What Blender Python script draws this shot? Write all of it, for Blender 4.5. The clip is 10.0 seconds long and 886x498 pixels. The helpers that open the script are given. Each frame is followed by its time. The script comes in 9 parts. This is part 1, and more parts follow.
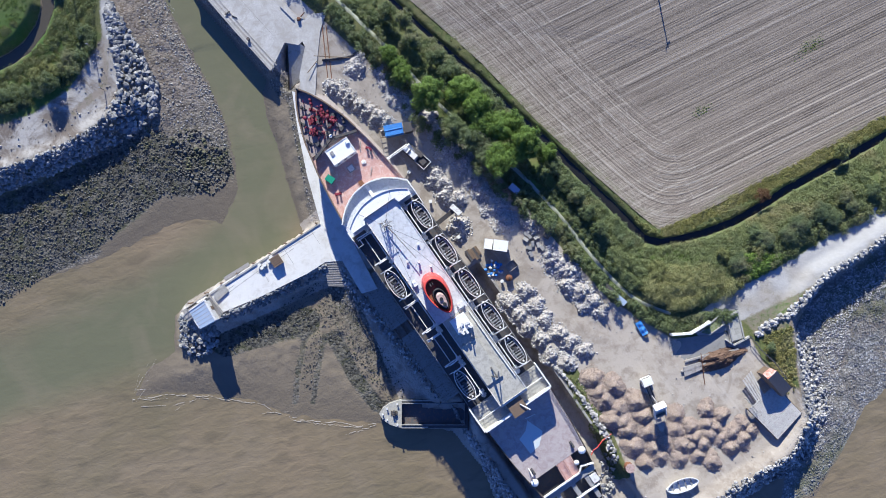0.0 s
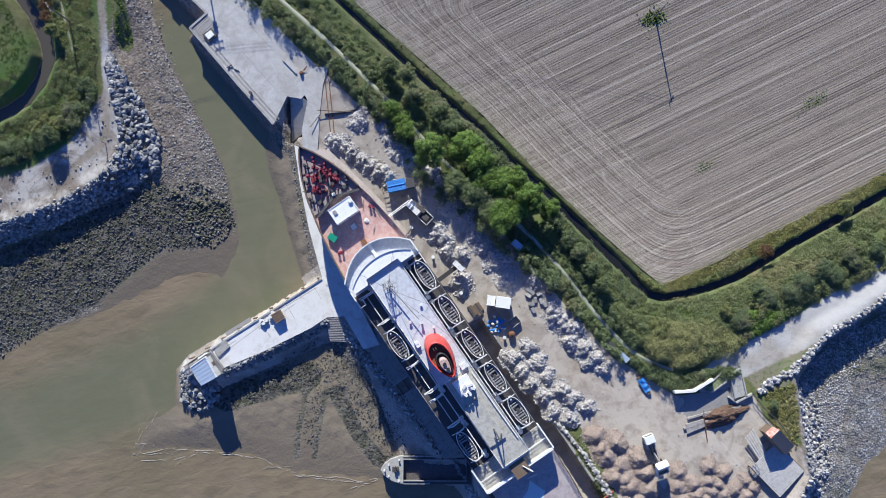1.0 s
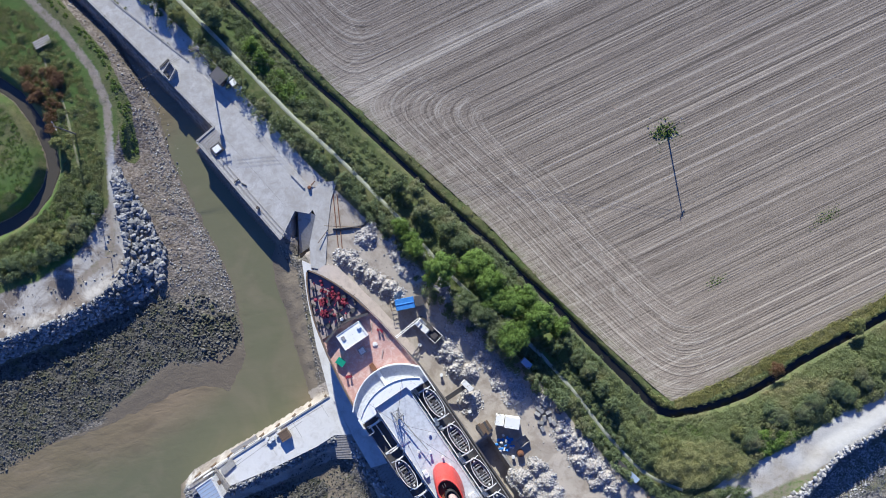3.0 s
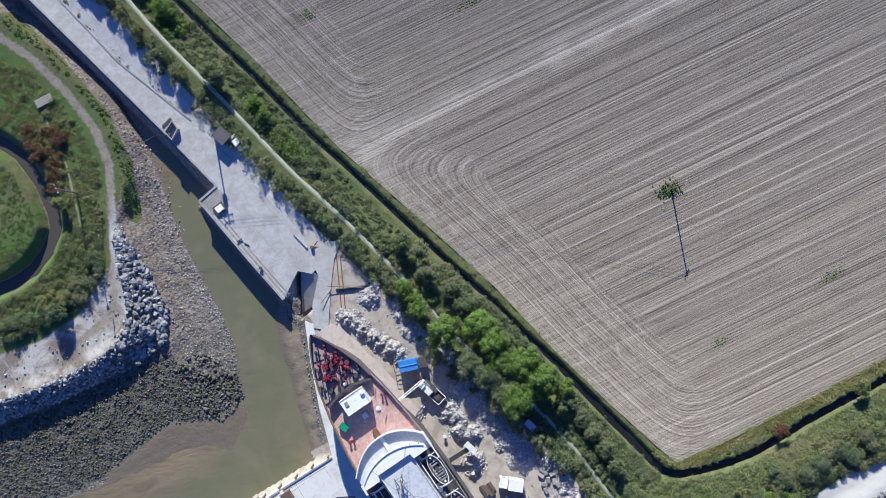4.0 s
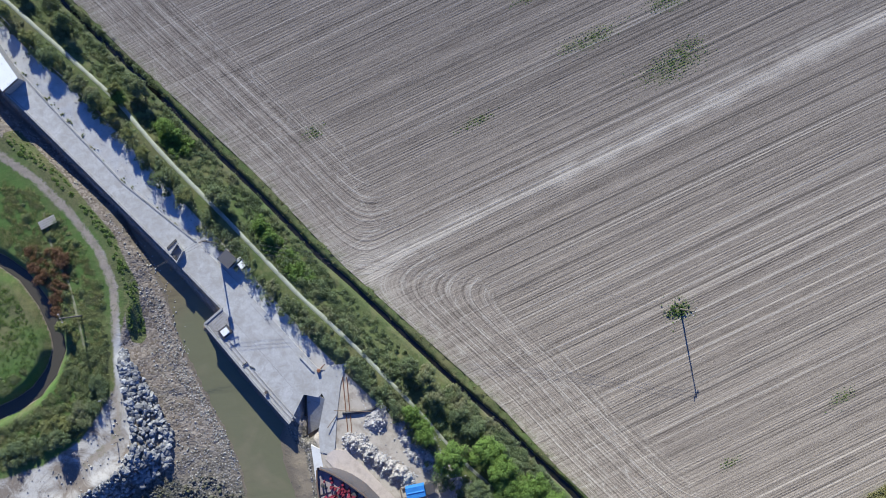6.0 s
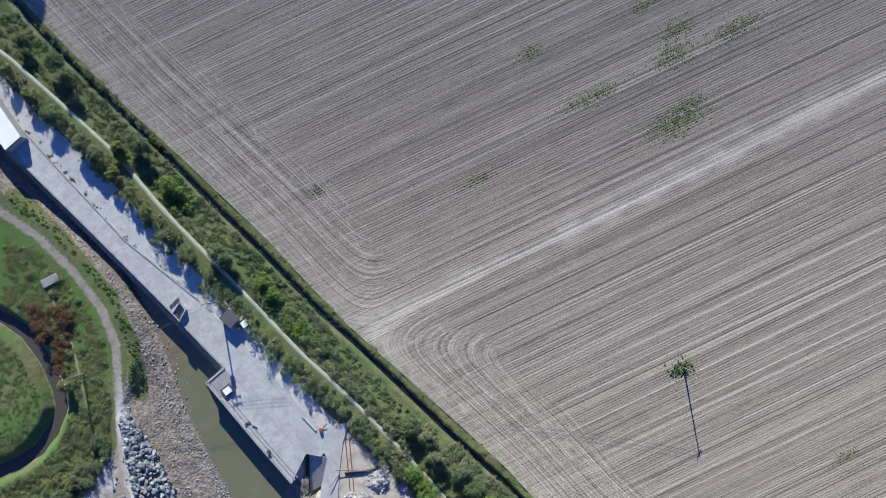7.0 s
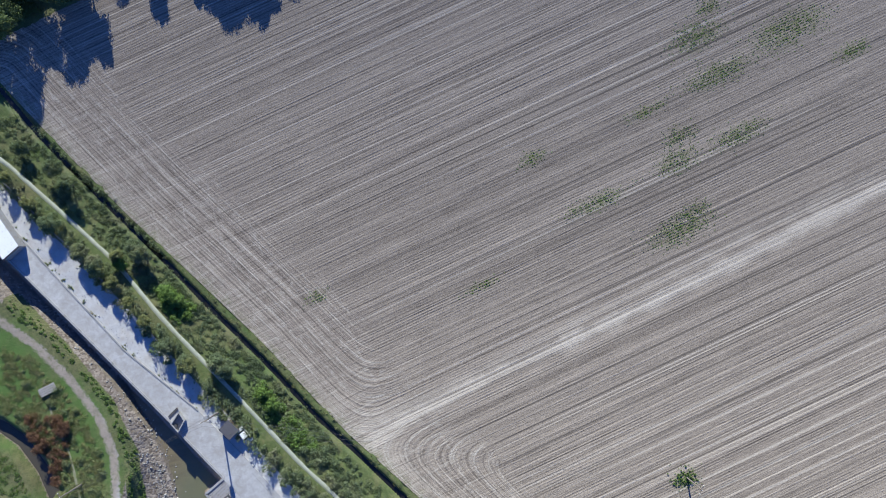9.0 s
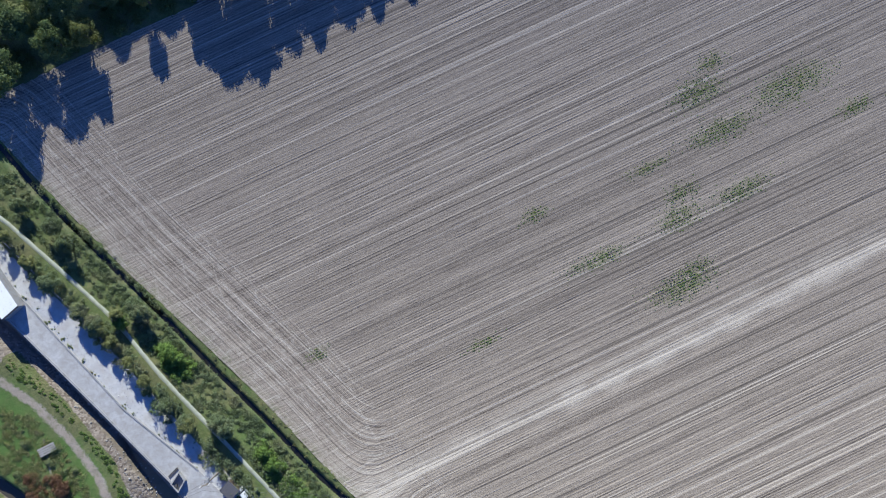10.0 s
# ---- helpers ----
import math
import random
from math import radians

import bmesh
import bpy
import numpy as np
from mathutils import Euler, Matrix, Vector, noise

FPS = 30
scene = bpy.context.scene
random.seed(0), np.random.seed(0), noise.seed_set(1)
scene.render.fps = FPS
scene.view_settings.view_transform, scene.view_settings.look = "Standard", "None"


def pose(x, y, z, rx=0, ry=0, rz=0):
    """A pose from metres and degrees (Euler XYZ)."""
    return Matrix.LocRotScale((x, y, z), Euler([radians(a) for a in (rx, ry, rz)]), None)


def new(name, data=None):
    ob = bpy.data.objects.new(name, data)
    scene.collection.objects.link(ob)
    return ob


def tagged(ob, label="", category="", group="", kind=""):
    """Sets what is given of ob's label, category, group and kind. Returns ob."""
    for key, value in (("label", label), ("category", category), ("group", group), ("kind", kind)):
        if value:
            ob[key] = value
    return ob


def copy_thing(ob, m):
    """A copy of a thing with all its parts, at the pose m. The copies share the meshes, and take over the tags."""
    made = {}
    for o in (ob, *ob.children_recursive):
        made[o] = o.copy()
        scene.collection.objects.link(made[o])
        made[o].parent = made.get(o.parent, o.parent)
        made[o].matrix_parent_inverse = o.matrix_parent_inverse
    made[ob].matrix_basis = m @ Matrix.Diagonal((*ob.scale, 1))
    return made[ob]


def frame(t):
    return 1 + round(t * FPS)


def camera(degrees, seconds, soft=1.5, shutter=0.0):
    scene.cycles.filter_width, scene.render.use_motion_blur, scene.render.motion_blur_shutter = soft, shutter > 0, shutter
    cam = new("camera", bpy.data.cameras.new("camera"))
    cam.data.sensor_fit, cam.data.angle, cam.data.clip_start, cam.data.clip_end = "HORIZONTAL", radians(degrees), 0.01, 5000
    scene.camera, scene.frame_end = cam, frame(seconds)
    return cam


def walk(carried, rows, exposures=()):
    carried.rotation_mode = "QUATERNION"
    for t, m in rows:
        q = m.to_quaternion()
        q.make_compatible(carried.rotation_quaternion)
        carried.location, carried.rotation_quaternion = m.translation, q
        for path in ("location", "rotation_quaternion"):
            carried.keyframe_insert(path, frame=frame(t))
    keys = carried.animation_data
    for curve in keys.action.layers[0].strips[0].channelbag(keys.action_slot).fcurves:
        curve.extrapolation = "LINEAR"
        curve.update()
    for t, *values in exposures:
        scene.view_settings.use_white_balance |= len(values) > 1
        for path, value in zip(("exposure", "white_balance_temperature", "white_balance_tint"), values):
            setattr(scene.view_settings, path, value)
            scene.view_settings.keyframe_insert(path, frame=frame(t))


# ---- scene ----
cam = camera(60.5, 10.0, 0.95)
METRES, EYE, TILT, LEAN, TURN = 135.0, 181.0, -88.6, 0.0, 0.0
ROWS = [
    (0.0, 0.0, 0.0, 0.0, 0.0, 0.0, -0.0),
    (0.5, -0.0052, 0.0024, 0.0484, -0.13, -0.05, -0.12),
    (1.0, -0.0108, 0.005, 0.0971, -0.27, -0.04, -0.23),
    (1.5, -0.0173, 0.008, 0.1446, -0.4, 0.04, -0.34),
    (2.0, -0.0209, 0.0113, 0.1955, -0.35, -0.01, -0.4),
    (2.5, -0.025, 0.0144, 0.2472, -0.35, -0.06, -0.46),
    (4.0, -0.0371, 0.0241, 0.4019, -0.4, -0.06, -0.59),
    (4.5, -0.0417, 0.0275, 0.4539, -0.43, -0.06, -0.64),
    (5.0, -0.048, 0.03, 0.5052, -0.54, -0.03, -0.66),
    (5.5, -0.0521, 0.0333, 0.5571, -0.55, -0.03, -0.64),
    (7.0, -0.0588, 0.0387, 0.713, -0.41, -0.12, -0.82),
    (7.5, -0.0606, 0.04, 0.757, -0.43, -0.13, -1.03),
    (8.0, -0.0622, 0.0436, 0.8027, -0.44, -0.12, -1.03),
    (8.5, -0.0648, 0.047, 0.8494, -0.49, -0.1, -1.0),
    (9.0, -0.0671, 0.0504, 0.8975, -0.52, -0.08, -1.01),
    (9.5, -0.0707, 0.0533, 0.9463, -0.59, -0.06, -1.02),
    (10.0, -0.0747, 0.0559, 0.9949, -0.67, -0.04, -1.0),
]
walk(cam, [(t, pose(0, 0, EYE, TILT, LEAN, TURN) @ pose(METRES * x, METRES * y, METRES * z, 90 + pitch, roll, yaw)) for t, x, y, z, yaw, pitch, roll in ROWS], [(0, 0.74, 5850, 5), (0.5, 0.6, 5850, 5), (2.5, 0.56, 5850, 5), (4.5, 0.6, 5800, 4), (7, 0.55, 5700, 3), (10, 0.58, 5660, 3)])

# ---- light: low autumn sun from the top of the plan, clear sky ----
SUN_UP = radians(25.8)
SUN_FROM = Vector((-0.186 * math.cos(SUN_UP), 0.983 * math.cos(SUN_UP), math.sin(SUN_UP)))
world = bpy.data.worlds.new("sky")
scene.world = world
world.use_nodes = True
wn = world.node_tree
sky = wn.nodes.new("ShaderNodeTexSky")
sky.sky_type, sky.sun_disc = "NISHITA", False
sky.sun_elevation, sky.sun_rotation = SUN_UP, math.atan2(SUN_FROM.x, SUN_FROM.y)
sky.air_density, sky.dust_density, sky.ozone_density = 1.0, 0.15, 4.0
back = wn.nodes["Background"]
back.inputs["Strength"].default_value = 0.075
# a deep clear blue overhead
tint = wn.nodes.new("ShaderNodeMix")
tint.data_type, tint.blend_type = "RGBA", "MULTIPLY"
tint.inputs[0].default_value = 1.0
tint.inputs[7].default_value = (0.62, 0.80, 1.45, 1)
wn.links.new(sky.outputs["Color"], tint.inputs[6])
wn.links.new(tint.outputs[2], back.inputs["Color"])
sun_data = bpy.data.lights.new("sun", "SUN")
sun_data.energy, sun_data.angle, sun_data.color = 5.6, radians(0.55), (1.0, 0.91, 0.755)
sun = new("sun", sun_data)
sun.matrix_world = Matrix.Translation((0, 0, 120)) @ SUN_FROM.to_track_quat("Z", "Y").to_matrix().to_4x4()



# ---- materials ----
class Nodes:
    """A short hand for wiring one material."""

    def __init__(self, name, rough=0.8, metal=0.0, spec=0.4):
        self.mat = bpy.data.materials.new(name)
        self.mat.use_nodes = True
        self.tree = self.mat.node_tree
        self.bsdf = self.tree.nodes["Principled BSDF"]
        self.bsdf.inputs["Roughness"].default_value = rough
        self.bsdf.inputs["Metallic"].default_value = metal
        self.bsdf.inputs["Specular IOR Level"].default_value = spec
        self.pos = self.node("ShaderNodeNewGeometry").outputs["Position"]

    def node(self, kind, **values):
        n = self.tree.nodes.new(kind)
        for key, value in values.items():
            n.inputs[key].default_value = value
        return n

    def link(self, a, b):
        self.tree.links.new(a, b)

    def put(self, value, socket):
        if isinstance(value, bpy.types.NodeSocket):
            self.link(value, socket)
        elif isinstance(value, tuple) and len(value) == 3 and socket.type == "RGBA":
            socket.default_value = (*value, 1)
        else:
            socket.default_value = value

    def scaled(self, sx, sy, sz, turn=0.0, source=None):
        m = self.tree.nodes.new("ShaderNodeMapping")
        m.vector_type = "POINT"
        turned = self.tree.nodes.new("ShaderNodeVectorRotate")
        turned.rotation_type = "Z_AXIS"
        turned.inputs["Angle"].default_value = turn
        self.link(source or self.pos, turned.inputs["Vector"])
        self.link(turned.outputs[0], m.inputs["Vector"])
        m.inputs["Scale"].default_value = (sx, sy, sz)
        return m.outputs[0]

    def noise(self, scale, detail=4.0, rough=0.6, vector=None, warp=0.0):
        n = self.node("ShaderNodeTexNoise", Scale=scale, Detail=detail, Roughness=rough, Distortion=warp)
        self.link(vector or self.pos, n.inputs["Vector"])
        return n.outputs["Fac"]

    def cells(self, scale, vector=None, out="Distance"):
        n = self.node("ShaderNodeTexVoronoi", Scale=scale)
        self.link(vector or self.pos, n.inputs["Vector"])
        return n.outputs[out]

    def span(self, value, low, high, to_low=0.0, to_high=1.0):
        n = self.tree.nodes.new("ShaderNodeMapRange")
        self.put(value, n.inputs["Value"])
        for key, v in zip(("From Min", "From Max", "To Min", "To Max"), (low, high, to_low, to_high)):
            self.put(v, n.inputs[key])
        return n.outputs[0]

    def calc(self, how, a, b=0.0):
        n = self.tree.nodes.new("ShaderNodeMath")
        n.operation = how
        self.put(a, n.inputs[0])
        self.put(b, n.inputs[1])
        return n.outputs[0]

    def mix(self, fac, a, b, how="MIX"):
        n = self.tree.nodes.new("ShaderNodeMix")
        n.data_type, n.blend_type = "RGBA", how
        self.put(fac, n.inputs[0])
        self.put(a, n.inputs[6])
        self.put(b, n.inputs[7])
        return n.outputs[2]

    def attribute(self, name, out="Color"):
        n = self.tree.nodes.new("ShaderNodeAttribute")
        n.attribute_name = name
        return n.outputs[out]

    def split(self, colour):
        n = self.tree.nodes.new("ShaderNodeSeparateColor")
        self.link(colour, n.inputs[0])
        return n.outputs

    def island(self):
        return self.tree.nodes["Geometry"].outputs["Random Per Island"]

    def each(self):
        return self.node("ShaderNodeObjectInfo").outputs["Random"]

    def done(self, colour, height=None, lift=0.1, rough=None):
        self.put(colour, self.bsdf.inputs["Base Color"])
        if rough is not None:
            self.put(rough, self.bsdf.inputs["Roughness"])
        if height is not None:
            b = self.node("ShaderNodeBump", Distance=lift, Strength=1.0)
            self.link(height, b.inputs["Height"])
            self.link(b.outputs[0], self.bsdf.inputs["Normal"])
        return self.mat


def shade(c, k):
    return tuple(min(1.0, v * k) for v in c)


def plain(name, colour, rough=0.7, vary=0.18, size=1.5, lift=0.02, metal=0.0, dirt=None, dirt_share=0.35, spec=0.4):
    """Paint, wood, stone or metal with broad and fine variation and worn or dirty patches."""
    n = Nodes(name, rough, metal, spec)
    wide, fine = n.noise(size * 0.35, 5), n.noise(size * 6, 3, 0.7)
    c = n.mix(wide, shade(colour, 1 - vary), shade(colour, 1 + vary))
    c = n.mix(n.span(fine, 0.35, 0.7, 0, 0.5), c, shade(colour, 1 - 1.4 * vary))
    if dirt:
        patch = n.span(n.noise(size * 1.3, 6, 0.7, warp=0.6), 0.62 - dirt_share * 0.35, 0.75 - dirt_share * 0.2)
        c = n.mix(patch, c, dirt)
    return n.done(c, fine, lift, n.span(wide, 0, 1, max(0.05, rough - 0.12), min(1, rough + 0.12)))


def leafy(name, dark, light, warm=None):
    """Foliage whose leaves differ one from another."""
    n = Nodes(name, 0.6, spec=0.25)
    c = n.mix(n.island(), dark, light)
    if warm:
        c = n.mix(n.span(n.noise(0.12, 3), 0.5, 0.68), c, warm)
    c = n.mix(n.span(n.each(), 0, 1, 0, 0.35), c, shade(dark, 0.8))
    # light passes through thin leaves
    through_leaf = n.node("ShaderNodeBsdfTranslucent")
    n.link(n.mix(0.5, c, (0.30, 0.36, 0.08)), through_leaf.inputs["Color"])
    both = n.node("ShaderNodeMixShader")
    both.inputs[0].default_value = 0.3
    n.link(n.bsdf.outputs[0], both.inputs[1])
    n.link(through_leaf.outputs[0], both.inputs[2])
    n.link(both.outputs[0], n.tree.nodes["Material Output"].inputs["Surface"])
    return n.done(c)


def rocky(name, dark, light, stain=None):
    """Broken stone: each block has its own tone."""
    n = Nodes(name, 0.88, spec=0.3)
    own = n.calc("FRACT", n.calc("ADD", n.each(), n.island()))
    c = n.mix(own, dark, light)
    c = n.mix(n.span(n.noise(1.6, 5, 0.7), 0.42, 0.7, 0, 0.6), c, shade(dark, 0.75))
    if stain:
        c = n.mix(n.span(n.noise(0.25, 3), 0.5, 0.62), c, stain)
    return n.done(c, n.noise(3.5, 4, 0.7), 0.12)


WHITE_PAINT = plain("white_paint", (0.78, 0.78, 0.76), 0.45, 0.06, dirt=(0.42, 0.36, 0.30), dirt_share=0.12)
OLD_WHITE = plain("weathered_white_paint", (0.70, 0.70, 0.68), 0.6, 0.08, dirt=(0.36, 0.27, 0.20), dirt_share=0.3)
RED_DECK = plain("red_deck_paint", (0.50, 0.295, 0.26), 0.75, 0.2, 0.8, dirt=(0.56, 0.43, 0.39), dirt_share=0.45)
FORE_DECK = plain("faded_fore_deck", (0.36, 0.285, 0.28), 0.8, 0.3, 1.0, dirt=(0.25, 0.23, 0.23), dirt_share=0.6)
RED_PAINT = plain("red_machine_paint", (0.30, 0.025, 0.055), 0.6, 0.3, dirt=(0.07, 0.03, 0.03), dirt_share=0.6)
FUNNEL_RED = plain("funnel_red", (0.62, 0.072, 0.06), 0.45, 0.08, dirt=(0.5, 0.13, 0.08), dirt_share=0.15)
FUNNEL_PINK = plain("faded_uptake", (0.50, 0.36, 0.32), 0.7, 0.15, dirt=(0.2, 0.14, 0.12), dirt_share=0.4)
BLACK_METAL = plain("black_metal", (0.025, 0.025, 0.028), 0.6, 0.3)
DARK_STEEL = plain("dark_weathered_steel", (0.07, 0.07, 0.075), 0.65, 0.3, dirt=(0.12, 0.08, 0.06), dirt_share=0.35)
GREY_STEEL = plain("grey_steel", (0.30, 0.30, 0.30), 0.55, 0.2, dirt=(0.2, 0.14, 0.1), dirt_share=0.3)
HULL_BLACK = plain("hull_paint", (0.10, 0.10, 0.11), 0.6, 0.25, dirt=(0.22, 0.13, 0.09), dirt_share=0.35)
RUST = plain("rust", (0.20, 0.09, 0.05), 0.85, 0.35)
CONCRETE = plain("pale_concrete", (0.45, 0.44, 0.43), 0.85, 0.24, 0.35, 0.03, dirt=(0.33, 0.315, 0.295), dirt_share=0.65)
GREY_CONCRETE = plain("grey_concrete", (0.34, 0.33, 0.32), 0.85, 0.14, 0.4, 0.03, dirt=(0.22, 0.21, 0.19), dirt_share=0.4)
OLD_WOOD = plain("silvered_planks", (0.34, 0.32, 0.30), 0.85, 0.22, 1.2, 0.03, dirt=(0.20, 0.17, 0.15), dirt_share=0.35)
BROWN_WOOD = plain("brown_timber", (0.17, 0.12, 0.085), 0.85, 0.3, 1.4, 0.03)
BLUE_TARP = plain("blue_tarpaulin", (0.05, 0.22, 0.60), 0.5, 0.2, 2.5, 0.08)
ROOF_BLUE = plain("blue_grey_roof", (0.34, 0.42, 0.55), 0.5, 0.1, 0.8, dirt=(0.45, 0.47, 0.5), dirt_share=0.25)
GREEN_PAINT = plain("green_paint", (0.02, 0.26, 0.16), 0.5, 0.15)
RUBBER = plain("tyre_rubber", (0.02, 0.02, 0.02), 0.8, 0.2)
GLASS = plain("dark_glass", (0.02, 0.025, 0.03), 0.08, 0.1, spec=0.6)
SOIL = plain("tipped_soil", (0.42, 0.335, 0.28), 0.95, 0.22, 1.3, 0.3, dirt=(0.30, 0.23, 0.19), dirt_share=0.4)
WHITE_STONE = rocky("limestone", (0.20, 0.195, 0.19), (0.56, 0.54, 0.52))
PALE_RUBBLE = rocky("pale_rubble", (0.25, 0.24, 0.237), (0.61, 0.59, 0.575))
DARK_STONE = rocky("weeded_stone", (0.045, 0.043, 0.037), (0.215, 0.205, 0.18), (0.105, 0.105, 0.06))
TREE_LEAF = leafy("bright_tree_leaves", (0.10, 0.168, 0.038), (0.22, 0.325, 0.07))
SCRUB_LEAF = leafy("scrub_leaves", (0.09, 0.122, 0.06), (0.205, 0.25, 0.125), (0.25, 0.235, 0.135))
RUSSET_LEAF = leafy("russet_leaves", (0.10, 0.045, 0.03), (0.20, 0.11, 0.06))
YELLOW_LEAF = leafy("yellow_green_leaves", (0.16, 0.175, 0.065), (0.265, 0.27, 0.11))
DARK_LEAF = leafy("dark_tree_leaves", (0.055, 0.095, 0.035), (0.155, 0.20, 0.068), (0.21, 0.21, 0.065))
BARK = plain("bark", (0.10, 0.08, 0.06), 0.9, 0.3, 3, 0.05)


def ground_material():
    n = Nodes("ground_cover", 0.9, spec=0.25)
    n.bsdf.inputs["Diffuse Roughness"].default_value = 0.8
    grass, gravel, shingle = n.split(n.attribute("cover"))[:3]
    track, wet, weed = n.split(n.attribute("cover_b"))[:3]
    mottled, fine, coarse = n.noise(0.06, 5), n.noise(1.1, 5, 0.7), n.noise(0.35, 6, 0.65)
    stones, small = n.cells(1.9), n.cells(3.4)
    place = n.tree.nodes.new("ShaderNodeSeparateXYZ")
    n.link(n.pos, place.inputs[0])
    eastward, westward = n.span(place.outputs[0], 55, 70), n.span(place.outputs[0], -45, -60)
    # silt with faint ripples
    silt = n.mix(coarse, (0.195, 0.162, 0.122), (0.28, 0.235, 0.178))
    silt = n.mix(n.calc("MULTIPLY", wet, 0.75), silt, (0.155, 0.13, 0.098))
    # shore stones
    tones = n.split(n.cells(1.9, out="Color"))[0]
    pebble = n.mix(tones, (0.095, 0.085, 0.068), (0.37, 0.335, 0.285))
    pale = n.mix(tones, (0.19, 0.19, 0.195), (0.62, 0.61, 0.60))
    pebble = n.mix(eastward, pebble, n.mix(n.span(coarse, 0.4, 0.6), pale, (0.22, 0.22, 0.225)))
    pebble = n.mix(n.span(stones, 0.3, 0.62, 0, 0.6), pebble, (0.07, 0.063, 0.052))
    pebble = n.mix(n.span(small, 0.1, 0.5, 0.35, 0), pebble, (0.30, 0.28, 0.25))
    pebble = n.mix(n.span(mottled, 0.5, 0.62, 0, 0.5), pebble, (0.21, 0.18, 0.145))
    pebble = n.mix(n.span(n.noise(0.13, 5, 0.7, warp=0.8), 0.5, 0.62, 0, 0.8), pebble, (0.235, 0.20, 0.158))
    pebble = n.mix(n.calc("MULTIPLY", weed, n.span(coarse, 0.3, 0.6)), pebble, (0.085, 0.10, 0.035))
    kelp = n.attribute("kelp", "Fac")
    wrack = n.mix(tones, (0.032, 0.031, 0.026), (0.17, 0.16, 0.135))
    wrack = n.mix(n.span(n.noise(0.3, 5, 0.7, warp=0.6), 0.5, 0.64, 0, 0.7), wrack, (0.075, 0.08, 0.035))
    wrack = n.mix(n.span(n.noise(0.22, 4, 0.7), 0.52, 0.66, 0, 0.7), wrack, (0.22, 0.20, 0.165))
    bankside = n.calc("MULTIPLY", westward, n.span(place.outputs[1], 30, 44))
    earth = n.mix(tones, (0.17, 0.135, 0.105), (0.36, 0.31, 0.26))
    pebble = n.mix(n.calc("MULTIPLY", bankside, n.span(coarse, 0.3, 0.55, 0.5, 1)), pebble, earth)
    pebble = n.mix(n.span(n.calc("ADD", kelp, n.calc("MULTIPLY", n.calc("SUBTRACT", coarse, 0.5), 0.8)), 0.35, 0.65), pebble, wrack)
    # dusty yard
    dust = n.mix(mottled, (0.35, 0.30, 0.25), (0.54, 0.49, 0.43))
    dust = n.mix(n.span(coarse, 0.5, 0.66, 0, 0.8), dust, (0.27, 0.225, 0.185))
    dust = n.mix(n.span(n.noise(0.16, 5, 0.6, warp=1.2), 0.52, 0.64, 0, 0.65), dust, (0.31, 0.265, 0.22))
    wheel_marks = n.noise(1.0, 3, 0.6, n.scaled(0.06, 0.9, 1, radians(52)), 0.4)
    dust = n.mix(n.span(wheel_marks, 0.56, 0.7, 0, 0.3), dust, (0.60, 0.565, 0.52))
    dust = n.mix(n.span(fine, 0.6, 0.75, 0, 0.5), dust, (0.62, 0.59, 0.55))
    dust = n.mix(n.span(n.noise(3.2, 4, 0.7), 0.58, 0.74, 0, 0.6), dust, (0.22, 0.19, 0.165))
    dust = n.mix(n.calc("MULTIPLY", weed, n.span(coarse, 0.35, 0.6, 0.35, 0.95)), dust, (0.29, 0.25, 0.205))
    # the west clearing: trodden mud and rubble with a bleached rim
    clearing = n.mix(n.span(n.noise(0.12, 5, 0.7, warp=0.9), 0.42, 0.58), (0.50, 0.475, 0.44), (0.215, 0.18, 0.15))
    clearing = n.mix(n.span(n.noise(1.3, 4, 0.75), 0.5, 0.7, 0, 0.6), clearing, (0.33, 0.29, 0.245))
    dust = n.mix(westward, dust, n.mix(n.span(place.outputs[1], 62, 70), clearing, dust))
    scree = n.calc("MULTIPLY", n.span(place.outputs[1], 52, 66), n.span(place.outputs[0], -22, -32))
    dust = n.mix(n.calc("MULTIPLY", scree, n.span(coarse, 0.35, 0.55, 0.45, 1.0)), dust, n.mix(fine, (0.44, 0.43, 0.415), (0.66, 0.65, 0.635)))
    # rough grass
    turf = n.mix(coarse, (0.09, 0.13, 0.042), (0.175, 0.205, 0.075))
    turf = n.mix(n.span(mottled, 0.48, 0.62, 0, 0.7), turf, (0.16, 0.145, 0.075))
    turf = n.mix(n.span(fine, 0.5, 0.8, 0, 0.7), turf, (0.03, 0.05, 0.018))
    turf = n.mix(n.span(n.noise(4.5, 3, 0.8), 0.45, 0.7, 0, 0.75), turf, (0.045, 0.06, 0.022))
    turf = n.mix(n.span(n.noise(0.22, 5, 0.7, warp=0.7), 0.5, 0.62, 0, 0.6), turf, (0.20, 0.19, 0.085))
    turf = n.mix(n.span(n.noise(1.7, 5, 0.75, warp=0.5), 0.52, 0.66, 0, 0.55), turf, (0.20, 0.21, 0.09))
    turf = n.mix(n.calc("MULTIPLY", weed, n.span(mottled, 0.4, 0.56, 0.8, 0)), turf, n.mix(fine, (0.06, 0.125, 0.025), (0.12, 0.20, 0.05)))
    lane = n.mix(n.noise(0.5, 5, 0.7), (0.385, 0.375, 0.36), (0.565, 0.555, 0.545))
    lane = n.mix(weed, lane, n.mix(n.noise(0.5, 5, 0.7), (0.235, 0.195, 0.155), (0.43, 0.375, 0.315)))

    grown = n.calc("MULTIPLY", weed, n.span(n.noise(0.55, 5, 0.7, warp=0.6), 0.5, 0.64, 0, 0.65))
    lane = n.mix(grown, lane, (0.19, 0.185, 0.10))

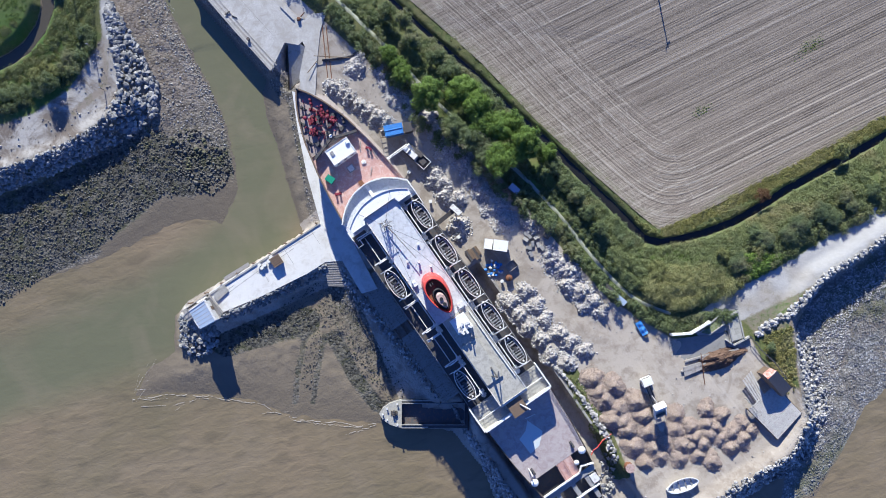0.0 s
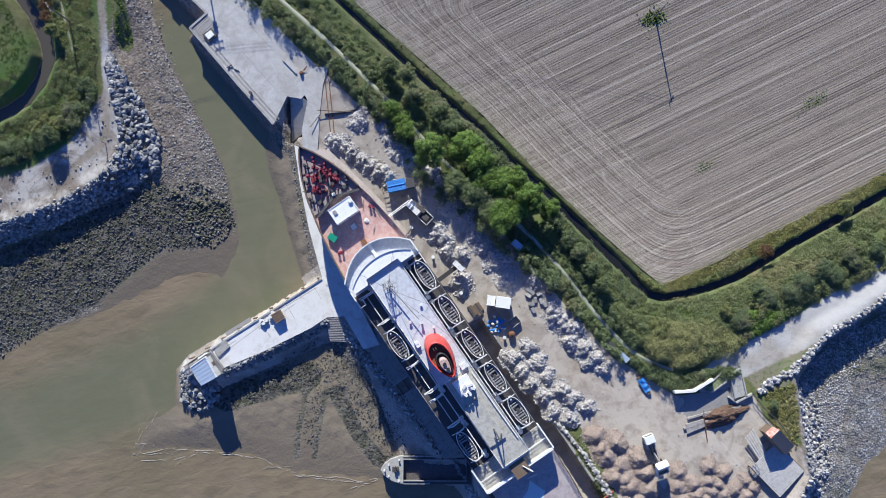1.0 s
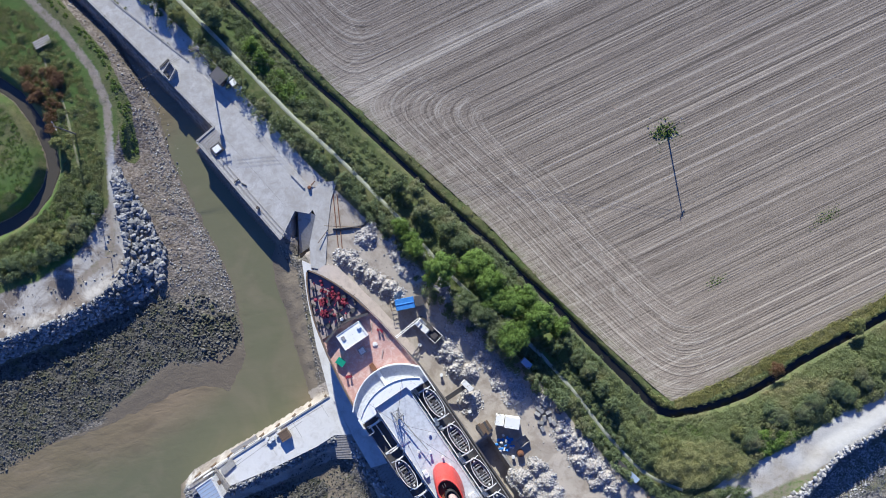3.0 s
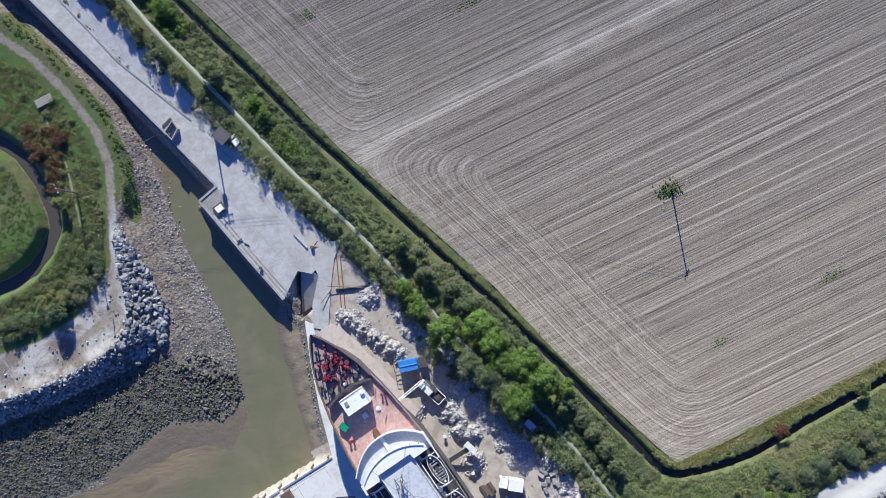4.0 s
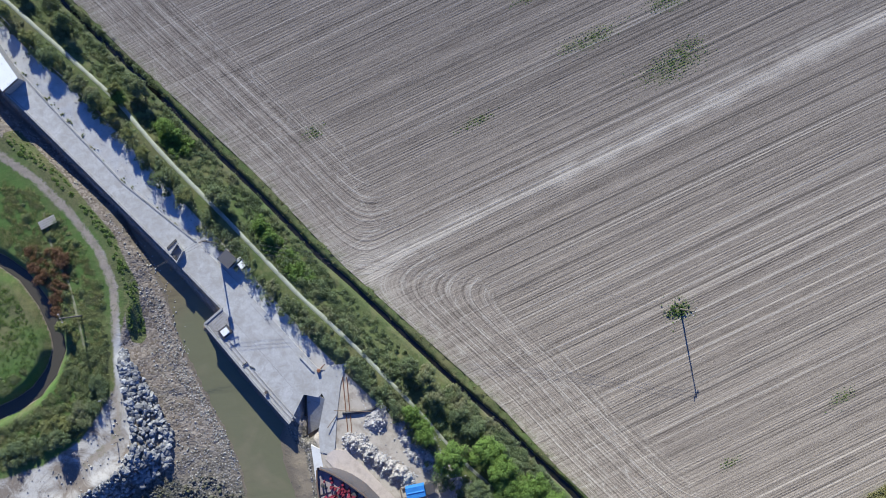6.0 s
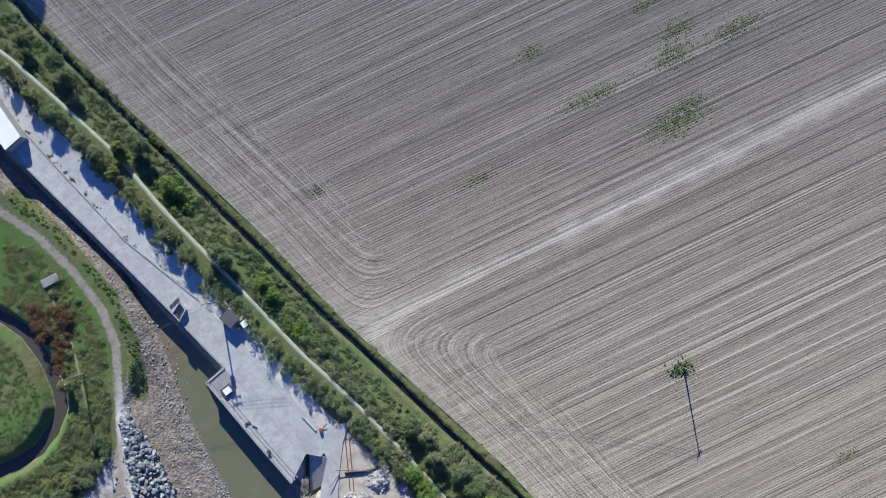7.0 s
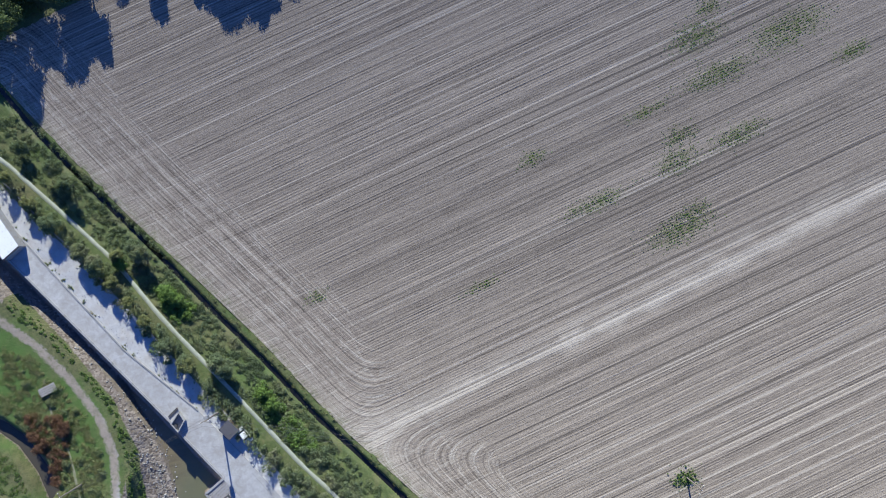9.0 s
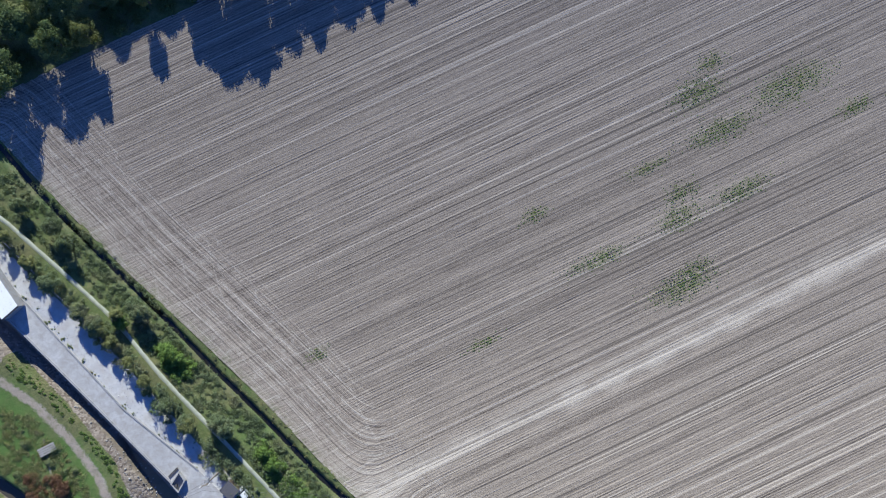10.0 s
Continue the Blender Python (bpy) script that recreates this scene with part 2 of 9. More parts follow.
    def edged(mask, soft=0.12):
        return n.span(n.calc("ADD", mask, n.calc("MULTIPLY", n.calc("SUBTRACT", fine, 0.5), 0.9)), 0.5 - soft, 0.5 + soft)

    c = n.mix(edged(shingle), silt, pebble)
    c = n.mix(edged(gravel), c, dust)
    c = n.mix(edged(grass), c, turf)
    c = n.mix(edged(track), c, lane)
    h = n.calc("ADD", n.calc("MULTIPLY", fine, n.calc("SUBTRACT", 0.6, n.calc("MULTIPLY", gravel, 0.4))), n.calc("MULTIPLY", n.calc("MULTIPLY", shingle, n.calc("ADD", stones, n.calc("MULTIPLY", small, 0.5))), -0.55))
    rough = n.calc("SUBTRACT", 0.93, n.calc("MULTIPLY", wet, 0.4))
    return n.done(c, h, 0.3, rough)


ROW_TURN = radians(-26.0)


def field_material():
    n = Nodes("harrowed_stubble_soil", 0.93, spec=0.2)
    n.bsdf.inputs["Diffuse Roughness"].default_value = 1.0
    head, ring_at, weed = n.attribute("headland", "Fac"), n.attribute("ring", "Fac"), n.attribute("weed", "Fac")
    straw, worn = n.attribute("straw", "Fac"), n.attribute("turning", "Fac")
    speck, clod, blotch = n.noise(4.2, 3, 0.85), n.noise(1.9, 4, 0.75), n.noise(0.035, 4)

    def streaks(along, across, detail=0.0, rough=0.5):
        return n.noise(1.0, detail, rough, n.scaled(along, across, 1, ROW_TURN))

    # drilled rows, each with its own tone for a long way, in bands of several widths
    row, grain, band = streaks(0.007, 2.1, 1.0), streaks(0.12, 2.8, 2, 0.7), streaks(0.003, 0.3, 2.0)
    furrow, pale_row = streaks(0.0045, 1.75), streaks(0.005, 1.5)
    turned = n.tree.nodes.new("ShaderNodeSeparateXYZ")
    n.link(n.scaled(1, 1, 1, ROW_TURN), turned.inputs[0])
    across = turned.outputs[1]
    drift = n.calc("MULTIPLY", n.noise(0.03, 2), 3.0)
    comb = n.calc("SINE", n.calc("ADD", n.calc("MULTIPLY", across, 10.4), drift))
    where = n.tree.nodes.new("ShaderNodeCombineXYZ")
    n.link(n.calc("MULTIPLY", ring_at, 2.3), where.inputs[0])
    n.link(n.calc("MULTIPLY", n.noise(0.03, 2), 2.0), where.inputs[1])
    ring = n.noise(1.0, 2, 0.6, where.outputs[0])
    comb_share = n.span(n.noise(0.11, 4, 0.7), 0.36, 0.62, 0.03, 0.2)
    rows = n.calc("ADD", n.span(row, 0.22, 0.78, 0.1, 0.78), n.calc("MULTIPLY", comb, comb_share))
    rings = n.calc("ADD", n.calc("ADD", n.span(ring, 0.34, 0.66, -0.04, 0.7), n.span(row, 0.3, 0.7, 0, 0.25)), n.calc("MULTIPLY", comb, 0.08))
    lines = n.mix(head, rows, rings)
    tone = n.calc("ADD", n.calc("MULTIPLY", lines, 0.62), n.span(speck, 0.3, 0.7, -0.22, 0.40))
    tone = n.calc("ADD", tone, n.span(grain, 0.3, 0.7, -0.13, 0.13))
    tone = n.calc("ADD", tone, n.span(band, 0.36, 0.64, -0.05, 0.05))
    c = n.mix(n.span(tone, -0.04, 0.9), (0.098, 0.078, 0.062), (0.585, 0.50, 0.40))
    calm = n.span(head, 0, 1, 0.9, 0.12)
    c = n.mix(n.calc("MULTIPLY", n.span(furrow, 0.69, 0.75, 0, 0.75), calm), c, (0.085, 0.072, 0.06))
    c = n.mix(n.calc("MULTIPLY", n.span(pale_row, 0.33, 0.27), n.calc("MULTIPLY", calm, n.span(speck, 0.3, 0.6, 0.2, 0.75))), c, (0.66, 0.585, 0.48))
    c = n.mix(n.span(clod, 0.56, 0.74, 0, 0.5), c, (0.125, 0.105, 0.09))
    c = n.mix(n.span(blotch, 0.5, 0.75, 0, 0.25), c, (0.29, 0.245, 0.20))
    c = n.mix(n.calc("MULTIPLY", head, n.span(n.noise(0.5, 5, 0.75, warp=0.8), 0.55, 0.68, 0, 0.5)), c, (0.56, 0.51, 0.43))
    bits = n.span(n.calc("ADD", n.calc("MULTIPLY", row, 0.6), n.calc("MULTIPLY", speck, 0.4)), 0.4, 0.58, 0.12, 0.95)
    c = n.mix(n.calc("MULTIPLY", straw, bits), c, (0.665, 0.595, 0.49))
    # wheel marks: straight pairs along the headland, and a few that swing across it
    for scale, gap, phase, over, bend, width, clear in ((0.9, 3.1, 0.0, ring_at, 2.0, 0.055, 0.7), (1.3, 2.3, 1.3, ring_at, 4.0, 0.06, 0.5), (1.0, 7.3, 2.1, across, 30.0, 0.03, 0.3), (0.7, 6.7, 0.9, turned.outputs[0], 34.0, 0.03, 0.3)):
        swing = n.calc("MULTIPLY", n.noise(0.012 * scale, 2, 0.5, n.scaled(1, 1, 1, phase)), bend)
        pair = n.calc("FRACT", n.calc("DIVIDE", n.calc("ADD", over, swing), gap))
        thin = n.span(n.calc("ABSOLUTE", n.calc("SUBTRACT", pair, 0.5)), width * 0.4, width * 1.3, 1, 0)
        broken = n.calc("MULTIPLY", n.span(n.noise(0.13 * scale, 5, 0.75), 0.42, 0.56), n.span(speck, 0.35, 0.58, 0.1 * clear, clear))
        c = n.mix(n.calc("MULTIPLY", head, n.calc("MULTIPLY", thin, broken)), c, (0.70, 0.64, 0.54))
    # bunched arcs where the machines turned
    arc = n.calc("FRACT", n.calc("DIVIDE", ring_at, 1.35))
    arc = n.span(n.calc("ABSOLUTE", n.calc("SUBTRACT", arc, 0.5)), 0.06, 0.16, 1, 0)
    c = n.mix(n.calc("MULTIPLY", worn, n.calc("MULTIPLY", arc, n.calc("MULTIPLY", n.span(n.noise(0.16, 4, 0.7), 0.42, 0.6), n.span(speck, 0.35, 0.6, 0.1, 0.65)))), c, (0.64, 0.57, 0.47))
    tufts = n.calc("MULTIPLY", n.span(n.noise(0.5, 5, 0.75), 0.42, 0.6), n.span(grain, 0.38, 0.58, 0.15, 1))
    green = n.calc("MULTIPLY", weed, tufts)
    c = n.mix(n.calc("MULTIPLY", green, 0.85), c, n.mix(n.noise(0.09, 2), (0.205, 0.165, 0.09), (0.125, 0.185, 0.055)))
    h = n.calc("ADD", n.calc("MULTIPLY", lines, 0.6), n.calc("ADD", n.calc("MULTIPLY", clod, 0.5), n.calc("MULTIPLY", speck, 0.35)))
    return n.done(c, h, 0.15)


def water_material():
    n = Nodes("silty_water", 0.16, spec=0.5)
    deep, mid = n.noise(0.018, 4), n.noise(0.05, 3, warp=1.0)
    c = n.mix(n.span(deep, 0.35, 0.65), (0.165, 0.137, 0.082), (0.228, 0.176, 0.114))
    chan = n.attribute("channel", "Fac")
    c = n.mix(n.calc("MULTIPLY", chan, 0.9), c, (0.138, 0.14, 0.082))
    c = n.mix(n.span(mid, 0.5, 0.75, 0, 0.4), c, (0.25, 0.20, 0.14))
    calm = n.span(chan, 0, 1, 1.0, 0.25)
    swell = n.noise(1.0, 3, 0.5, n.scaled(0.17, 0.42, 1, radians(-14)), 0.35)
    # shaded and bright ripple faces are put into the colour along the swell
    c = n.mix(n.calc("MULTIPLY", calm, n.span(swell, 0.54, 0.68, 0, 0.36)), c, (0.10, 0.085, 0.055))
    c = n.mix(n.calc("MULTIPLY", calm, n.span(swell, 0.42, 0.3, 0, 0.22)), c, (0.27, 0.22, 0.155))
    ripple = n.calc("MULTIPLY", calm, n.calc("ADD", swell, n.calc("MULTIPLY", n.noise(0.9, 3), 0.3)))
    return n.done(c, ripple, 0.22)


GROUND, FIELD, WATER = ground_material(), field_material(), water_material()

BULWARK = plain("rust_stained_bulwark", (0.34, 0.26, 0.24), 0.75, 0.2, 1.0, dirt=(0.20, 0.10, 0.07), dirt_share=0.4)
HOUSE_TOP = plain("scuffed_pale_sheathing", (0.55, 0.57, 0.60), 0.7, 0.12, 1.1, 0.02, dirt=(0.40, 0.41, 0.43), dirt_share=0.45)
SAND_TOP = plain("weathered_beige_sheathing", (0.45, 0.43, 0.38), 0.8, 0.15, 0.9, 0.03, dirt=(0.28, 0.27, 0.24), dirt_share=0.5)
AFT_DECK = plain("scuffed_aft_deck", (0.42, 0.37, 0.36), 0.8, 0.16, 0.6, 0.02, dirt=(0.31, 0.25, 0.25), dirt_share=0.5)
PALE_PLATE = plain("pale_plate", (0.55, 0.60, 0.60), 0.6, 0.08, 1.0)

GREY_DECK = plain("weathered_grey_deck", (0.40, 0.39, 0.36), 0.8, 0.15, 0.9, 0.03, dirt=(0.26, 0.25, 0.22), dirt_share=0.4)
ASPHALT = plain("worn_lane", (0.26, 0.255, 0.25), 0.85, 0.2, 0.8, 0.03, dirt=(0.2, 0.19, 0.18), dirt_share=0.3)
TAN_CONCRETE = plain("tan_concrete", (0.53, 0.455, 0.40), 0.85, 0.16, 0.5, 0.03, dirt=(0.40, 0.34, 0.30), dirt_share=0.45)
SILVER_WOOD = plain("bleached_planks", (0.50, 0.48, 0.455), 0.85, 0.2, 1.2, 0.03, dirt=(0.33, 0.30, 0.28), dirt_share=0.35)
MOSS = plain("moss", (0.16, 0.20, 0.07), 0.95, 0.3, 1.5, 0.06, dirt=(0.34, 0.33, 0.28), dirt_share=0.45)
RUSTY_ROOF = plain("rusty_red_roof", (0.48, 0.16, 0.11), 0.7, 0.2, 1.5, dirt=(0.6, 0.52, 0.47), dirt_share=0.5)
DARK_OR_SHADED_ROOF = plain("dark_or_shaded_roof", (0.10, 0.095, 0.10), 0.6, 0.2, 1.5, 0.03)
SCRAP = rocky("rusty_scrap", (0.10, 0.06, 0.042), (0.25, 0.165, 0.12))
PALE_MOUND = plain("rubble_fines", (0.47, 0.43, 0.40), 0.95, 0.2, 1.2, 0.15, dirt=(0.33, 0.29, 0.26), dirt_share=0.4)
SOIL_STONE = rocky("soil_clods", (0.27, 0.20, 0.165), (0.54, 0.46, 0.40))
SCRAP_MOUND = plain("scrap_fines", (0.16, 0.10, 0.07), 0.95, 0.3, 1.2, 0.15)
POLE_WOOD = plain("tarred_pole_wood", (0.20, 0.17, 0.14), 0.85, 0.2, 2)
OLIVE_LEAF = leafy("olive_leaves", (0.14, 0.17, 0.075), (0.255, 0.285, 0.13), (0.31, 0.275, 0.145))
GRASS_LEAF = leafy("bright_grass", (0.09, 0.15, 0.035), (0.17, 0.24, 0.065))
BOULDER = rocky("grey_boulder", (0.13, 0.13, 0.135), (0.40, 0.395, 0.39))
DIM_STONE = rocky("wet_shingle", (0.07, 0.072, 0.075), (0.33, 0.325, 0.32))
GREY_STONE = rocky("shore_stone", (0.17, 0.16, 0.145), (0.52, 0.50, 0.47))
PATH_GRIT = plain("pale_path_grit", (0.36, 0.37, 0.30), 0.92, 0.2, 1.2, 0.04, dirt=(0.26, 0.27, 0.17), dirt_share=0.4)
TRODDEN = plain("trodden_earth", (0.26, 0.25, 0.16), 0.95, 0.25, 1.2, 0.04, dirt=(0.16, 0.18, 0.08), dirt_share=0.45)
FOAM = plain("foam", (0.52, 0.47, 0.40), 0.8, 0.15, 3)
WHITE_CONCRETE = plain("bleached_concrete", (0.64, 0.63, 0.61), 0.85, 0.08, 0.3, 0.03, dirt=(0.50, 0.48, 0.45), dirt_share=0.4)
# ditch water with the bank's shade put into its near-black colour
SHADED_WATER = plain("still_shaded_water", (0.018, 0.018, 0.016), 0.12, 0.2, 0.5, 0.01, spec=0.5)
# brown silty water, darkened in colour for the shade over the west ditch
SHADED_SILT_WATER = plain("still_shaded_silty_water", (0.075, 0.066, 0.05), 0.2, 0.15, 0.3, 0.01, spec=0.5)
FIELD_WEED = leafy("field_weed_leaves", (0.10, 0.165, 0.035), (0.19, 0.29, 0.07))
STRAW_LEAF = leafy("straw_grass_blades", (0.21, 0.20, 0.065), (0.36, 0.34, 0.14), (0.40, 0.36, 0.19))
PALE_LEAF = leafy("pale_olive_leaves", (0.25, 0.245, 0.105), (0.40, 0.39, 0.18))
MARGIN_LEAF = leafy("dry_grass_blades", (0.15, 0.155, 0.06), (0.28, 0.275, 0.12), (0.33, 0.30, 0.17))



# ---- building helpers ----
def part(name, bm, material, parent=None, label=""):
    """Links a bmesh as one mesh object, under a thing or part."""
    me = bpy.data.meshes.new(name)
    bm.to_mesh(me)
    bm.free()
    for m in material if isinstance(material, (list, tuple)) else [material]:
        me.materials.append(m)
    ob = new(name, me)
    ob.parent = parent
    return tagged(ob, label)


def thing(name, m, label, category, group="", kind=""):
    ob = new(name)
    ob.matrix_world = m
    return tagged(ob, label, category, group, kind)


def fast_mesh(name, verts, faces, material, smooth=False):
    me = bpy.data.meshes.new(name)
    v, f = np.asarray(verts, np.float32), np.asarray(faces, np.int32)
    k = f.shape[1]
    me.vertices.add(len(v))
    me.vertices.foreach_set("co", v.ravel())
    me.loops.add(f.size)
    me.loops.foreach_set("vertex_index", f.ravel())
    me.polygons.add(len(f))
    me.polygons.foreach_set("loop_start", np.arange(0, f.size, k, dtype=np.int32))
    me.polygons.foreach_set("loop_total", np.full(len(f), k, np.int32))
    if smooth:
        me.polygons.foreach_set("use_smooth", np.ones(len(f), bool))
    me.update(calc_edges=True)
    me.materials.append(material)
    return me


def attribute(me, name, kind, values):
    a = me.attributes.new(name, kind, "POINT")
    a.data.foreach_set("color" if kind == "FLOAT_COLOR" else "value", np.ascontiguousarray(values, np.float32).ravel())


def reach(line, X, Y, closed=False):
    """Distance to a line, or for a closed one the signed distance (minus inside)."""
    p = np.array(list(line) + ([line[0]] if closed else []), float)
    best, inside = np.full(X.shape, 1e9), np.zeros(X.shape, bool)
    for (ax, ay), (bx, by) in zip(p[:-1], p[1:]):
        dx, dy = bx - ax, by - ay
        k = np.clip(((X - ax) * dx + (Y - ay) * dy) / max(dx * dx + dy * dy, 1e-9), 0, 1)
        best = np.minimum(best, (X - ax - k * dx) ** 2 + (Y - ay - k * dy) ** 2)
        if closed and ay != by:
            inside ^= ((ay > Y) != (by > Y)) & (X < dx * (Y - ay) / dy + ax)
    best = np.sqrt(best)
    return np.where(inside, -best, best) if closed else best


def ease(v, low, high):
    k = np.clip((v - low) / (high - low), 0, 1)
    return k * k * (3 - 2 * k)


_table = np.random.RandomState(7).rand(256, 256)


def rough_map(X, Y, size, seed=0):
    """Smooth value noise from 0 to 1 with bumps of that size."""
    out, amount = 0.0, 0.0
    for k in range(3):
        x, y = X / size * 2 ** k + 17.3 * seed, Y / size * 2 ** k + 9.1 * seed
        i, j = np.floor(x).astype(int), np.floor(y).astype(int)
        u, v = x - i, y - j
        u, v = u * u * (3 - 2 * u), v * v * (3 - 2 * v)
        a, b = _table[i % 256, j % 256], _table[(i + 1) % 256, j % 256]
        c, d = _table[i % 256, (j + 1) % 256], _table[(i + 1) % 256, (j + 1) % 256]
        out = out + 0.5 ** k * ((a * (1 - u) + b * u) * (1 - v) + (c * (1 - u) + d * u) * v)
        amount += 0.5 ** k
    return out / amount


# ---- levels of the plan, in metres ----
SEA, YARD, PLAIN = -1.3, 3.2, 0.0
FAR = 2600.0

# the west bank: crest of the stone armour, its foot, the water's edge
WEST_CREST = [(-FAR, -400), (-300, -40)] + [(-104.1, 22.8), (-90.9, 28.1), (-80.3, 34.4), (-75.3, 40.5), (-77.2, 49.9), (-79.3, 58.1), (-80.0, 63.4)] + [(-79.0, 64.9), (-77.4, 73.4), (-79.3, 81.2), (-84.0, 90.3), (-90.7, 98.1), (-99.9, 106.0), (-107.9, 112.4)] + [(-140, 160), (-FAR, 1500)]
WEST_FOOT = [(-FAR, -460), (-300, -60)] + [(-105.3, 16.4), (-94.6, 20.4), (-78.6, 28.5), (-67.6, 35.2), (-67.0, 43.7), (-70.5, 53.3), (-73.8, 61.5)] + [(-76.2, 65.5), (-74.6, 74.7), (-76.1, 84.0), (-82.2, 94.6), (-90.2, 101.8), (-100.9, 109.7), (-109.2, 115.8)] + [(-140, 165), (-FAR, 1520)]
WEST_WET = [(-FAR, -560), (-300, -90)] + [(-106.2, -9.0), (-98.1, -3.5), (-86.0, 0.5), (-73.8, 5.9), (-65.7, 10.3), (-58.9, 11.7), (-53.2, 10.6), (-49.3, 17.5), (-50.1, 25.0), (-52.3, 34.6), (-56.5, 44.2), (-60.6, 51.9), (-64.8, 59.5), (-67.3, 65.1)] + [(-71.7, 77.5), (-75.8, 84.8), (-84.7, 96.1), (-95.6, 107.5), (-106.4, 116.7), (-110.5, 120.4)] + [(-136, 175), (-FAR, 1560)]

# the east side: quays, pier, dock, sea wall
EAST_CREST = [(-FAR, 1700), (-134, 184)] + [(-108.0, 121.9), (-85.2, 99.9), (-68.4, 83.7), (-56.4, 71.1), (-59.2, 68.4), (-48.7, 56.3), (-41.0, 47.5)] + [(-36.0, 53.7), (-32.5, 51.6), (-33.8, 41.8), (-31.0, 20.4), (-28.3, 10.3), (-57.6, -9.4), (-53.6, -12.9), (-28.3, 0.8), (-22.7, 0.5), (-19.0, -5.4), (-0.5, -30.0), (7.1, -30.3), (8.2, -39.2), (15.9, -53.6), (23.1, -63.7), (40.1, -63.7), (59.8, -56.5), (80.3, -42.9), (84.7, -35.0), (82.8, -27.0), (82.0, -21.9), (81.0, -12.2), (85.2, -6.3), (88.5, -2.4), (94.4, 0.9), (103.4, 7.1), (148.1, 31.6)] + [(FAR, 900), (FAR, FAR), (-FAR, FAR)]
EAST_FOOT = [(-FAR, 1690), (-135, 183)] + [(-109.3, 121.7), (-86.5, 99.4), (-69.5, 83.0), (-57.8, 70.9), (-60.9, 68.1), (-50.0, 55.4), (-41.7, 46.0)] + [(-38.5, 39.7), (-36.9, 32.8), (-34.8, 23.4), (-31.8, 9.6), (-59.4, -8.6), (-62.3, -11.5), (-62.0, -18.5), (-58.7, -21.4), (-54.0, -17.9), (-51.6, -15.3), (-42.0, -9.7), (-30.0, -3.5), (-25.7, -5.4), (-23.0, -9.5), (-19.3, -14.9), (-11.2, -24.9), (-3.2, -33.4), (5.9, -32.3), (6.1, -42.1), (14.1, -54.3), (19.4, -66.5), (42.0, -67.8), (66.2, -57.3), (84.2, -45.6), (88.8, -34.8), (86.4, -24.0), (83.6, -14.4), (87.2, -7.8), (90.4, -4.2), (96.2, -0.8), (105.1, 5.0), (150.1, 29.5)] + [(FAR, 860), (FAR, FAR), (-FAR, FAR)]
EAST_WET = [(-FAR, 1685), (-136, 182)] + [(-110.5, 121.9), (-87.6, 99.3), (-70.3, 82.7), (-58.7, 70.6), (-62.0, 67.8), (-50.7, 54.8), (-42.3, 45.2)] + [(-43.4, 42.2), (-42.0, 35.2), (-39.2, 27.7), (-36.6, 18.2), (-33.7, 9.3), (-32.4, 8.7), (-60.7, -7.9), (-64.2, -11.7), (-63.8, -20.0), (-70.5, -24.5), (-73.4, -30.5), (-65.4, -29.7), (-54.5, -30.3), (-45.1, -31.6), (-35.6, -35.5), (-24.8, -36.4), (-15.4, -37.2), (2.2, -38.8), (10.2, -48.0), (15.6, -65.3), (42.4, -70.6), (85.5, -58.0), (88.5, -54.9), (95.1, -43.9), (100.7, -33.2), (105.9, -29.2), (151.2, -3.5)] + [(FAR, 700), (FAR, FAR), (-FAR, FAR)]

# the field, the ditch and lanes
FIELD_EDGE = [(-111.6, 162.6), (-105.0, 155.8), (-94.1, 144.8), (-80.6, 131.7), (-64.4, 117.2), (-48.9, 102.9), (-35.3, 88.8), (-28.6, 82.2), (-1.6, 58.7), (8.9, 49.3), (22.4, 35.1), (35.9, 22.4), (46.6, 12.9), (51.6, 8.9), (56.8, 10.6), (70.3, 17.5), (83.9, 24.2), (106.8, 36.8), (152.1, 60.8)]
FIELD_AREA = FIELD_EDGE + [(420, 190), (420, 420), (60, 420), (-67.0, 194.6), (-85.2, 186.0), (-98.4, 179.6), (-112.6, 172.2)]
DITCH = [(-113.0, 162.2), (-108.7, 157.4), (-101.8, 149.7), (-95.7, 143.5), (-84.8, 133.2), (-72.6, 121.7), (-60.4, 109.6), (-48.9, 98.8), (-35.4, 85.1), (-28.6, 79.4), (-2.9, 55.7), (9.0, 45.3), (15.7, 38.5), (23.9, 31.3), (29.3, 25.7), (36.0, 19.1), (44.1, 11.1), (48.1, 7.0), (52.1, 5.9), (56.2, 6.6), (63.0, 8.4), (69.7, 10.9), (75.2, 14.0), (82.0, 18.4), (96.7, 26.4), (105.9, 31.4), (151.3, 55.6)]
WEST_DITCH = [(-128.7, 92.6), (-107.7, 82.5), (-103.2, 79.4), (-98.4, 73.1), (-95.4, 66.6), (-94.5, 62.4), (-96.1, 57.4), (-99.5, 52.6), (-103.3, 49.9), (-106.8, 48.2), (-122.2, 41.5)]
FOOTPATH = [(-116.7, 150.9), (-108.8, 143.2)] + [(-109.7, 144.8), (-95.1, 132.1), (-82.4, 120.8), (-71.0, 107.9), (-55.1, 92.2), (-37.2, 73.9)] + [(-36.3, 73.5), (-23.8, 62.1), (-15.9, 54.2)] + [(-10.8, 49.3), (-0.2, 37.5), (18.4, 21.8), (28.3, 11.4), (32.9, 4.9), (42.1, -5.5)] + [(47.1, -8.7), (55.0, -11.4), (68.2, -8.1), (70.9, -5.4), (84.2, 2.5), (103.9, 11.8), (148.4, 34.4)]
TRACK = [(62.1, -13.3), (68.5, -8.9), (77.0, -4.9), (84.0, -1.1), (91.0, 3.6), (98.5, 8.6), (148.0, 36.0)]
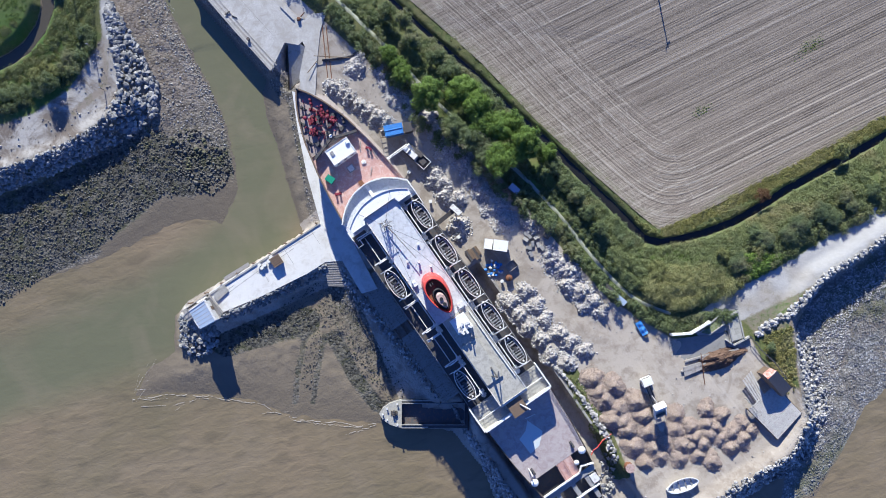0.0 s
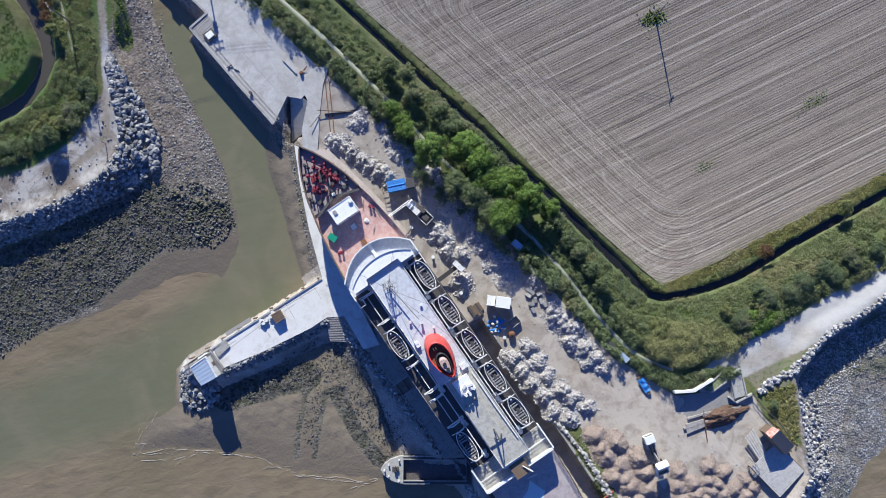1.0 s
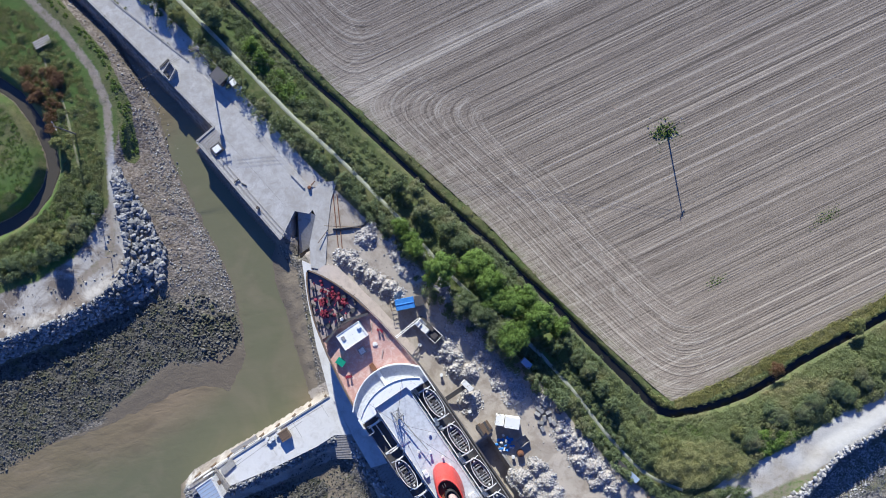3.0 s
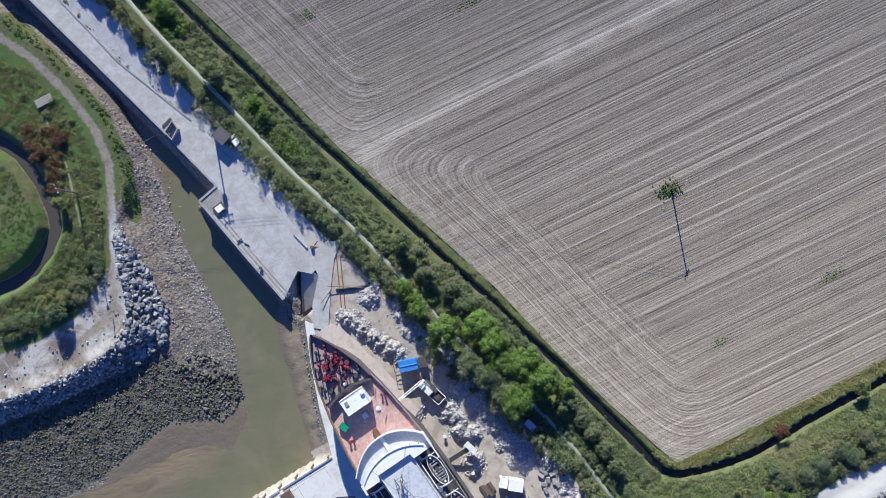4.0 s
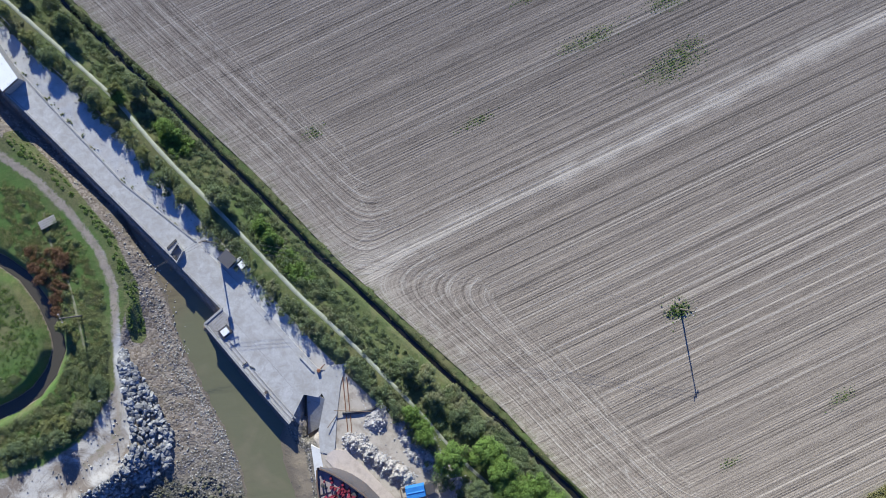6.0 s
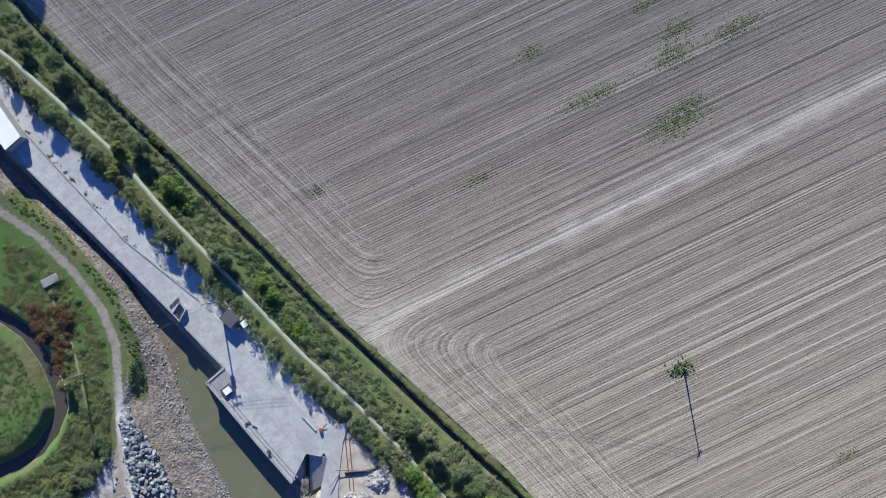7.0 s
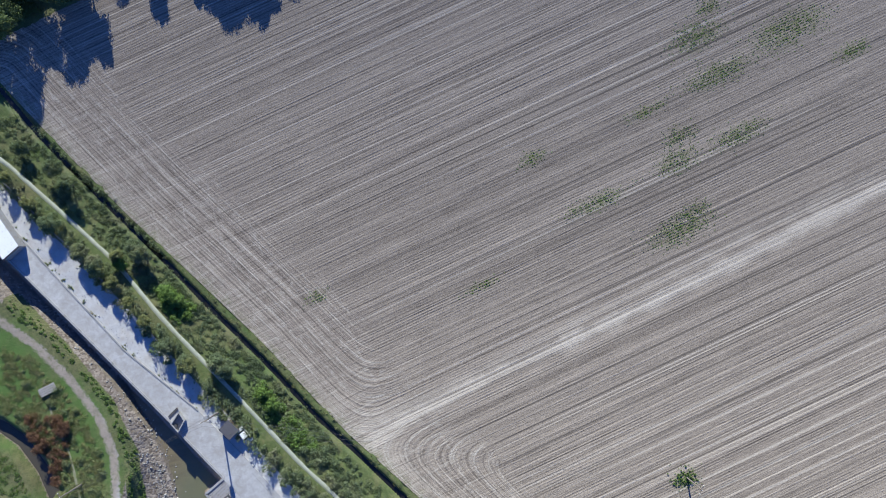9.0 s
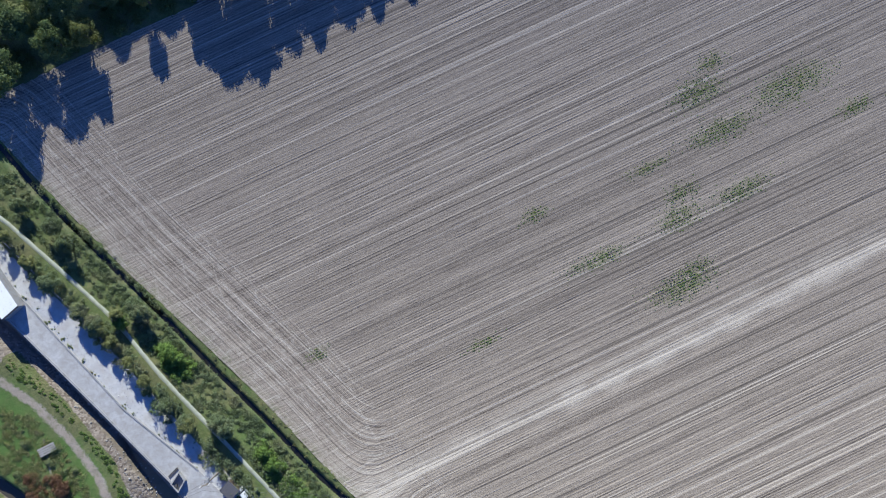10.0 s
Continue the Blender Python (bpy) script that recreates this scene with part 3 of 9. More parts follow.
WEST_LANE = [(-127.5, 120.1), (-107.7, 106.9), (-99.8, 101.7), (-91.9, 94.2), (-85.0, 85.7), (-81.4, 77.3), (-80.6, 68.1), (-80.2, 62.9)] + [(-79.9, 58.1), (-79.1, 48.6), (-80.4, 41.9), (-87.0, 36.4)]
WEST_YARD = [(-112.2, 31.7), (-104.3, 33.5), (-96.3, 36.4), (-88.4, 41.9), (-82.5, 50.7), (-79.9, 55.4), (-77.2, 49.9), (-75.3, 40.5), (-79.6, 33.1), (-90.9, 26.4), (-104.1, 20.7), (-112.0, 18.4)]
YARD_AREA = [(-125.4, 153.8), (-109.4, 139.0), (-101.4, 130.9), (-88.1, 119.7), (-74.8, 106.2), (-65.5, 96.6), (-56.2, 87.2), (-47.0, 77.4), (-35.0, 64.6)] + [(-32.0, 61.8), (-21.3, 52.0), (-13.4, 44.7), (-7.4, 36.1), (13.7, 21.1), (19.7, 14.0), (27.6, 4.9), (39.4, -8.1)] + [(41.1, -8.7), (53.6, -16.6), (72.0, -16.6), (74.6, -21.9), (82.4, -28.5), (84.3, -35.7), (80.3, -42.9), (59.8, -56.5), (40.1, -63.7), (2.1, -63.7), (-24.3, 4.5), (-31.3, 19.1), (-34.0, 41.8), (-40.7, 48.2)] + [(-60.2, 68.9), (-56.4, 72.4), (-85.2, 100.9), (-108.0, 123.0), (-123.9, 136.0)]
WEST_RIDGE = [(-111.7, 20.1), (-103.8, 22.0), (-90.6, 26.7), (-80.1, 32.9), (-74.2, 39.1), (-74.6, 45.8), (-76.0, 52.5), (-77.4, 59.2)]
EAST_RIDGE = [(59.7, -55.8), (70.3, -49.3), (80.2, -43.2), (84.9, -35.2), (82.6, -24.0), (80.4, -12.6), (84.0, -5.8), (87.3, -1.9), (93.2, 1.4), (102.4, 7.6), (147.9, 32.2)]
WEST_BEACH = [(-113.8, 10.0), (-105.8, 16.4), (-95.0, 20.5), (-78.9, 28.6), (-67.9, 35.4), (-65.4, 30.2), (-51.9, 27.5), (-50.2, 23.5), (-52.5, 19.4), (-59.9, 17.4), (-68.0, 16.7), (-76.0, 10.6), (-82.7, 4.6), (-97.4, -3.5), (-105.4, -8.9), (-113.4, -12.9)]
SLIP = [(-37.2, 54.6), (-33.4, 51.9), (-33.8, 45.7), (-36.3, 43.4)]
BERTH = (Vector((-32.3, 38.9)), Vector((0.57, -0.822)).normalized())


def berth(X, Y):
    """Place along the berth from its head, and across it to starboard."""
    o, a = BERTH
    return (X - o.x) * a.x + (Y - o.y) * a.y, (X - o.x) * -a.y + (Y - o.y) * a.x


def bank(X, Y, crest, foot, wet, top):
    c, f, w = (reach(line, X, Y, True) for line in (crest, foot, wet))
    upper = top + (0.4 - top) * np.clip(c, 0, None) / np.maximum(np.clip(c, 0, None) + np.clip(-f, 0, None), 1e-6)
    lower = 0.4 + (SEA - 0.4) * np.clip(f, 0, None) / np.maximum(np.clip(f, 0, None) + np.clip(-w, 0, None), 1e-6)
    under = SEA - 0.11 * np.clip(w, 0, 20)
    return np.where(c < 0, top, np.where(f < 0, upper, np.where(w < 0, lower, under)))


def land(X, Y):
    """The height of the ground."""
    H = np.maximum(bank(X, Y, WEST_CREST, WEST_FOOT, WEST_WET, 3.0), bank(X, Y, EAST_CREST, EAST_FOOT, EAST_WET, YARD))
    inner = reach(FIELD_AREA, X, Y, True)
    flat = ease(inner, 13, 4)
    H = H * (1 - flat) + PLAIN * flat
    d = reach(DITCH, X, Y)
    wide = 0.35 * ease(X, 10, 40)
    H = H - (1.5 + 0.9 * np.clip(H, 0, 1)) * ease(d, 1.0 + 1.4 * wide, 0.3 + 0.8 * wide) * ease(inner, -0.8, 0.6) - 0.5 * ease(inner, 0.0, -1.5)
    H = H + 1.05 * ease(reach(WEST_RIDGE, X, Y), 4.2, 0.6) + 1.5 * ease(reach(EAST_RIDGE, X, Y), 3.6, 0.6)
    H = np.where(reach(SLIP, X, Y, True) < 1.2, np.minimum(H, -1.8), H)
    d = reach(WEST_DITCH, X, Y)
    H = H - 3.0 * ease(d, 3.3, 0.8)
    s, p = berth(X, Y)
    under_boards = ease(np.abs(p + 12.0), 4.0, 3.4) * ease(s, 40.5, 41.5) * ease(s, 79, 77)
    H = H * (1 - under_boards) + np.minimum(H, 1.9) * under_boards
    trench = ease(np.abs(p - 1.2), 10.8, 10.0) * ease(s, 53.5, 55)
    H = H * (1 - trench) + -0.6 * trench
    soft = ease(inner, -2, 1)
    shore = ease(H, 2.9, 2.0)
    H = H + (rough_map(X, Y, 7, 1) - 0.5) * 0.35 * soft * ease(H, -1.35, -0.2) + (rough_map(X, Y, 1.8, 2) - 0.5) * (0.15 + 0.5 * shore * ease(H, -1.0, -0.2)) * soft
    return H


def axis(low, high, step, far):
    mid = np.arange(low, high + step / 2, step)
    out, grow = [], step
    x = 0.0
    while x < far:
        grow *= 1.35
        x += grow
        out.append(x)
    out = np.array(out)
    return np.concatenate([low - out[::-1], mid, high + out])


def sheet(xs, ys):
    X, Y = np.meshgrid(xs, ys)
    k = np.arange(X.size).reshape(X.shape)
    quads = np.stack([k[:-1, :-1], k[:-1, 1:], k[1:, 1:], k[1:, :-1]], -1).reshape(-1, 4)
    return X, Y, quads


def build_ground():
    X, Y, quads = sheet(axis(-128, 128, 0.55, 2400), axis(-82, 222, 0.55, 2400))
    Z = land(X, Y)
    me = fast_mesh("ground", np.stack([X, Y, Z], -1).reshape(-1, 3), quads, GROUND, True)
    west, east = reach(WEST_CREST, X, Y, True), reach(EAST_CREST, X, Y, True)
    yard = ease(reach(YARD_AREA, X, Y, True), 1.2, -1.2)
    rim = ease(reach([(66.9, -9.8), (86.9, 3.2), (98.7, 10.6), (148.4, 37.0), (148.2, 31.0), (103.4, 6.4), (94.4, 0.2), (88.5, -3.2), (81.0, -12.8), (79.0, -15.0), (73.4, -16.9)], X, Y, True), 1, -1)
    yard = np.maximum(yard, 0.5 * rim)
    pier_top = ease(reach([(-28.5, 10.7), (-60.3, -9.5), (-57.1, -14.3), (-23.0, 0.5), (-16.4, -6.1), (2.1, -31.1), (15.2, -53.6), (23.1, -63.8)], X, Y, True), 4, 2)
    yard = np.maximum(yard, pier_top)
    in_yard = np.maximum(yard, ease(reach(WEST_YARD, X, Y, True), 2, -2))
    grass = np.maximum(ease(west, 0.5, -2), ease(east, 0.5, -1.5)) * (1 - in_yard)
    strip = reach([(-105.9, 111.8), (-94.0, 100.7), (-83.5, 88.9), (-77.9, 77.4), (-76.2, 65.6)], X, Y)
    grass = np.maximum(grass, ease(strip, 2.1, 1.0))
    verge = reach([(28.9, -23.3), (36.6, -36.1), (40.0, -44.6), (41.6, -48.5)], X, Y)
    grass = np.maximum(grass, ease(verge, 2.6, 1.2))
    # stony shores: the west beach, the bank under the quay, the dock's edges and the east beach
    west_shore = ease(reach(WEST_FOOT, X, Y, True), -6, -1) * ease(reach(WEST_WET, X, Y, True), 0.5, -1.5)
    flat_mud = ease(reach([(-82.7, 4.6), (-74.7, 10.6), (-66.6, 17.4), (-59.9, 16.7), (-51.8, 22.1), (-46.4, 16.7), (-51.7, 7.3), (-78.6, 0.5)], X, Y, True), 1.5, -1.5)
    east_shore = ease(reach(EAST_FOOT, X, Y, True), 2, -1) * ease(east, -1, 1) + ease(reach([(79.6, -56.9), (83.6, -22.3), (82.6, -12.0), (87.8, -5.6), (105.3, 5.0), (150.7, 28.5), (150.0, -11.6), (105.1, -30.3), (95.8, -43.6), (87.6, -54.5)], X, Y, True), 1, -2)
    dock_stone = ease(reach([(-25.9, -16.9), (-20.8, -26.3), (-15.7, -32.8), (-12.6, -33.6)], X, Y), 2.6, 0.9) + ease(reach([(-51.6, -17.7), (-44.9, -15.9), (-38.2, -13.9), (-32.8, -12.9)], X, Y), 4.6, 2.4) + 0.62 * ease(reach([(-32.5, -15.5), (-34.6, -24.8), (-35.2, -32.2)], X, Y), 1.3, 0.5) + 0.62 * ease(reach([(-28.1, -16.1), (-29.9, -24.8), (-31.0, -32.2)], X, Y), 1.3, 0.5) + ease(reach([(-26.1, -8.9), (-19.3, -16.9), (-12.6, -25.0)], X, Y), 5.5, 2) * 0.5
    soft_bank = ease(reach([(-43.0, 41.9), (-41.7, 35.0), (-38.9, 27.5), (-36.3, 18.1), (-33.4, 9.3), (-31.5, 10.0), (-33.8, 23.5), (-35.7, 33.0), (-37.3, 39.9)], X, Y, True), 0.8, -0.8)
    shingle = np.clip(west_shore * (1 - flat_mud) + east_shore * (1 - 0.85 * soft_bank) + dock_stone, 0, 1)
    lanes = np.maximum.reduce([np.clip(0.5 + (w - reach(line, X, Y)) / 2.4, 0, 1) for line, w in ((WEST_LANE, 0.9), (TRACK, 3.6))])
    wet = np.maximum(ease(Z, 0.0, -1.2), 0.9 * ease(reach(DITCH, X, Y), 2.0, 1.0))
    sunk = np.maximum(0.7 * ease(reach(DITCH, X, Y), 1.3, 0.7) * ease(X, -40, 20), ease(reach(WEST_DITCH, X, Y), 1.9, 1.2))
    grass = grass * (1 - sunk)
    weed = ease(reach([(-73.8, 60.4), (-71.1, 56.3), (-66.9, 49.4)], X, Y), 4, 1) + 0.6 * ease(rough_map(X, Y, 14, 5), 0.55, 0.7)
    weed = np.maximum(weed, ease(west, -0.5, -3))
    one = np.ones_like(Z)
    kelp = ease(reach(WEST_BEACH, X, Y, True), 2.5, -2.5) * ease(Y + 6 * (rough_map(X, Y, 8, 14) - 0.5), 37, 28)
    kelp = np.maximum(kelp, 0.95 * np.clip(dock_stone, 0, 1))
    attribute(me, "kelp", "FLOAT", kelp)
    attribute(me, "cover", "FLOAT_COLOR", np.stack([grass, in_yard, shingle, one], -1))
    attribute(me, "cover_b", "FLOAT_COLOR", np.stack([lanes, wet, np.clip(weed, 0, 1), one], -1))
    return tagged(new("ground", me), "muddy shore, gravel yard and rough grass banks", "ground", kind="structure")


WEED_SPOTS = [((54.3, 183.8), 4, 1.9), ((51.0, 176.3), 7, 3.6), ((47.8, 153.2), 4.5, 2.2), ((47.2, 147.0), 5.5, 3.0), ((50.2, 134.9), 4.5, 1.8), ((48.0, 131.0), 9, 3.4), ((27.8, 136.6), 8, 2.0), ((61.4, 153.4), 8, 2.4), ((73.4, 178.8), 10, 4.4), ((88.4, 174.0), 5, 2.0), ((13.4, 147.0), 4, 1.6), ((39.4, 158.4), 6, 1.4), ((57.0, 168.0), 9, 3.0), ((49.9, 72.8), 3.6, 3.0), ((1.7, 116.9), 5, 1.2), ((-36.8, 113.7), 3, 1.6), ((88.0, 53.1), 3.5, 1.6), ((62.0, 37.5), 3, 1.2)]


def weed_map(X, Y):
    out = np.zeros_like(X)
    c, s = math.cos(-ROW_TURN), math.sin(-ROW_TURN)
    for (x, y), long, wide in WEED_SPOTS:
        u, v = (X - x) * c + (Y - y) * s, -(X - x) * s + (Y - y) * c
        out = np.maximum(out, ease(np.hypot(u / long, v / wide), 1.25, 0.35))
    return out


def side_of(line, X, Y):
    """Signed distance from the straight line through a path's ends."""
    (ax, ay), (bx, by) = line[0], line[-1]
    k = math.hypot(bx - ax, by - ay)
    return ((X - ax) * (by - ay) - (Y - ay) * (bx - ax)) / k


STRAW_BAND = [(-23.6, 80.0), (-15.7, 85.5), (5.6, 96.6), (24.2, 105.0), (63.1, 124.8), (100.7, 144.3)]


def build_field():
    X, Y, quads = sheet(axis(-118, 118, 1.0, 330), axis(-6, 212, 1.0, 240))
    side = reach(FIELD_AREA, X, Y, True)
    c, s = math.cos(-ROW_TURN), math.sin(-ROW_TURN)
    Z = PLAIN + 0.05 + 0.06 * (rough_map(X, Y, 3, 4) - 0.5)
    # vertices just outside slide onto the field's edge
    gx, gy = (reach(FIELD_AREA, X + 0.2, Y, True) - side) / 0.2, (reach(FIELD_AREA, X, Y + 0.2, True) - side) / 0.2
    out = np.clip(side, 0, 2.5)
    X, Y = X - gx * out, Y - gy * out
    keep = (side < 0).ravel()
    quads = quads[keep[quads].any(1)]
    used = np.unique(quads)
    back = np.zeros(X.size, int)
    back[used] = np.arange(len(used))
    flat = lambda a: a.ravel()[used]
    me = fast_mesh("field", np.stack([flat(X), flat(Y), flat(Z)], -1), back[quads], FIELD, True)
    edge = reach(FIELD_EDGE, X, Y)
    corner = next(i for i, p in enumerate(FIELD_EDGE) if p[0] > 50)
    long_side, short_side = reach(FIELD_EDGE[:corner + 1], X, Y), reach(FIELD_EDGE[corner:], X, Y)
    line = STRAW_BAND
    wander = 5 * (rough_map(X, Y, 9, 6) - 0.5)
    head = ease(long_side + wander, 22, 15)
    from_band = reach(line, X, Y)
    # lines of travel follow the field's edge and round its corners and the straw band's end
    ring = -3.2 * np.log(np.exp(-long_side / 3.2) + np.exp(-np.clip(short_side, 0, 60) / 3.2) + np.exp(-np.clip(from_band, 0, 60) / 3.2))
    feather = 2.2 * (rough_map(X, Y, 5, 8) - 0.5)
    straw = 1.0 * ease(from_band + feather, 2.4, 0.5) + 0.4 * ease(np.abs(side_of(line, X, Y) + 3.6) + feather, 1.2, 0.2) + 0.3 * ease(long_side + 3 * (rough_map(X, Y, 4, 9) - 0.5), 6.5, 1.0)
    near = ease(np.hypot(X - line[0][0], Y - line[0][1]) + 6 * (rough_map(X, Y, 6, 12) - 0.5), 16, 3)
    at_corner = ease(np.hypot(X - FIELD_EDGE[corner][0], Y - FIELD_EDGE[corner][1] - 8), 20, 6)
    attribute(me, "headland", "FLOAT", flat(head))
    attribute(me, "ring", "FLOAT", flat(ring))
    attribute(me, "turning", "FLOAT", flat(np.clip(ease(np.hypot(X - line[0][0] - 6, Y - line[0][1] - 2), 24, 6) * 0.25 + 0.25 * at_corner, 0, 1)))
    attribute(me, "straw", "FLOAT", flat(np.clip(straw + 0.25 * near, 0, 1)))
    attribute(me, "weed", "FLOAT", flat(np.maximum(weed_map(X, Y), 0.8 * ease(edge + 1.5 * (rough_map(X, Y, 3, 3) - 0.5), 2.2, 0.9))))
    return tagged(new("field", me), "harrowed stubble field with pale straw rows and green weeds", "field", kind="structure")


def build_water():
    X, Y, quads = sheet(axis(-130, 130, 2.0, 2400), axis(-90, 190, 2.0, 2400))
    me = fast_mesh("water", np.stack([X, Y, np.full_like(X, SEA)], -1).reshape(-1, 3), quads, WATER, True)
    creek = [(-62.1, 65.1), (-52.4, 48.4), (-44.1, 30.5), (-42.7, 15.5), (-49.4, 3.2), (-65.5, -11.7), (-92.4, -22.4), (-119.3, -30.5)]
    attribute(me, "channel", "FLOAT", ease(reach(creek, X, Y) + 6 * (rough_map(X, Y, 12, 2) - 0.5), 15, 5).ravel())
    return tagged(new("water", me), "silty brown estuary water with small ripples", "water", kind="structure")


build_ground()
build_field()
build_water()


def ribbon(name, line, width, z, material, label):
    """Still water along a ditch."""
    bm = bmesh.new()
    pts = [Vector(p) for p in line]
    rows = []
    for i, p in enumerate(pts):
        d = (pts[min(i + 1, len(pts) - 1)] - pts[max(i - 1, 0)]).normalized()
        s = Vector((-d.y, d.x)) * width
        rows.append([bm.verts.new((q.x, q.y, z)) for q in (p + s, p - s)])
    for a, b in zip(rows[:-1], rows[1:]):
        bm.faces.new((a[0], a[1], b[1], b[0]))
    bmesh.ops.recalc_face_normals(bm, faces=bm.faces)
    return tagged(part(name, bm, material), label, "water", kind="structure")


def footpath(line, width, material, label):
    """A worn gravel path that follows the ground."""
    pts = []
    for a, b in zip(line[:-1], line[1:]):
        n = max(2, int(math.dist(a, b) / 0.8))
        pts += [(a[0] + (b[0] - a[0]) * k / n, a[1] + (b[1] - a[1]) * k / n) for k in range(n)]
    p = np.array(pts)
    soft = np.array([[np.convolve(np.pad(p[:, i], 5, "edge"), np.ones(11) / 11, "valid")] for i in (0, 1)])[:, 0].T
    d = np.gradient(soft, axis=0)
    d /= np.linalg.norm(d, axis=1, keepdims=True)
    s = np.stack([-d[:, 1], d[:, 0]], -1)
    w = width * (0.8 + 0.4 * rough_map(soft[:, 0], soft[:, 1], 2.5, 3))[:, None]
    rows = [soft + s * w * k for k in (1, 0.4, -0.4, -1)]
    level = np.maximum.reduce([land(r[:, :1], r[:, 1:])[:, 0] for r in rows])
    v = np.stack([np.column_stack([r, level + h]) for r, h in zip(rows, (-0.1, 0.08, 0.08, -0.1))], 1).reshape(-1, 3)
    k = np.arange(len(soft) - 1)[:, None] * 4 + np.arange(3)[None]
    quads = np.stack([k, k + 1, k + 5, k + 4], -1).reshape(-1, 4)
    me = fast_mesh("footpath", v, quads, material, True)
    return tagged(new("footpath", me), label, "path", kind="structure")


footpath(FOOTPATH[:-5], 0.52, PATH_GRIT, "narrow pale gravel footpath along the bank")
footpath([(-97.9, 95.1), (-96.9, 91.2), (-95.5, 84.7), (-91.4, 78.3), (-90.0, 71.8), (-87.8, 64.2), (-87.0, 57.7), (-86.3, 54.9)], 0.4, TRODDEN, "thin trodden path through the west bank grass")
ribbon("ditch_water", DITCH, 2.2, -0.95, SHADED_WATER, "still water in the field ditch, coloured dark for bank shade")
ribbon("ditch_water", WEST_DITCH, 1.35, 0.55, SHADED_SILT_WATER, "still silty water in the west ditch, darkened for shade")



# ---- shaping helpers ----
def box(bm, x0, x1, y0, y1, z0, z1, m=None):
    v = [bm.verts.new(Vector(c) if m is None else m @ Vector(c)) for c in ((x0, y0, z0), (x1, y0, z0), (x1, y1, z0), (x0, y1, z0), (x0, y0, z1), (x1, y0, z1), (x1, y1, z1), (x0, y1, z1))]
    for f in ((3, 2, 1, 0), (4, 5, 6, 7), (0, 1, 5, 4), (1, 2, 6, 5), (2, 3, 7, 6), (3, 0, 4, 7)):
        bm.faces.new([v[i] for i in f])
    return v


def slab(bm, pts, z0, z1):
    """A polygon of the plan, raised from z0 to z1."""
    low, high = [bm.verts.new((x, y, z0)) for x, y in pts], [bm.verts.new((x, y, z1)) for x, y in pts]
    n = len(pts)
    for i in range(n):
        bm.faces.new((low[i], low[(i + 1) % n], high[(i + 1) % n], high[i]))
    bm.faces.new(high)
    bm.faces.new(low[::-1])
    bmesh.ops.recalc_face_normals(bm, faces=bm.faces)


def beam(bm, a, b, w, h=None):
    """A square bar from a to b."""
    a, b = Vector(a), Vector(b)
    d = b - a
    m = Matrix.Translation(a) @ d.to_track_quat("X", "Z").to_matrix().to_4x4()
    h = h or w
    box(bm, 0, d.length, -w / 2, w / 2, -h / 2, h / 2, m)


def tube(bm, a, b, r, r2=None, seg=8):
    a, b = Vector(a), Vector(b)
    d = b - a
    m = Matrix.Translation((a + b) / 2) @ d.to_track_quat("Z", "Y").to_matrix().to_4x4()
    bmesh.ops.create_cone(bm, cap_ends=True, segments=seg, radius1=r, radius2=r if r2 is None else r2, depth=d.length, matrix=m)


def ball(bm, c, r, sub=2):
    bmesh.ops.create_icosphere(bm, subdivisions=sub, radius=1, matrix=Matrix.Translation(c) @ Matrix.Diagonal((*(r if isinstance(r, tuple) else (r, r, r)), 1)))


def fence(bm, pts, thick, z0, z1, closed=False):
    """An upright wall along a line of the plan."""
    pts = [Vector((x, y, 0)) for x, y in pts]
    n = len(pts)
    left, right = [], []
    for i, p in enumerate(pts):
        a = pts[i - 1] if i or closed else p
        b = pts[(i + 1) % n] if i < n - 1 or closed else p
        d = (b - a).normalized()
        s = Vector((-d.y, d.x, 0)) * thick / 2
        left.append(p + s)
        right.append(p - s)
    rings = [[bm.verts.new((v.x, v.y, z)) for v in row] for row, z in ((left, z0), (left, z1), (right, z1), (right, z0))]
    for i in range(n if closed else n - 1):
        j = (i + 1) % n
        for k in range(4):
            r, q = rings[k], rings[(k + 1) % 4]
            bm.faces.new((r[i], r[j], q[j], q[i]))
    if not closed:
        bm.faces.new([r[0] for r in rings])
        bm.faces.new([r[-1] for r in rings][::-1])
    bmesh.ops.recalc_face_normals(bm, faces=bm.faces)


def rounded(bm, width=0.05, seg=2):
    sharp = [e for e in bm.edges if len(e.link_faces) == 2 and e.calc_face_angle(0) > 0.6]
    bmesh.ops.bevel(bm, geom=sharp, offset=width, segments=seg, affect="EDGES", clamp_overlap=True)


def strand(bm, pts, r):
    """One bent rod through all the points."""
    rows = []
    for i, p in enumerate(pts):
        d = (Vector(pts[min(i + 1, len(pts) - 1)]) - Vector(pts[max(i - 1, 0)])).normalized()
        s = d.cross(Vector((0, 0, 1)))
        s = s.normalized() if s.length > 1e-3 else Vector((1, 0, 0))
        u = s.cross(d)
        rows.append([bm.verts.new(Vector(p) + s * r * a + u * r * b) for a, b in ((1, 0), (0, 1), (-1, 0), (0, -1))])
    for a, b in zip(rows[:-1], rows[1:]):
        for k in range(4):
            bm.faces.new((a[k], a[(k + 1) % 4], b[(k + 1) % 4], b[k]))
    bm.faces.new(rows[0][::-1])
    bm.faces.new(rows[-1])
    bmesh.ops.recalc_face_normals(bm, faces=bm.faces)


def made(make, *args, **keys):
    bm = bmesh.new()
    make(bm, *args, **keys)
    return bm


def many(*calls):
    bm = bmesh.new()
    for make, *args in calls:
        make(bm, *args)
    return bm


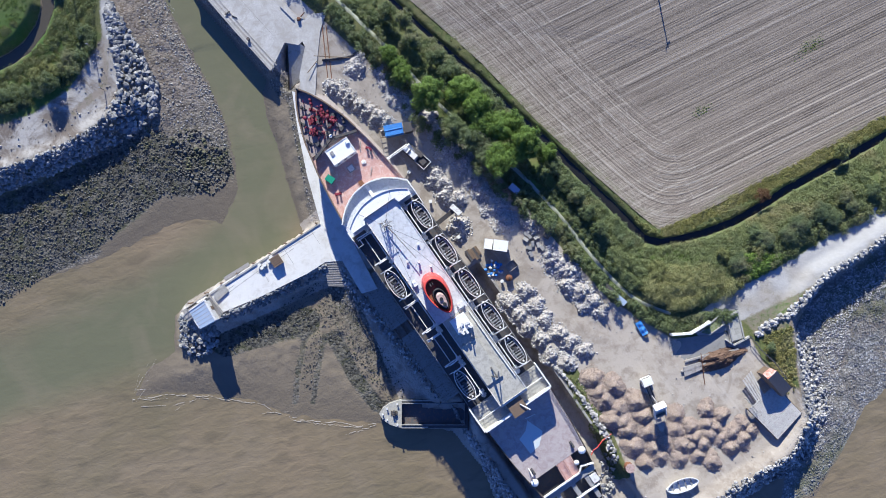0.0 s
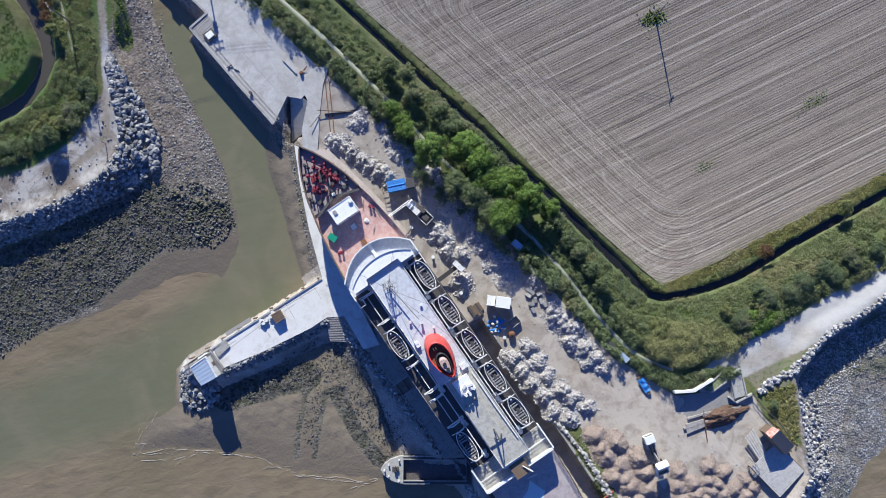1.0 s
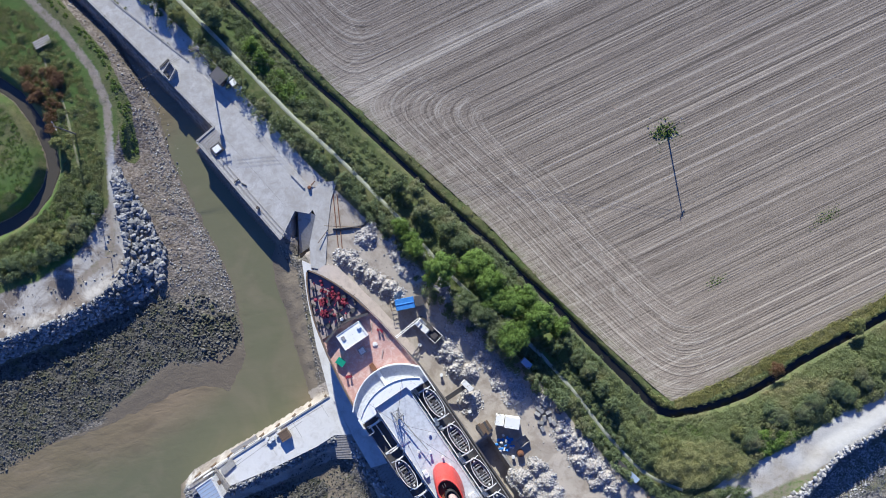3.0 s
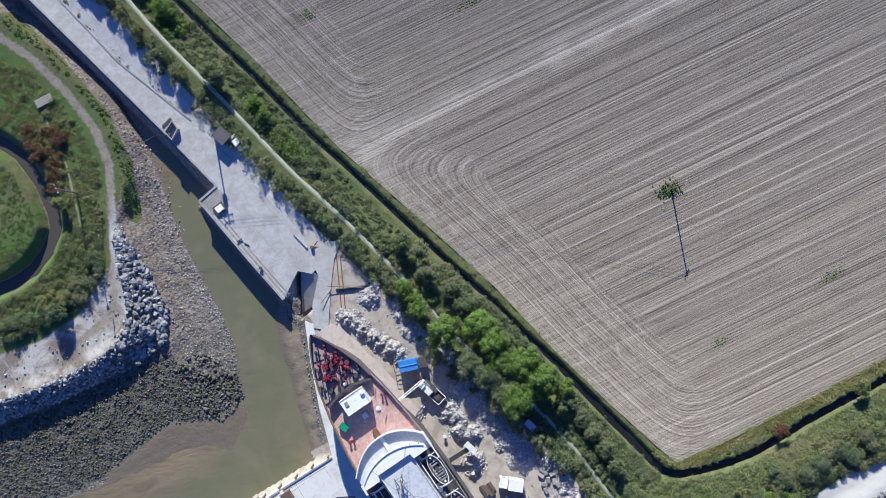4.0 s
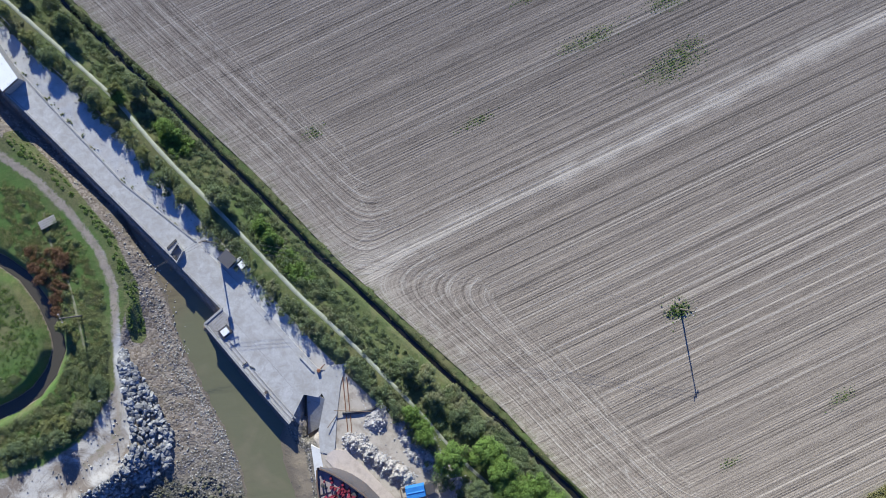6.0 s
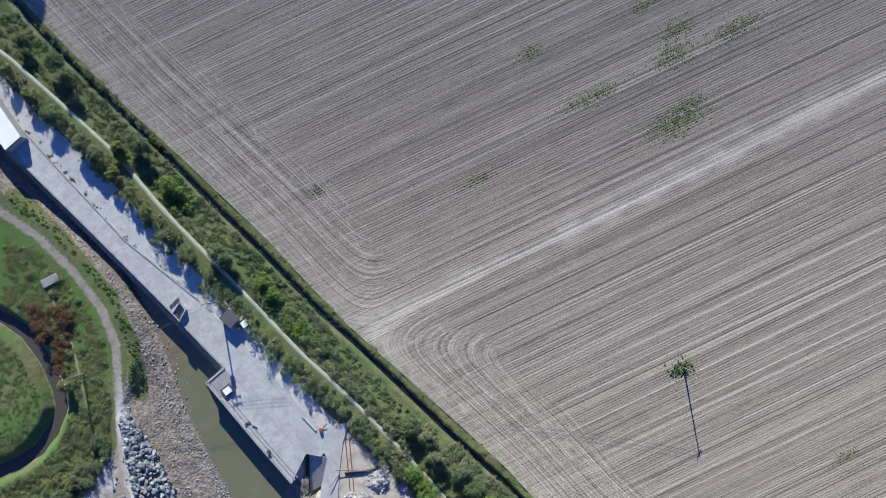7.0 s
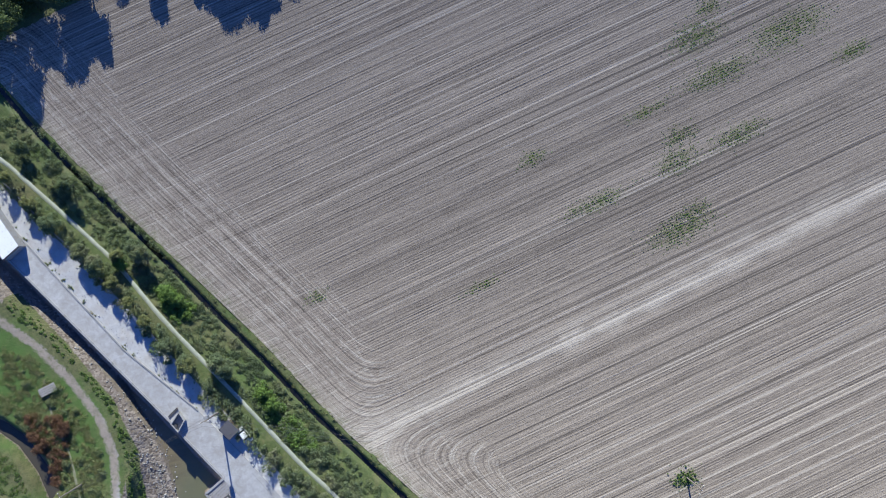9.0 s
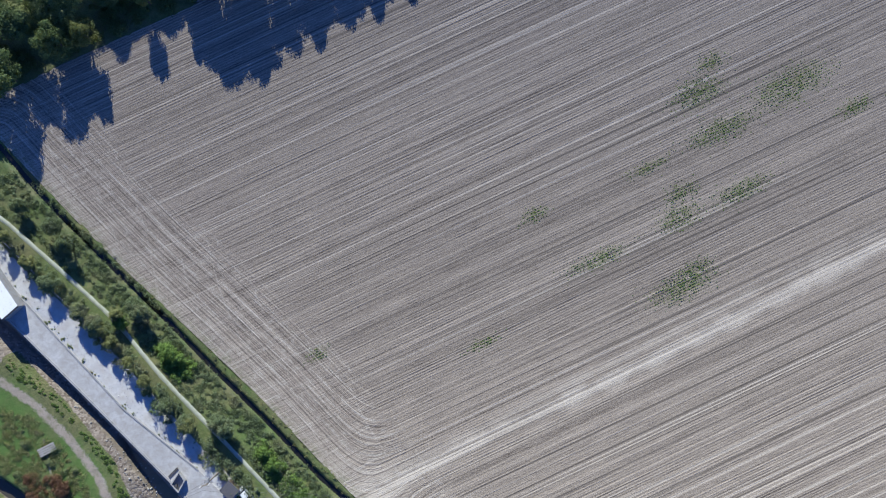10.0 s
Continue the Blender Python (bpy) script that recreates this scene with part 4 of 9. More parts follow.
# ---- the laid-up ferry: x aft from the stem, y to starboard, z above the plain ----
HEAD = BERTH[0] + 0.25 * Vector((0.822, 0.57))
SHIP_AT = Matrix.Translation((HEAD.x, HEAD.y, 0)) @ pose(0, 0, 0, 0, 0, math.degrees(math.atan2(-0.822, 0.57)))
HULL_AT = Matrix.Translation((HEAD.x - 0.2, HEAD.y + 0.3, -1.1)) @ pose(0, 0, 0, 0, 0, math.degrees(math.atan2(-0.822, 0.57))) @ Matrix.Scale(1.0066, 4)
HALF = [(0, 0.15), (1.5, 1.2), (3, 2.1), (6, 3.55), (10.7, 5.2), (17.8, 6.75), (25, 7.75), (31, 8.3), (40, 8.6), (84, 8.6), (94, 8.1), (102, 7.2), (108, 6.0), (112, 4.2), (114.4, 1.5)]


def half(x):
    return float(np.interp(x, [p[0] for p in HALF], [p[1] for p in HALF]))


def deck_outline(x0, x1, inset=0.0, step=2.0):
    xs = np.linspace(x0, x1, max(2, int((x1 - x0) / step) + 1))
    return [(x, -max(half(x) - inset, 0.05)) for x in xs] + [(x, max(half(x) - inset, 0.05)) for x in xs[::-1]]


def sheer(x):
    return float(np.interp(x, [0, 14, 30, 84, 100, 114], [15.6, 14.6, 14.2, 12.9, 12.9, 11.6]))


def make_hull(bm):
    xs = [0, 0.7, 1.5, 3, 6, 10.7, 14, 17.8, 21, 25, 31, 40, 50, 62, 74, 84, 94, 100, 104, 108, 112, 114.4]
    rings = []
    for x in xs:
        ring = []
        for side in (-1, 1):
            for k, z in ((1.0, sheer(x)), (0.965, sheer(x) - 3.5), (0.86 if x < 30 else 0.95, sheer(x) - 8), (0.7 if x < 30 else 0.9, -1.0)):
                rake = max(0.0, (sheer(x) - z)) * 0.32 * max(0, 1 - x / 10)
                ring.append(bm.verts.new((x + rake, side * half(x) * k, z)))
        rings.append(ring)
    for a, b in zip(rings[:-1], rings[1:]):
        for k in (0, 1, 2, 4, 5, 6):
            f = (a[k], b[k], b[k + 1], a[k + 1])
            bm.faces.new(f)
    for r in (rings[0], rings[-1]):
        bm.faces.new((r[0], r[1], r[2], r[3], r[7], r[6], r[5], r[4]))
    bmesh.ops.recalc_face_normals(bm, faces=bm.faces)


def side_line(x0, x1, side, inset=0.0, step=1.5):
    return [(x, side * (half(x) - inset)) for x in np.linspace(x0, x1, max(2, int((x1 - x0) / step) + 1))]


def make_rail(bm, pts, z, posts=2.0, height=1.1, r=0.035, rails=3):
    """Posts and rails along a line."""
    for k in range(rails):
        h = z + height * (k + 1) / rails
        for a, b in zip(pts[:-1], pts[1:]):
            beam(bm, (*a, h), (*b, h), r * 2)
    for a, b in zip(pts[:-1], pts[1:]):
        d = math.dist(a, b)
        for k in range(max(1, round(d / posts))):
            t = k / max(1, round(d / posts))
            p = (a[0] + (b[0] - a[0]) * t, a[1] + (b[1] - a[1]) * t)
            beam(bm, (*p, z), (*p, z + height), r * 2.2)


def make_windlass(bm):
    """A drum winch on its bed plate."""
    box(bm, -1.3, 1.3, -0.9, 0.9, 0, 0.18)
    for y in (-0.75, 0.0, 0.75):
        box(bm, -0.55, 0.55, y - 0.09, y + 0.09, 0.18, 1.25)
    tube(bm, (0, -0.7, 0.85), (0, 0.7, 0.85), 0.38, seg=12)
    tube(bm, (0, -1.25, 0.85), (0, -0.85, 0.85), 0.28, seg=10)
    tube(bm, (0, 0.85, 0.85), (0, 1.25, 0.85), 0.28, seg=10)
    box(bm, 0.6, 1.2, -0.45, 0.45, 0.18, 0.95)


def make_bitts(bm):
    box(bm, -0.75, 0.75, -0.28, 0.28, 0, 0.1)
    for x in (-0.42, 0.42):
        tube(bm, (x, 0, 0.1), (x, 0, 0.85), 0.2, seg=10)
        tube(bm, (x, 0, 0.85), (x, 0, 0.95), 0.27, seg=10)


def make_cowl(bm):
    """A ventilator trunk with a mushroom head."""
    tube(bm, (0, 0, 0), (0, 0, 1.1), 0.28, seg=10)
    ball(bm, (0, 0, 1.15), (0.5, 0.5, 0.28), 1)


def at(ob, x, y, z=0.0, turn=0.0):
    ob.matrix_basis = pose(x, y, z, 0, 0, turn)
    return ob


def twin(ob, x, y, z=0.0, turn=0.0):
    """Another part on the same mesh."""
    o = ob.copy()
    scene.collection.objects.link(o)
    return at(o, x, y, z, turn)


def arc_front(x0, reach_, half_width, n=13):
    """The rounded front of the bridge: its line from port to starboard."""
    return [(x0 + reach_ * (abs(k / (n - 1) * 2 - 1)) ** 2.2, half_width * (k / (n - 1) * 2 - 1)) for k in range(n)]


def build_ship():
    ship = thing("ferry", HULL_AT, "laid-up passenger ferry with red deck, white bridge and red funnel", "ship")
    part("hull", made(make_hull), HULL_BLACK, ship, "dark weathered steel hull")
    part("fore_deck", made(slab, deck_outline(0.6, 14.2, 0.05, 1.2), 14.3, 14.62), FORE_DECK, ship, "faded grey and red forecastle deck")
    part("main_deck", made(slab, deck_outline(14.2, 33, 0.05), 13.9, 14.26), RED_DECK, ship, "worn red painted deck")
    for side in (-1, 1):
        part("bulwark", made(fence, side_line(0.3, 14.2, side, 0.08, 1.2), 0.16, 14.3, 15.75), HULL_BLACK, ship)
        part("bulwark", made(fence, side_line(14.2, 30, side, 0.08), 0.14, 13.9, 15.2), BULWARK, ship, "rust-stained bulwark")
        part("rail_cap", made(fence, side_line(0.3, 30, side, 0.08, 1.2), 0.3, 15.75, 15.83) if side < 0 else made(fence, side_line(0.3, 14.2, side, 0.08, 1.2), 0.3, 15.75, 15.83), BROWN_WOOD, ship)
    # breakwater across the deck
    bm = bmesh.new()
    fence(bm, [(15.0, -5.4), (13.3, 0.0), (15.0, 5.6)], 0.3, 14.2, 15.9)
    part("breakwater", bm, DARK_STEEL, ship)
    bm = bmesh.new()
    beam(bm, (15.1, -5.4, 15.95), (13.3, 0, 15.95), 0.55, 0.12)
    beam(bm, (13.3, 0, 15.95), (15.1, 5.6, 15.95), 0.55, 0.12)
    part("breakwater_cap", bm, DARK_STEEL, ship)
    part("fairlead", made(ball, (12.9, 0.3, 16.1), (0.45, 0.45, 0.4), 1), OLD_WHITE, ship, "white dome fitting")
    # windlasses and bollards on the forecastle
    first = at(part("windlass", made(make_windlass), RED_PAINT, ship, "red anchor winch"), 7.6, -1.0, 14.62, 70)
    first.data.transform(Matrix.Scale(0.82, 4))
    for x, y, a in ((7.4, 1.2, 95), (9.9, -2.2, 40), (10.0, 2.4, 130)):
        twin(first, x, y, 14.62, a)
    first = at(part("bitts", made(make_bitts), DARK_STEEL, ship), 4.2, -1.2, 14.62, 20)
    for x, y, a in ((7.0, -3.3, 30), (11.0, -4.4, 20), (11.4, 4.5, -20)):
        twin(first, x, y, 14.62, a)
    first = at(part("bitts", made(make_bitts), RED_PAINT, ship), 3.9, 0.9, 14.62, -20)
    for x, y, a in ((5.6, 0.2, 40), (6.4, 2.2, -30), (8.2, 2.6, -30)):
        twin(first, x, y, 14.62, a)
    first = at(part("ventilator", made(make_cowl), RED_PAINT, ship), 6.3, -2.1, 14.62)
    for x, y in ((8.9, 2.0), (11.3, -0.6)):
        twin(first, x, y, 14.62)
    first = at(part("vent_pipe", many((tube, (0, 0, 0), (0.1, 0, 1.7), 0.13, 0.1, 8), (tube, (0.1, 0, 1.6), (0.1, 0.45, 1.7), 0.13, 0.1, 8)), RED_PAINT, ship), 5.2, 0.4, 14.62, 20)
    for x, y, a in ((3.3, -0.5, 60), (6.1, 1.6, 140), (8.3, -2.9, 200), (9.4, 0.9, 250), (9.1, -0.9, 10), (10.9, 3.2, 80), (11.9, -2.3, 30), (12.2, 1.7, 300), (7.1, -0.2, 180)):
        twin(first, x, y, 14.62, a)
    first = at(part("chain_stopper", many((box, -0.7, 0.7, -0.3, 0.3, 0, 0.4), (box, -0.3, 0.3, -0.45, 0.45, 0.3, 0.75)), DARK_STEEL, ship), 8.6, -0.3, 14.62, 75)
    for x, y, a in ((10.7, -1.4, 30), (10.6, 1.4, -50), (11.9, 0.2, 0), (9.2, 3.3, 80), (12.6, -3.1, 20), (12.7, 3.0, 100), (7.9, 0.4, 15)):
        twin(first, x, y, 14.62, a)
    first = at(part("derrick_post", many((tube, (0, 0, 0), (0.2, 0, 2.6), 0.14, 0.09, 8), (beam, (0.2, -0.5, 2.5), (0.2, 0.5, 2.5), 0.12)), RED_PAINT, ship), 6.8, 0.9, 14.62, 30)
    for x, y, a in ((8.0, -1.6, 100), (9.0, 1.2, 60), (10.2, -0.4, 150), (11.2, 1.4, 10), (9.6, -2.8, 80), (12.4, -1.0, 40)):
        twin(first, x, y, 14.62, a)
    first = at(part("deck_rod", made(beam, (-1.3, 0, 0.12), (1.3, 0, 0.12), 0.12), DARK_STEEL, ship), 8.8, -3.9, 14.62, 70)
    for x, y, a in ((10.2, 4.2, 100), (12.0, -3.4, 80), (5.6, -1.9, 75), (9.8, 0.2, 20), (12.2, 3.2, 60), (7.4, 3.0, 110)):
        twin(first, x, y, 14.62, a)
    # white house on the red deck
    bm = bmesh.new()
    box(bm, 15.2, 18.9, -2.7, 3.0, 14.26, 17.0)
    rounded(bm, 0.12)
    house = part("deck_house", bm, WHITE_PAINT, ship, "white flat-roofed deck house")
    part("roof_hatch", many((box, 16.0, 17.0, -1.9, -1.2, 17.0, 17.22)), GREY_STEEL, house)
    part("roof_edge", made(fence, [(15.25, -2.6), (18.85, -2.6), (18.85, 2.9), (15.25, 2.9)], 0.16, 17.0, 17.14, True), OLD_WHITE, house)
    part("roof_locker", made(box, 15.9, 16.6, 2.2, 2.9, 17.0, 17.5), WHITE_PAINT, house)
    for y in (-1.6, 0.1, 1.8):
        part("window", made(box, 18.9, 18.94, y - 0.35, y + 0.35, 15.5, 16.3), GLASS, house)
    bm = bmesh.new()
    box(bm, 20.2, 21.8, -0.9, 0.7, 14.26, 14.75)
    rounded(bm, 0.06)
    hatch = part("hatch", bm, GREY_STEEL, ship, "grey steel deck hatch")
    part("hatch_lid", made(box, 20.4, 21.6, -0.7, 0.5, 14.75, 14.84), OLD_WHITE, hatch)
    part("rope_reel", many((tube, (21.4, 3.0, 14.26), (21.4, 3.0, 14.5), 0.55), (tube, (21.4, 3.0, 14.5), (21.4, 3.0, 14.62), 0.28)), OLD_WHITE, ship, "coil of pale rope")
    part("locker", made(box, 24.4, 26.8, -0.6, 0.4, 14.26, 15.1, pose(0, 0, 0)), RUST, ship, "rusty red steel locker")
    for x, y, a in ((19.6, 5.6, 35), (24.0, -5.6, 70)):
        at(part("bollard", made(make_bitts), RED_PAINT, ship), x, y, 14.26, a)
    for (x, y), (u, v) in (((17.2, 5.0), (19.0, 3.7)), ((18.6, 5.6), (21.6, 5.2)), ((19.0, 6.2), (22.4, 6.0)), ((23.4, 3.8), (24.6, 2.6))):
        part("loose_spar", made(beam, (x, y, 14.4), (u, v, 14.4), 0.14), OLD_WOOD, ship)
    # bridge: apron deck, rounded bulwark, wheelhouse with wings
    outer = arc_front(26.1, 4.4, 8.5)
    apron = outer + [(34.0, 8.5), (34.0, -8.5)]
    part("bridge_block", made(slab, [(x + 0.5, y * 0.985) for x, y in apron], 14.2, 16.7), OLD_WHITE, ship, "white painted superstructure front")
    part("bridge_deck", made(slab, apron, 16.7, 16.95), HOUSE_TOP, ship, "pale grey bridge apron deck")
    part("bridge_bulwark", made(fence, outer + [(33.5, 8.5)], 0.22, 16.95, 18.1), WHITE_PAINT, ship, "white rounded bulwark")
    part("apron_divider", made(box, 26.4, 30.6, 0.2, 0.85, 16.95, 17.35), WHITE_PAINT, ship)
    inner = arc_front(29.8, 2.7, 7.3)
    part("wheelhouse", made(slab, inner + [(33.3, 7.3), (33.3, 4.2), (32.1, 3.8), (32.1, -3.8), (33.3, -4.2), (33.3, -7.3)], 16.95, 19.4), WHITE_PAINT, ship, "white wheelhouse with wide flat roof")
    part("wheelhouse_roof", made(slab, [(x - 0.25, y * 1.03) for x, y in inner] + [(33.5, 7.5), (33.5, 4.3), (32.3, 4.0), (32.3, -4.0), (33.5, -4.3), (33.5, -7.5)], 19.4, 19.62), WHITE_PAINT, ship)
    part("roof_rail", made(fence, [(x - 0.2, y * 1.02) for x, y in inner], 0.12, 19.62, 19.85), OLD_WHITE, ship)
    for k in range(9):
        y = -6.2 + k * 1.55
        x = 29.8 + 2.7 * abs(y / 7.3) ** 2.2
        part("bridge_window", made(box, x - 0.05, x + 0.05, y - 0.5, y + 0.5, 18.1, 19.0), GLASS, ship)
    for side in (-1, 1):
        part("bridge_wing", made(slab, [(32.6, side * 5.2), (32.6, side * 8.4), (36.6, side * 8.4), (36.6, side * 7.2), (35.2, side * 7.2), (35.2, side * 5.2)], 16.6, 16.9), DARK_STEEL, ship)
        part("wing_bulwark", made(fence, [(32.6, side * 8.5), (36.6, side * 8.5), (36.6, side * 7.2), (35.2, side * 7.2)], 0.16, 16.9, 18.0), WHITE_PAINT, ship)
    # boat deck, casing and its planked top
    part("boat_deck", made(slab, [(34.0, -8.5), (84.0, -8.5), (84.0, 8.5), (34.0, 8.5)], 15.0, 15.3), DARK_STEEL, ship, "dark weathered boat deck")
    part("casing", made(slab, [(32.4, -3.8), (60.0, -3.8), (60.0, -2.6), (82.0, -2.6), (82.0, 4.0), (32.4, 4.0)], 15.3, 18.6), OLD_WHITE, ship, "white painted deck casing")
    part("casing_top", made(slab, [(32.4, -3.9), (60.0, -3.9), (60.0, 4.1), (32.4, 4.1)], 18.6, 18.8), HOUSE_TOP, ship, "pale scuffed sheathing on the casing")
    part("casing_top", made(slab, [(60.0, -2.7), (81.6, -2.7), (81.6, 4.1), (60.0, 4.1)], 18.6, 18.78), SAND_TOP, ship, "beige weathered sheathing")
    part("casing_coaming", made(fence, [(32.5, -3.85), (59.9, -3.85), (59.9, -2.65), (81.5, -2.65), (81.5, 4.05), (32.5, 4.05)], 0.14, 18.8, 19.0, True), OLD_WHITE, ship)
    for x, y, h in ((46.4, 0.6, 1.0), (48.6, 2.2, 0.9), (45.0, -1.4, 0.5), (50.9, 2.4, 0.6), (43.2, 2.6, 0.4)):
        at(part("ventilator", many((tube, (0, 0, 0), (0, 0, h), 0.22), (tube, (0, 0, h), (0, 0, h + 0.15), 0.34)), OLD_WHITE, ship), x, y, 18.8)
    part("skylight", many((box, 58.4, 59.6, 2.0, 3.4, 18.8, 19.5)), OLD_WHITE, ship)
    part("locker", made(box, 49.0, 50.4, -3.2, -2.4, 18.8, 19.6), WHITE_PAINT, ship)
    # mast with crosstrees, trestle platform and stays
    mx, my = 36.0, -0.8
    bm = bmesh.new()
    tube(bm, (mx, my, 18.8), (mx + 0.8, my, 27.0), 0.2, 0.1)
    for z, w in ((22.0, 1.3), (24.2, 1.0)):
        beam(bm, (mx + 0.3, my - w, z), (mx + 0.3, my + w + 0.5, z), 0.14)
    part("mast", bm, GREY_STEEL, ship, "grey steel mast with crosstrees")
    bm = bmesh.new()
    for x in (mx - 1.0, mx + 1.0):
        for y in (my - 0.9, my + 0.9):
            beam(bm, (x, y, 18.8), (x * 0.3 + mx * 0.7, y * 0.3 + my * 0.7, 22.2), 0.12)
    for z, k in ((19.8, 0.75), (20.8, 0.45)):
        fence(bm, [(mx - 1.1 * k, my - k), (mx + 1.1 * k, my - k), (mx + 1.1 * k, my + k), (mx - 1.1 * k, my + k)], 0.1, z, z + 0.1, True)
    part("mast_trestle", bm, DARK_STEEL, ship)
    part("derrick_boom", made(tube, (mx + 0.6, my + 0.2, 20.0), (mx + 9.6, my + 1.4, 20.6), 0.14, 0.1), GREY_STEEL, ship, "grey derrick boom stowed along the casing")
    for end in ((52.0, -3.6, 19), (52.0, 3.8, 19), (30.4, -4.5, 19.6), (30.4, 4.2, 19.6), (44.0, 3.9, 19)):
        part("stay", made(tube, (mx + 0.7, my, 26.2), end, 0.03, None, 5), DARK_STEEL, ship)
    # funnel
    def section(z, k, shift, n=28):
        out = []
        for i in range(n):
            a = 2 * math.pi * i / n
            w = 2.35 * (1 - 0.25 * math.cos(a))
            out.append(bm.verts.new((54.2 + shift + 4.6 * k * math.cos(a), 0.25 + w * k * math.sin(a), z)))
        return out

    def lofted(levels, cap=True):
        rings = [section(*l) for l in levels]
        for a, b in zip(rings[:-1], rings[1:]):
            for i in range(len(a)):
                bm.faces.new((a[i], a[(i + 1) % len(a)], b[(i + 1) % len(b)], b[i])).smooth = True
        if cap:
            bm.faces.new(rings[-1])
    bm = bmesh.new()
    lofted([(18.7, 1.05, 0.0), (22.0, 1.0, 0.0), (25.6, 0.95, 0.2), (27.4, 0.9, 0.4), (27.75, 0.86, 0.45), (27.6, 0.8, 0.5), (25.2, 0.78, 0.5)])
    funnel = part("funnel", bm, FUNNEL_RED, ship, "bright red raked funnel")
    bm = bmesh.new()
    lofted([(25.2, 0.56, 1.2), (27.6, 0.52, 1.3), (27.7, 0.46, 1.3), (26.8, 0.45, 1.3)])
    part("black_top", bm, BLACK_METAL, funnel, "black funnel cowl")
    bm = bmesh.new()
    lofted([(26.6, 0.36, 1.3), (28.9, 0.35, 1.6), (29.0, 0.31, 1.6)])
    part("uptake", bm, FUNNEL_PINK, funnel, "faded pink uptake casing")
    bm = bmesh.new()
    bm.faces.new(section(26.3, 0.785, 0.48))
    part("inner_deck", bm, RUST, funnel, "rust-brown deck inside the funnel")
    for x in (55.4, 56.6):
        part("exhaust_pipe", many((tube, (x, 0.25, 28.6), (x, 0.25, 29.3), 0.38, 0.38, 12)), BLACK_METAL, funnel)
    part("funnel_ladder", many((beam, (50.2, 0.0, 26.2), (52.2, 0.0, 27.8), 0.12), (beam, (50.2, 0.5, 26.2), (52.2, 0.5, 27.8), 0.12)), BLACK_METAL, funnel)
    # machinery house aft of the funnel
    bm = bmesh.new()
    box(bm, 60.6, 64.0, -1.3, 2.3, 18.78, 20.6)
    rounded(bm, 0.1)
    fan = part("fan_house", bm, WHITE_PAINT, ship, "white fan house with pipework")
    for k in range(6):
        a = k * 1.1
        at(part("duct", many((box, -0.5, 0.5, -0.25, 0.25, 0, 0.5)), OLD_WHITE, fan), 63.4 + 0.9 * math.cos(a), 0.6 + 1.3 * math.sin(a), 20.6, 40 * k)
    part("vent_pipe", made(tube, (65.6, 0.9, 18.78), (65.6, 0.9, 21.4), 0.16), GREY_STEEL, ship)
    bm = bmesh.new()
    slab(bm, [(66.6, -2.5), (66.6, 1.5), (76.4, 1.5), (76.4, -2.5)], 18.78, 19.25)
    part("raised_hatch", bm, SAND_TOP, ship, "beige raised hatch trunk")
    part("derrick_post", many((tube, (73.6, 0.4, 19.2), (75.6, 0.4, 22.4), 0.16), (tube, (75.2, -0.5, 19.2), (75.6, 0.4, 22.4), 0.12), (tube, (75.2, 1.2, 19.2), (75.6, 0.4, 22.4), 0.12)), DARK_STEEL, ship)
    part("raised_rail", made(fence, [(61.0, 3.4), (70.0, 3.4), (78.0, 3.6)], 0.16, 18.8, 19.15), WHITE_PAINT, ship)
    # aft end of the boat deck: two white cross bulwarks and a gallery
    part("gallery_deck", made(slab, [(79.0, -8.7), (84.8, -8.5), (84.8, 8.5), (79.0, 8.7)], 15.8, 16.1), SAND_TOP, ship)
    part("cross_bulwark", made(fence, [(84.6, -8.4), (84.6, 8.4)], 0.45, 12.9, 17.4), WHITE_PAINT, ship, "white cross bulwark")
    part("gallery_rail", made(make_rail, [(81.9, -8.4), (81.9, -1.3)], 16.1, 1.2), OLD_WHITE, ship)
    part("gallery_rail", made(make_rail, [(81.9, 2.3), (81.9, 8.4)], 16.1, 1.2), OLD_WHITE, ship)
    part("gallery_rail", made(make_rail, [(79.2, -8.6), (79.2, 8.6)], 16.1, 1.2), GREY_STEEL, ship)
    for side in (-1, 1):
        part("gallery_wing", made(fence, [(78.6, side * 8.6), (84.6, side * 8.6)], 0.3, 15.3, 17.3), WHITE_PAINT, ship)
    part("aft_platform", made(box, 81.6, 85.6, -1.6, 2.0, 16.1, 18.2), BROWN_WOOD, ship, "brown timber platform")
    part("platform_chest", made(box, 80.0, 81.4, -1.9, 0.2, 16.1, 17.5), WHITE_PAINT, ship)
    part("signal_arm", made(beam, (83.6, 1.0, 18.4), (85.8, 2.2, 18.8), 0.2), WHITE_PAINT, ship)
    # aft deck
    part("aft_deck", made(slab, deck_outline(84.6, 100.2, 0.15), 12.7, 13.0), AFT_DECK, ship, "scuffed beige and grey aft deck")
    part("deck_plate", made(slab, [(88.6, 0.2), (92.4, 1.6), (94.6, -0.8), (95.0, -3.4), (91.0, -3.6), (90.2, -1.4)], 13.0, 13.03), PALE_PLATE, ship, "pale patch plate")
    part("deck_pole", made(beam, (88.0, 0.0, 13.1), (88.4, 2.4, 13.1), 0.14), OLD_WHITE, ship)
    for side in (-1, 1):
        part("aft_rail", made(make_rail, side_line(84.8, 100.0, side, 0.25, 5), 13.0, 1.5), DARK_STEEL, ship)
        at(part("bitts", made(make_bitts), DARK_STEEL, ship), 98.4, side * 5.2, 13.0)
    part("flag_pole", many((tube, (97.4, -5.6, 13.0), (98.4, -5.6, 16.6), 0.12)), OLD_WHITE, ship)
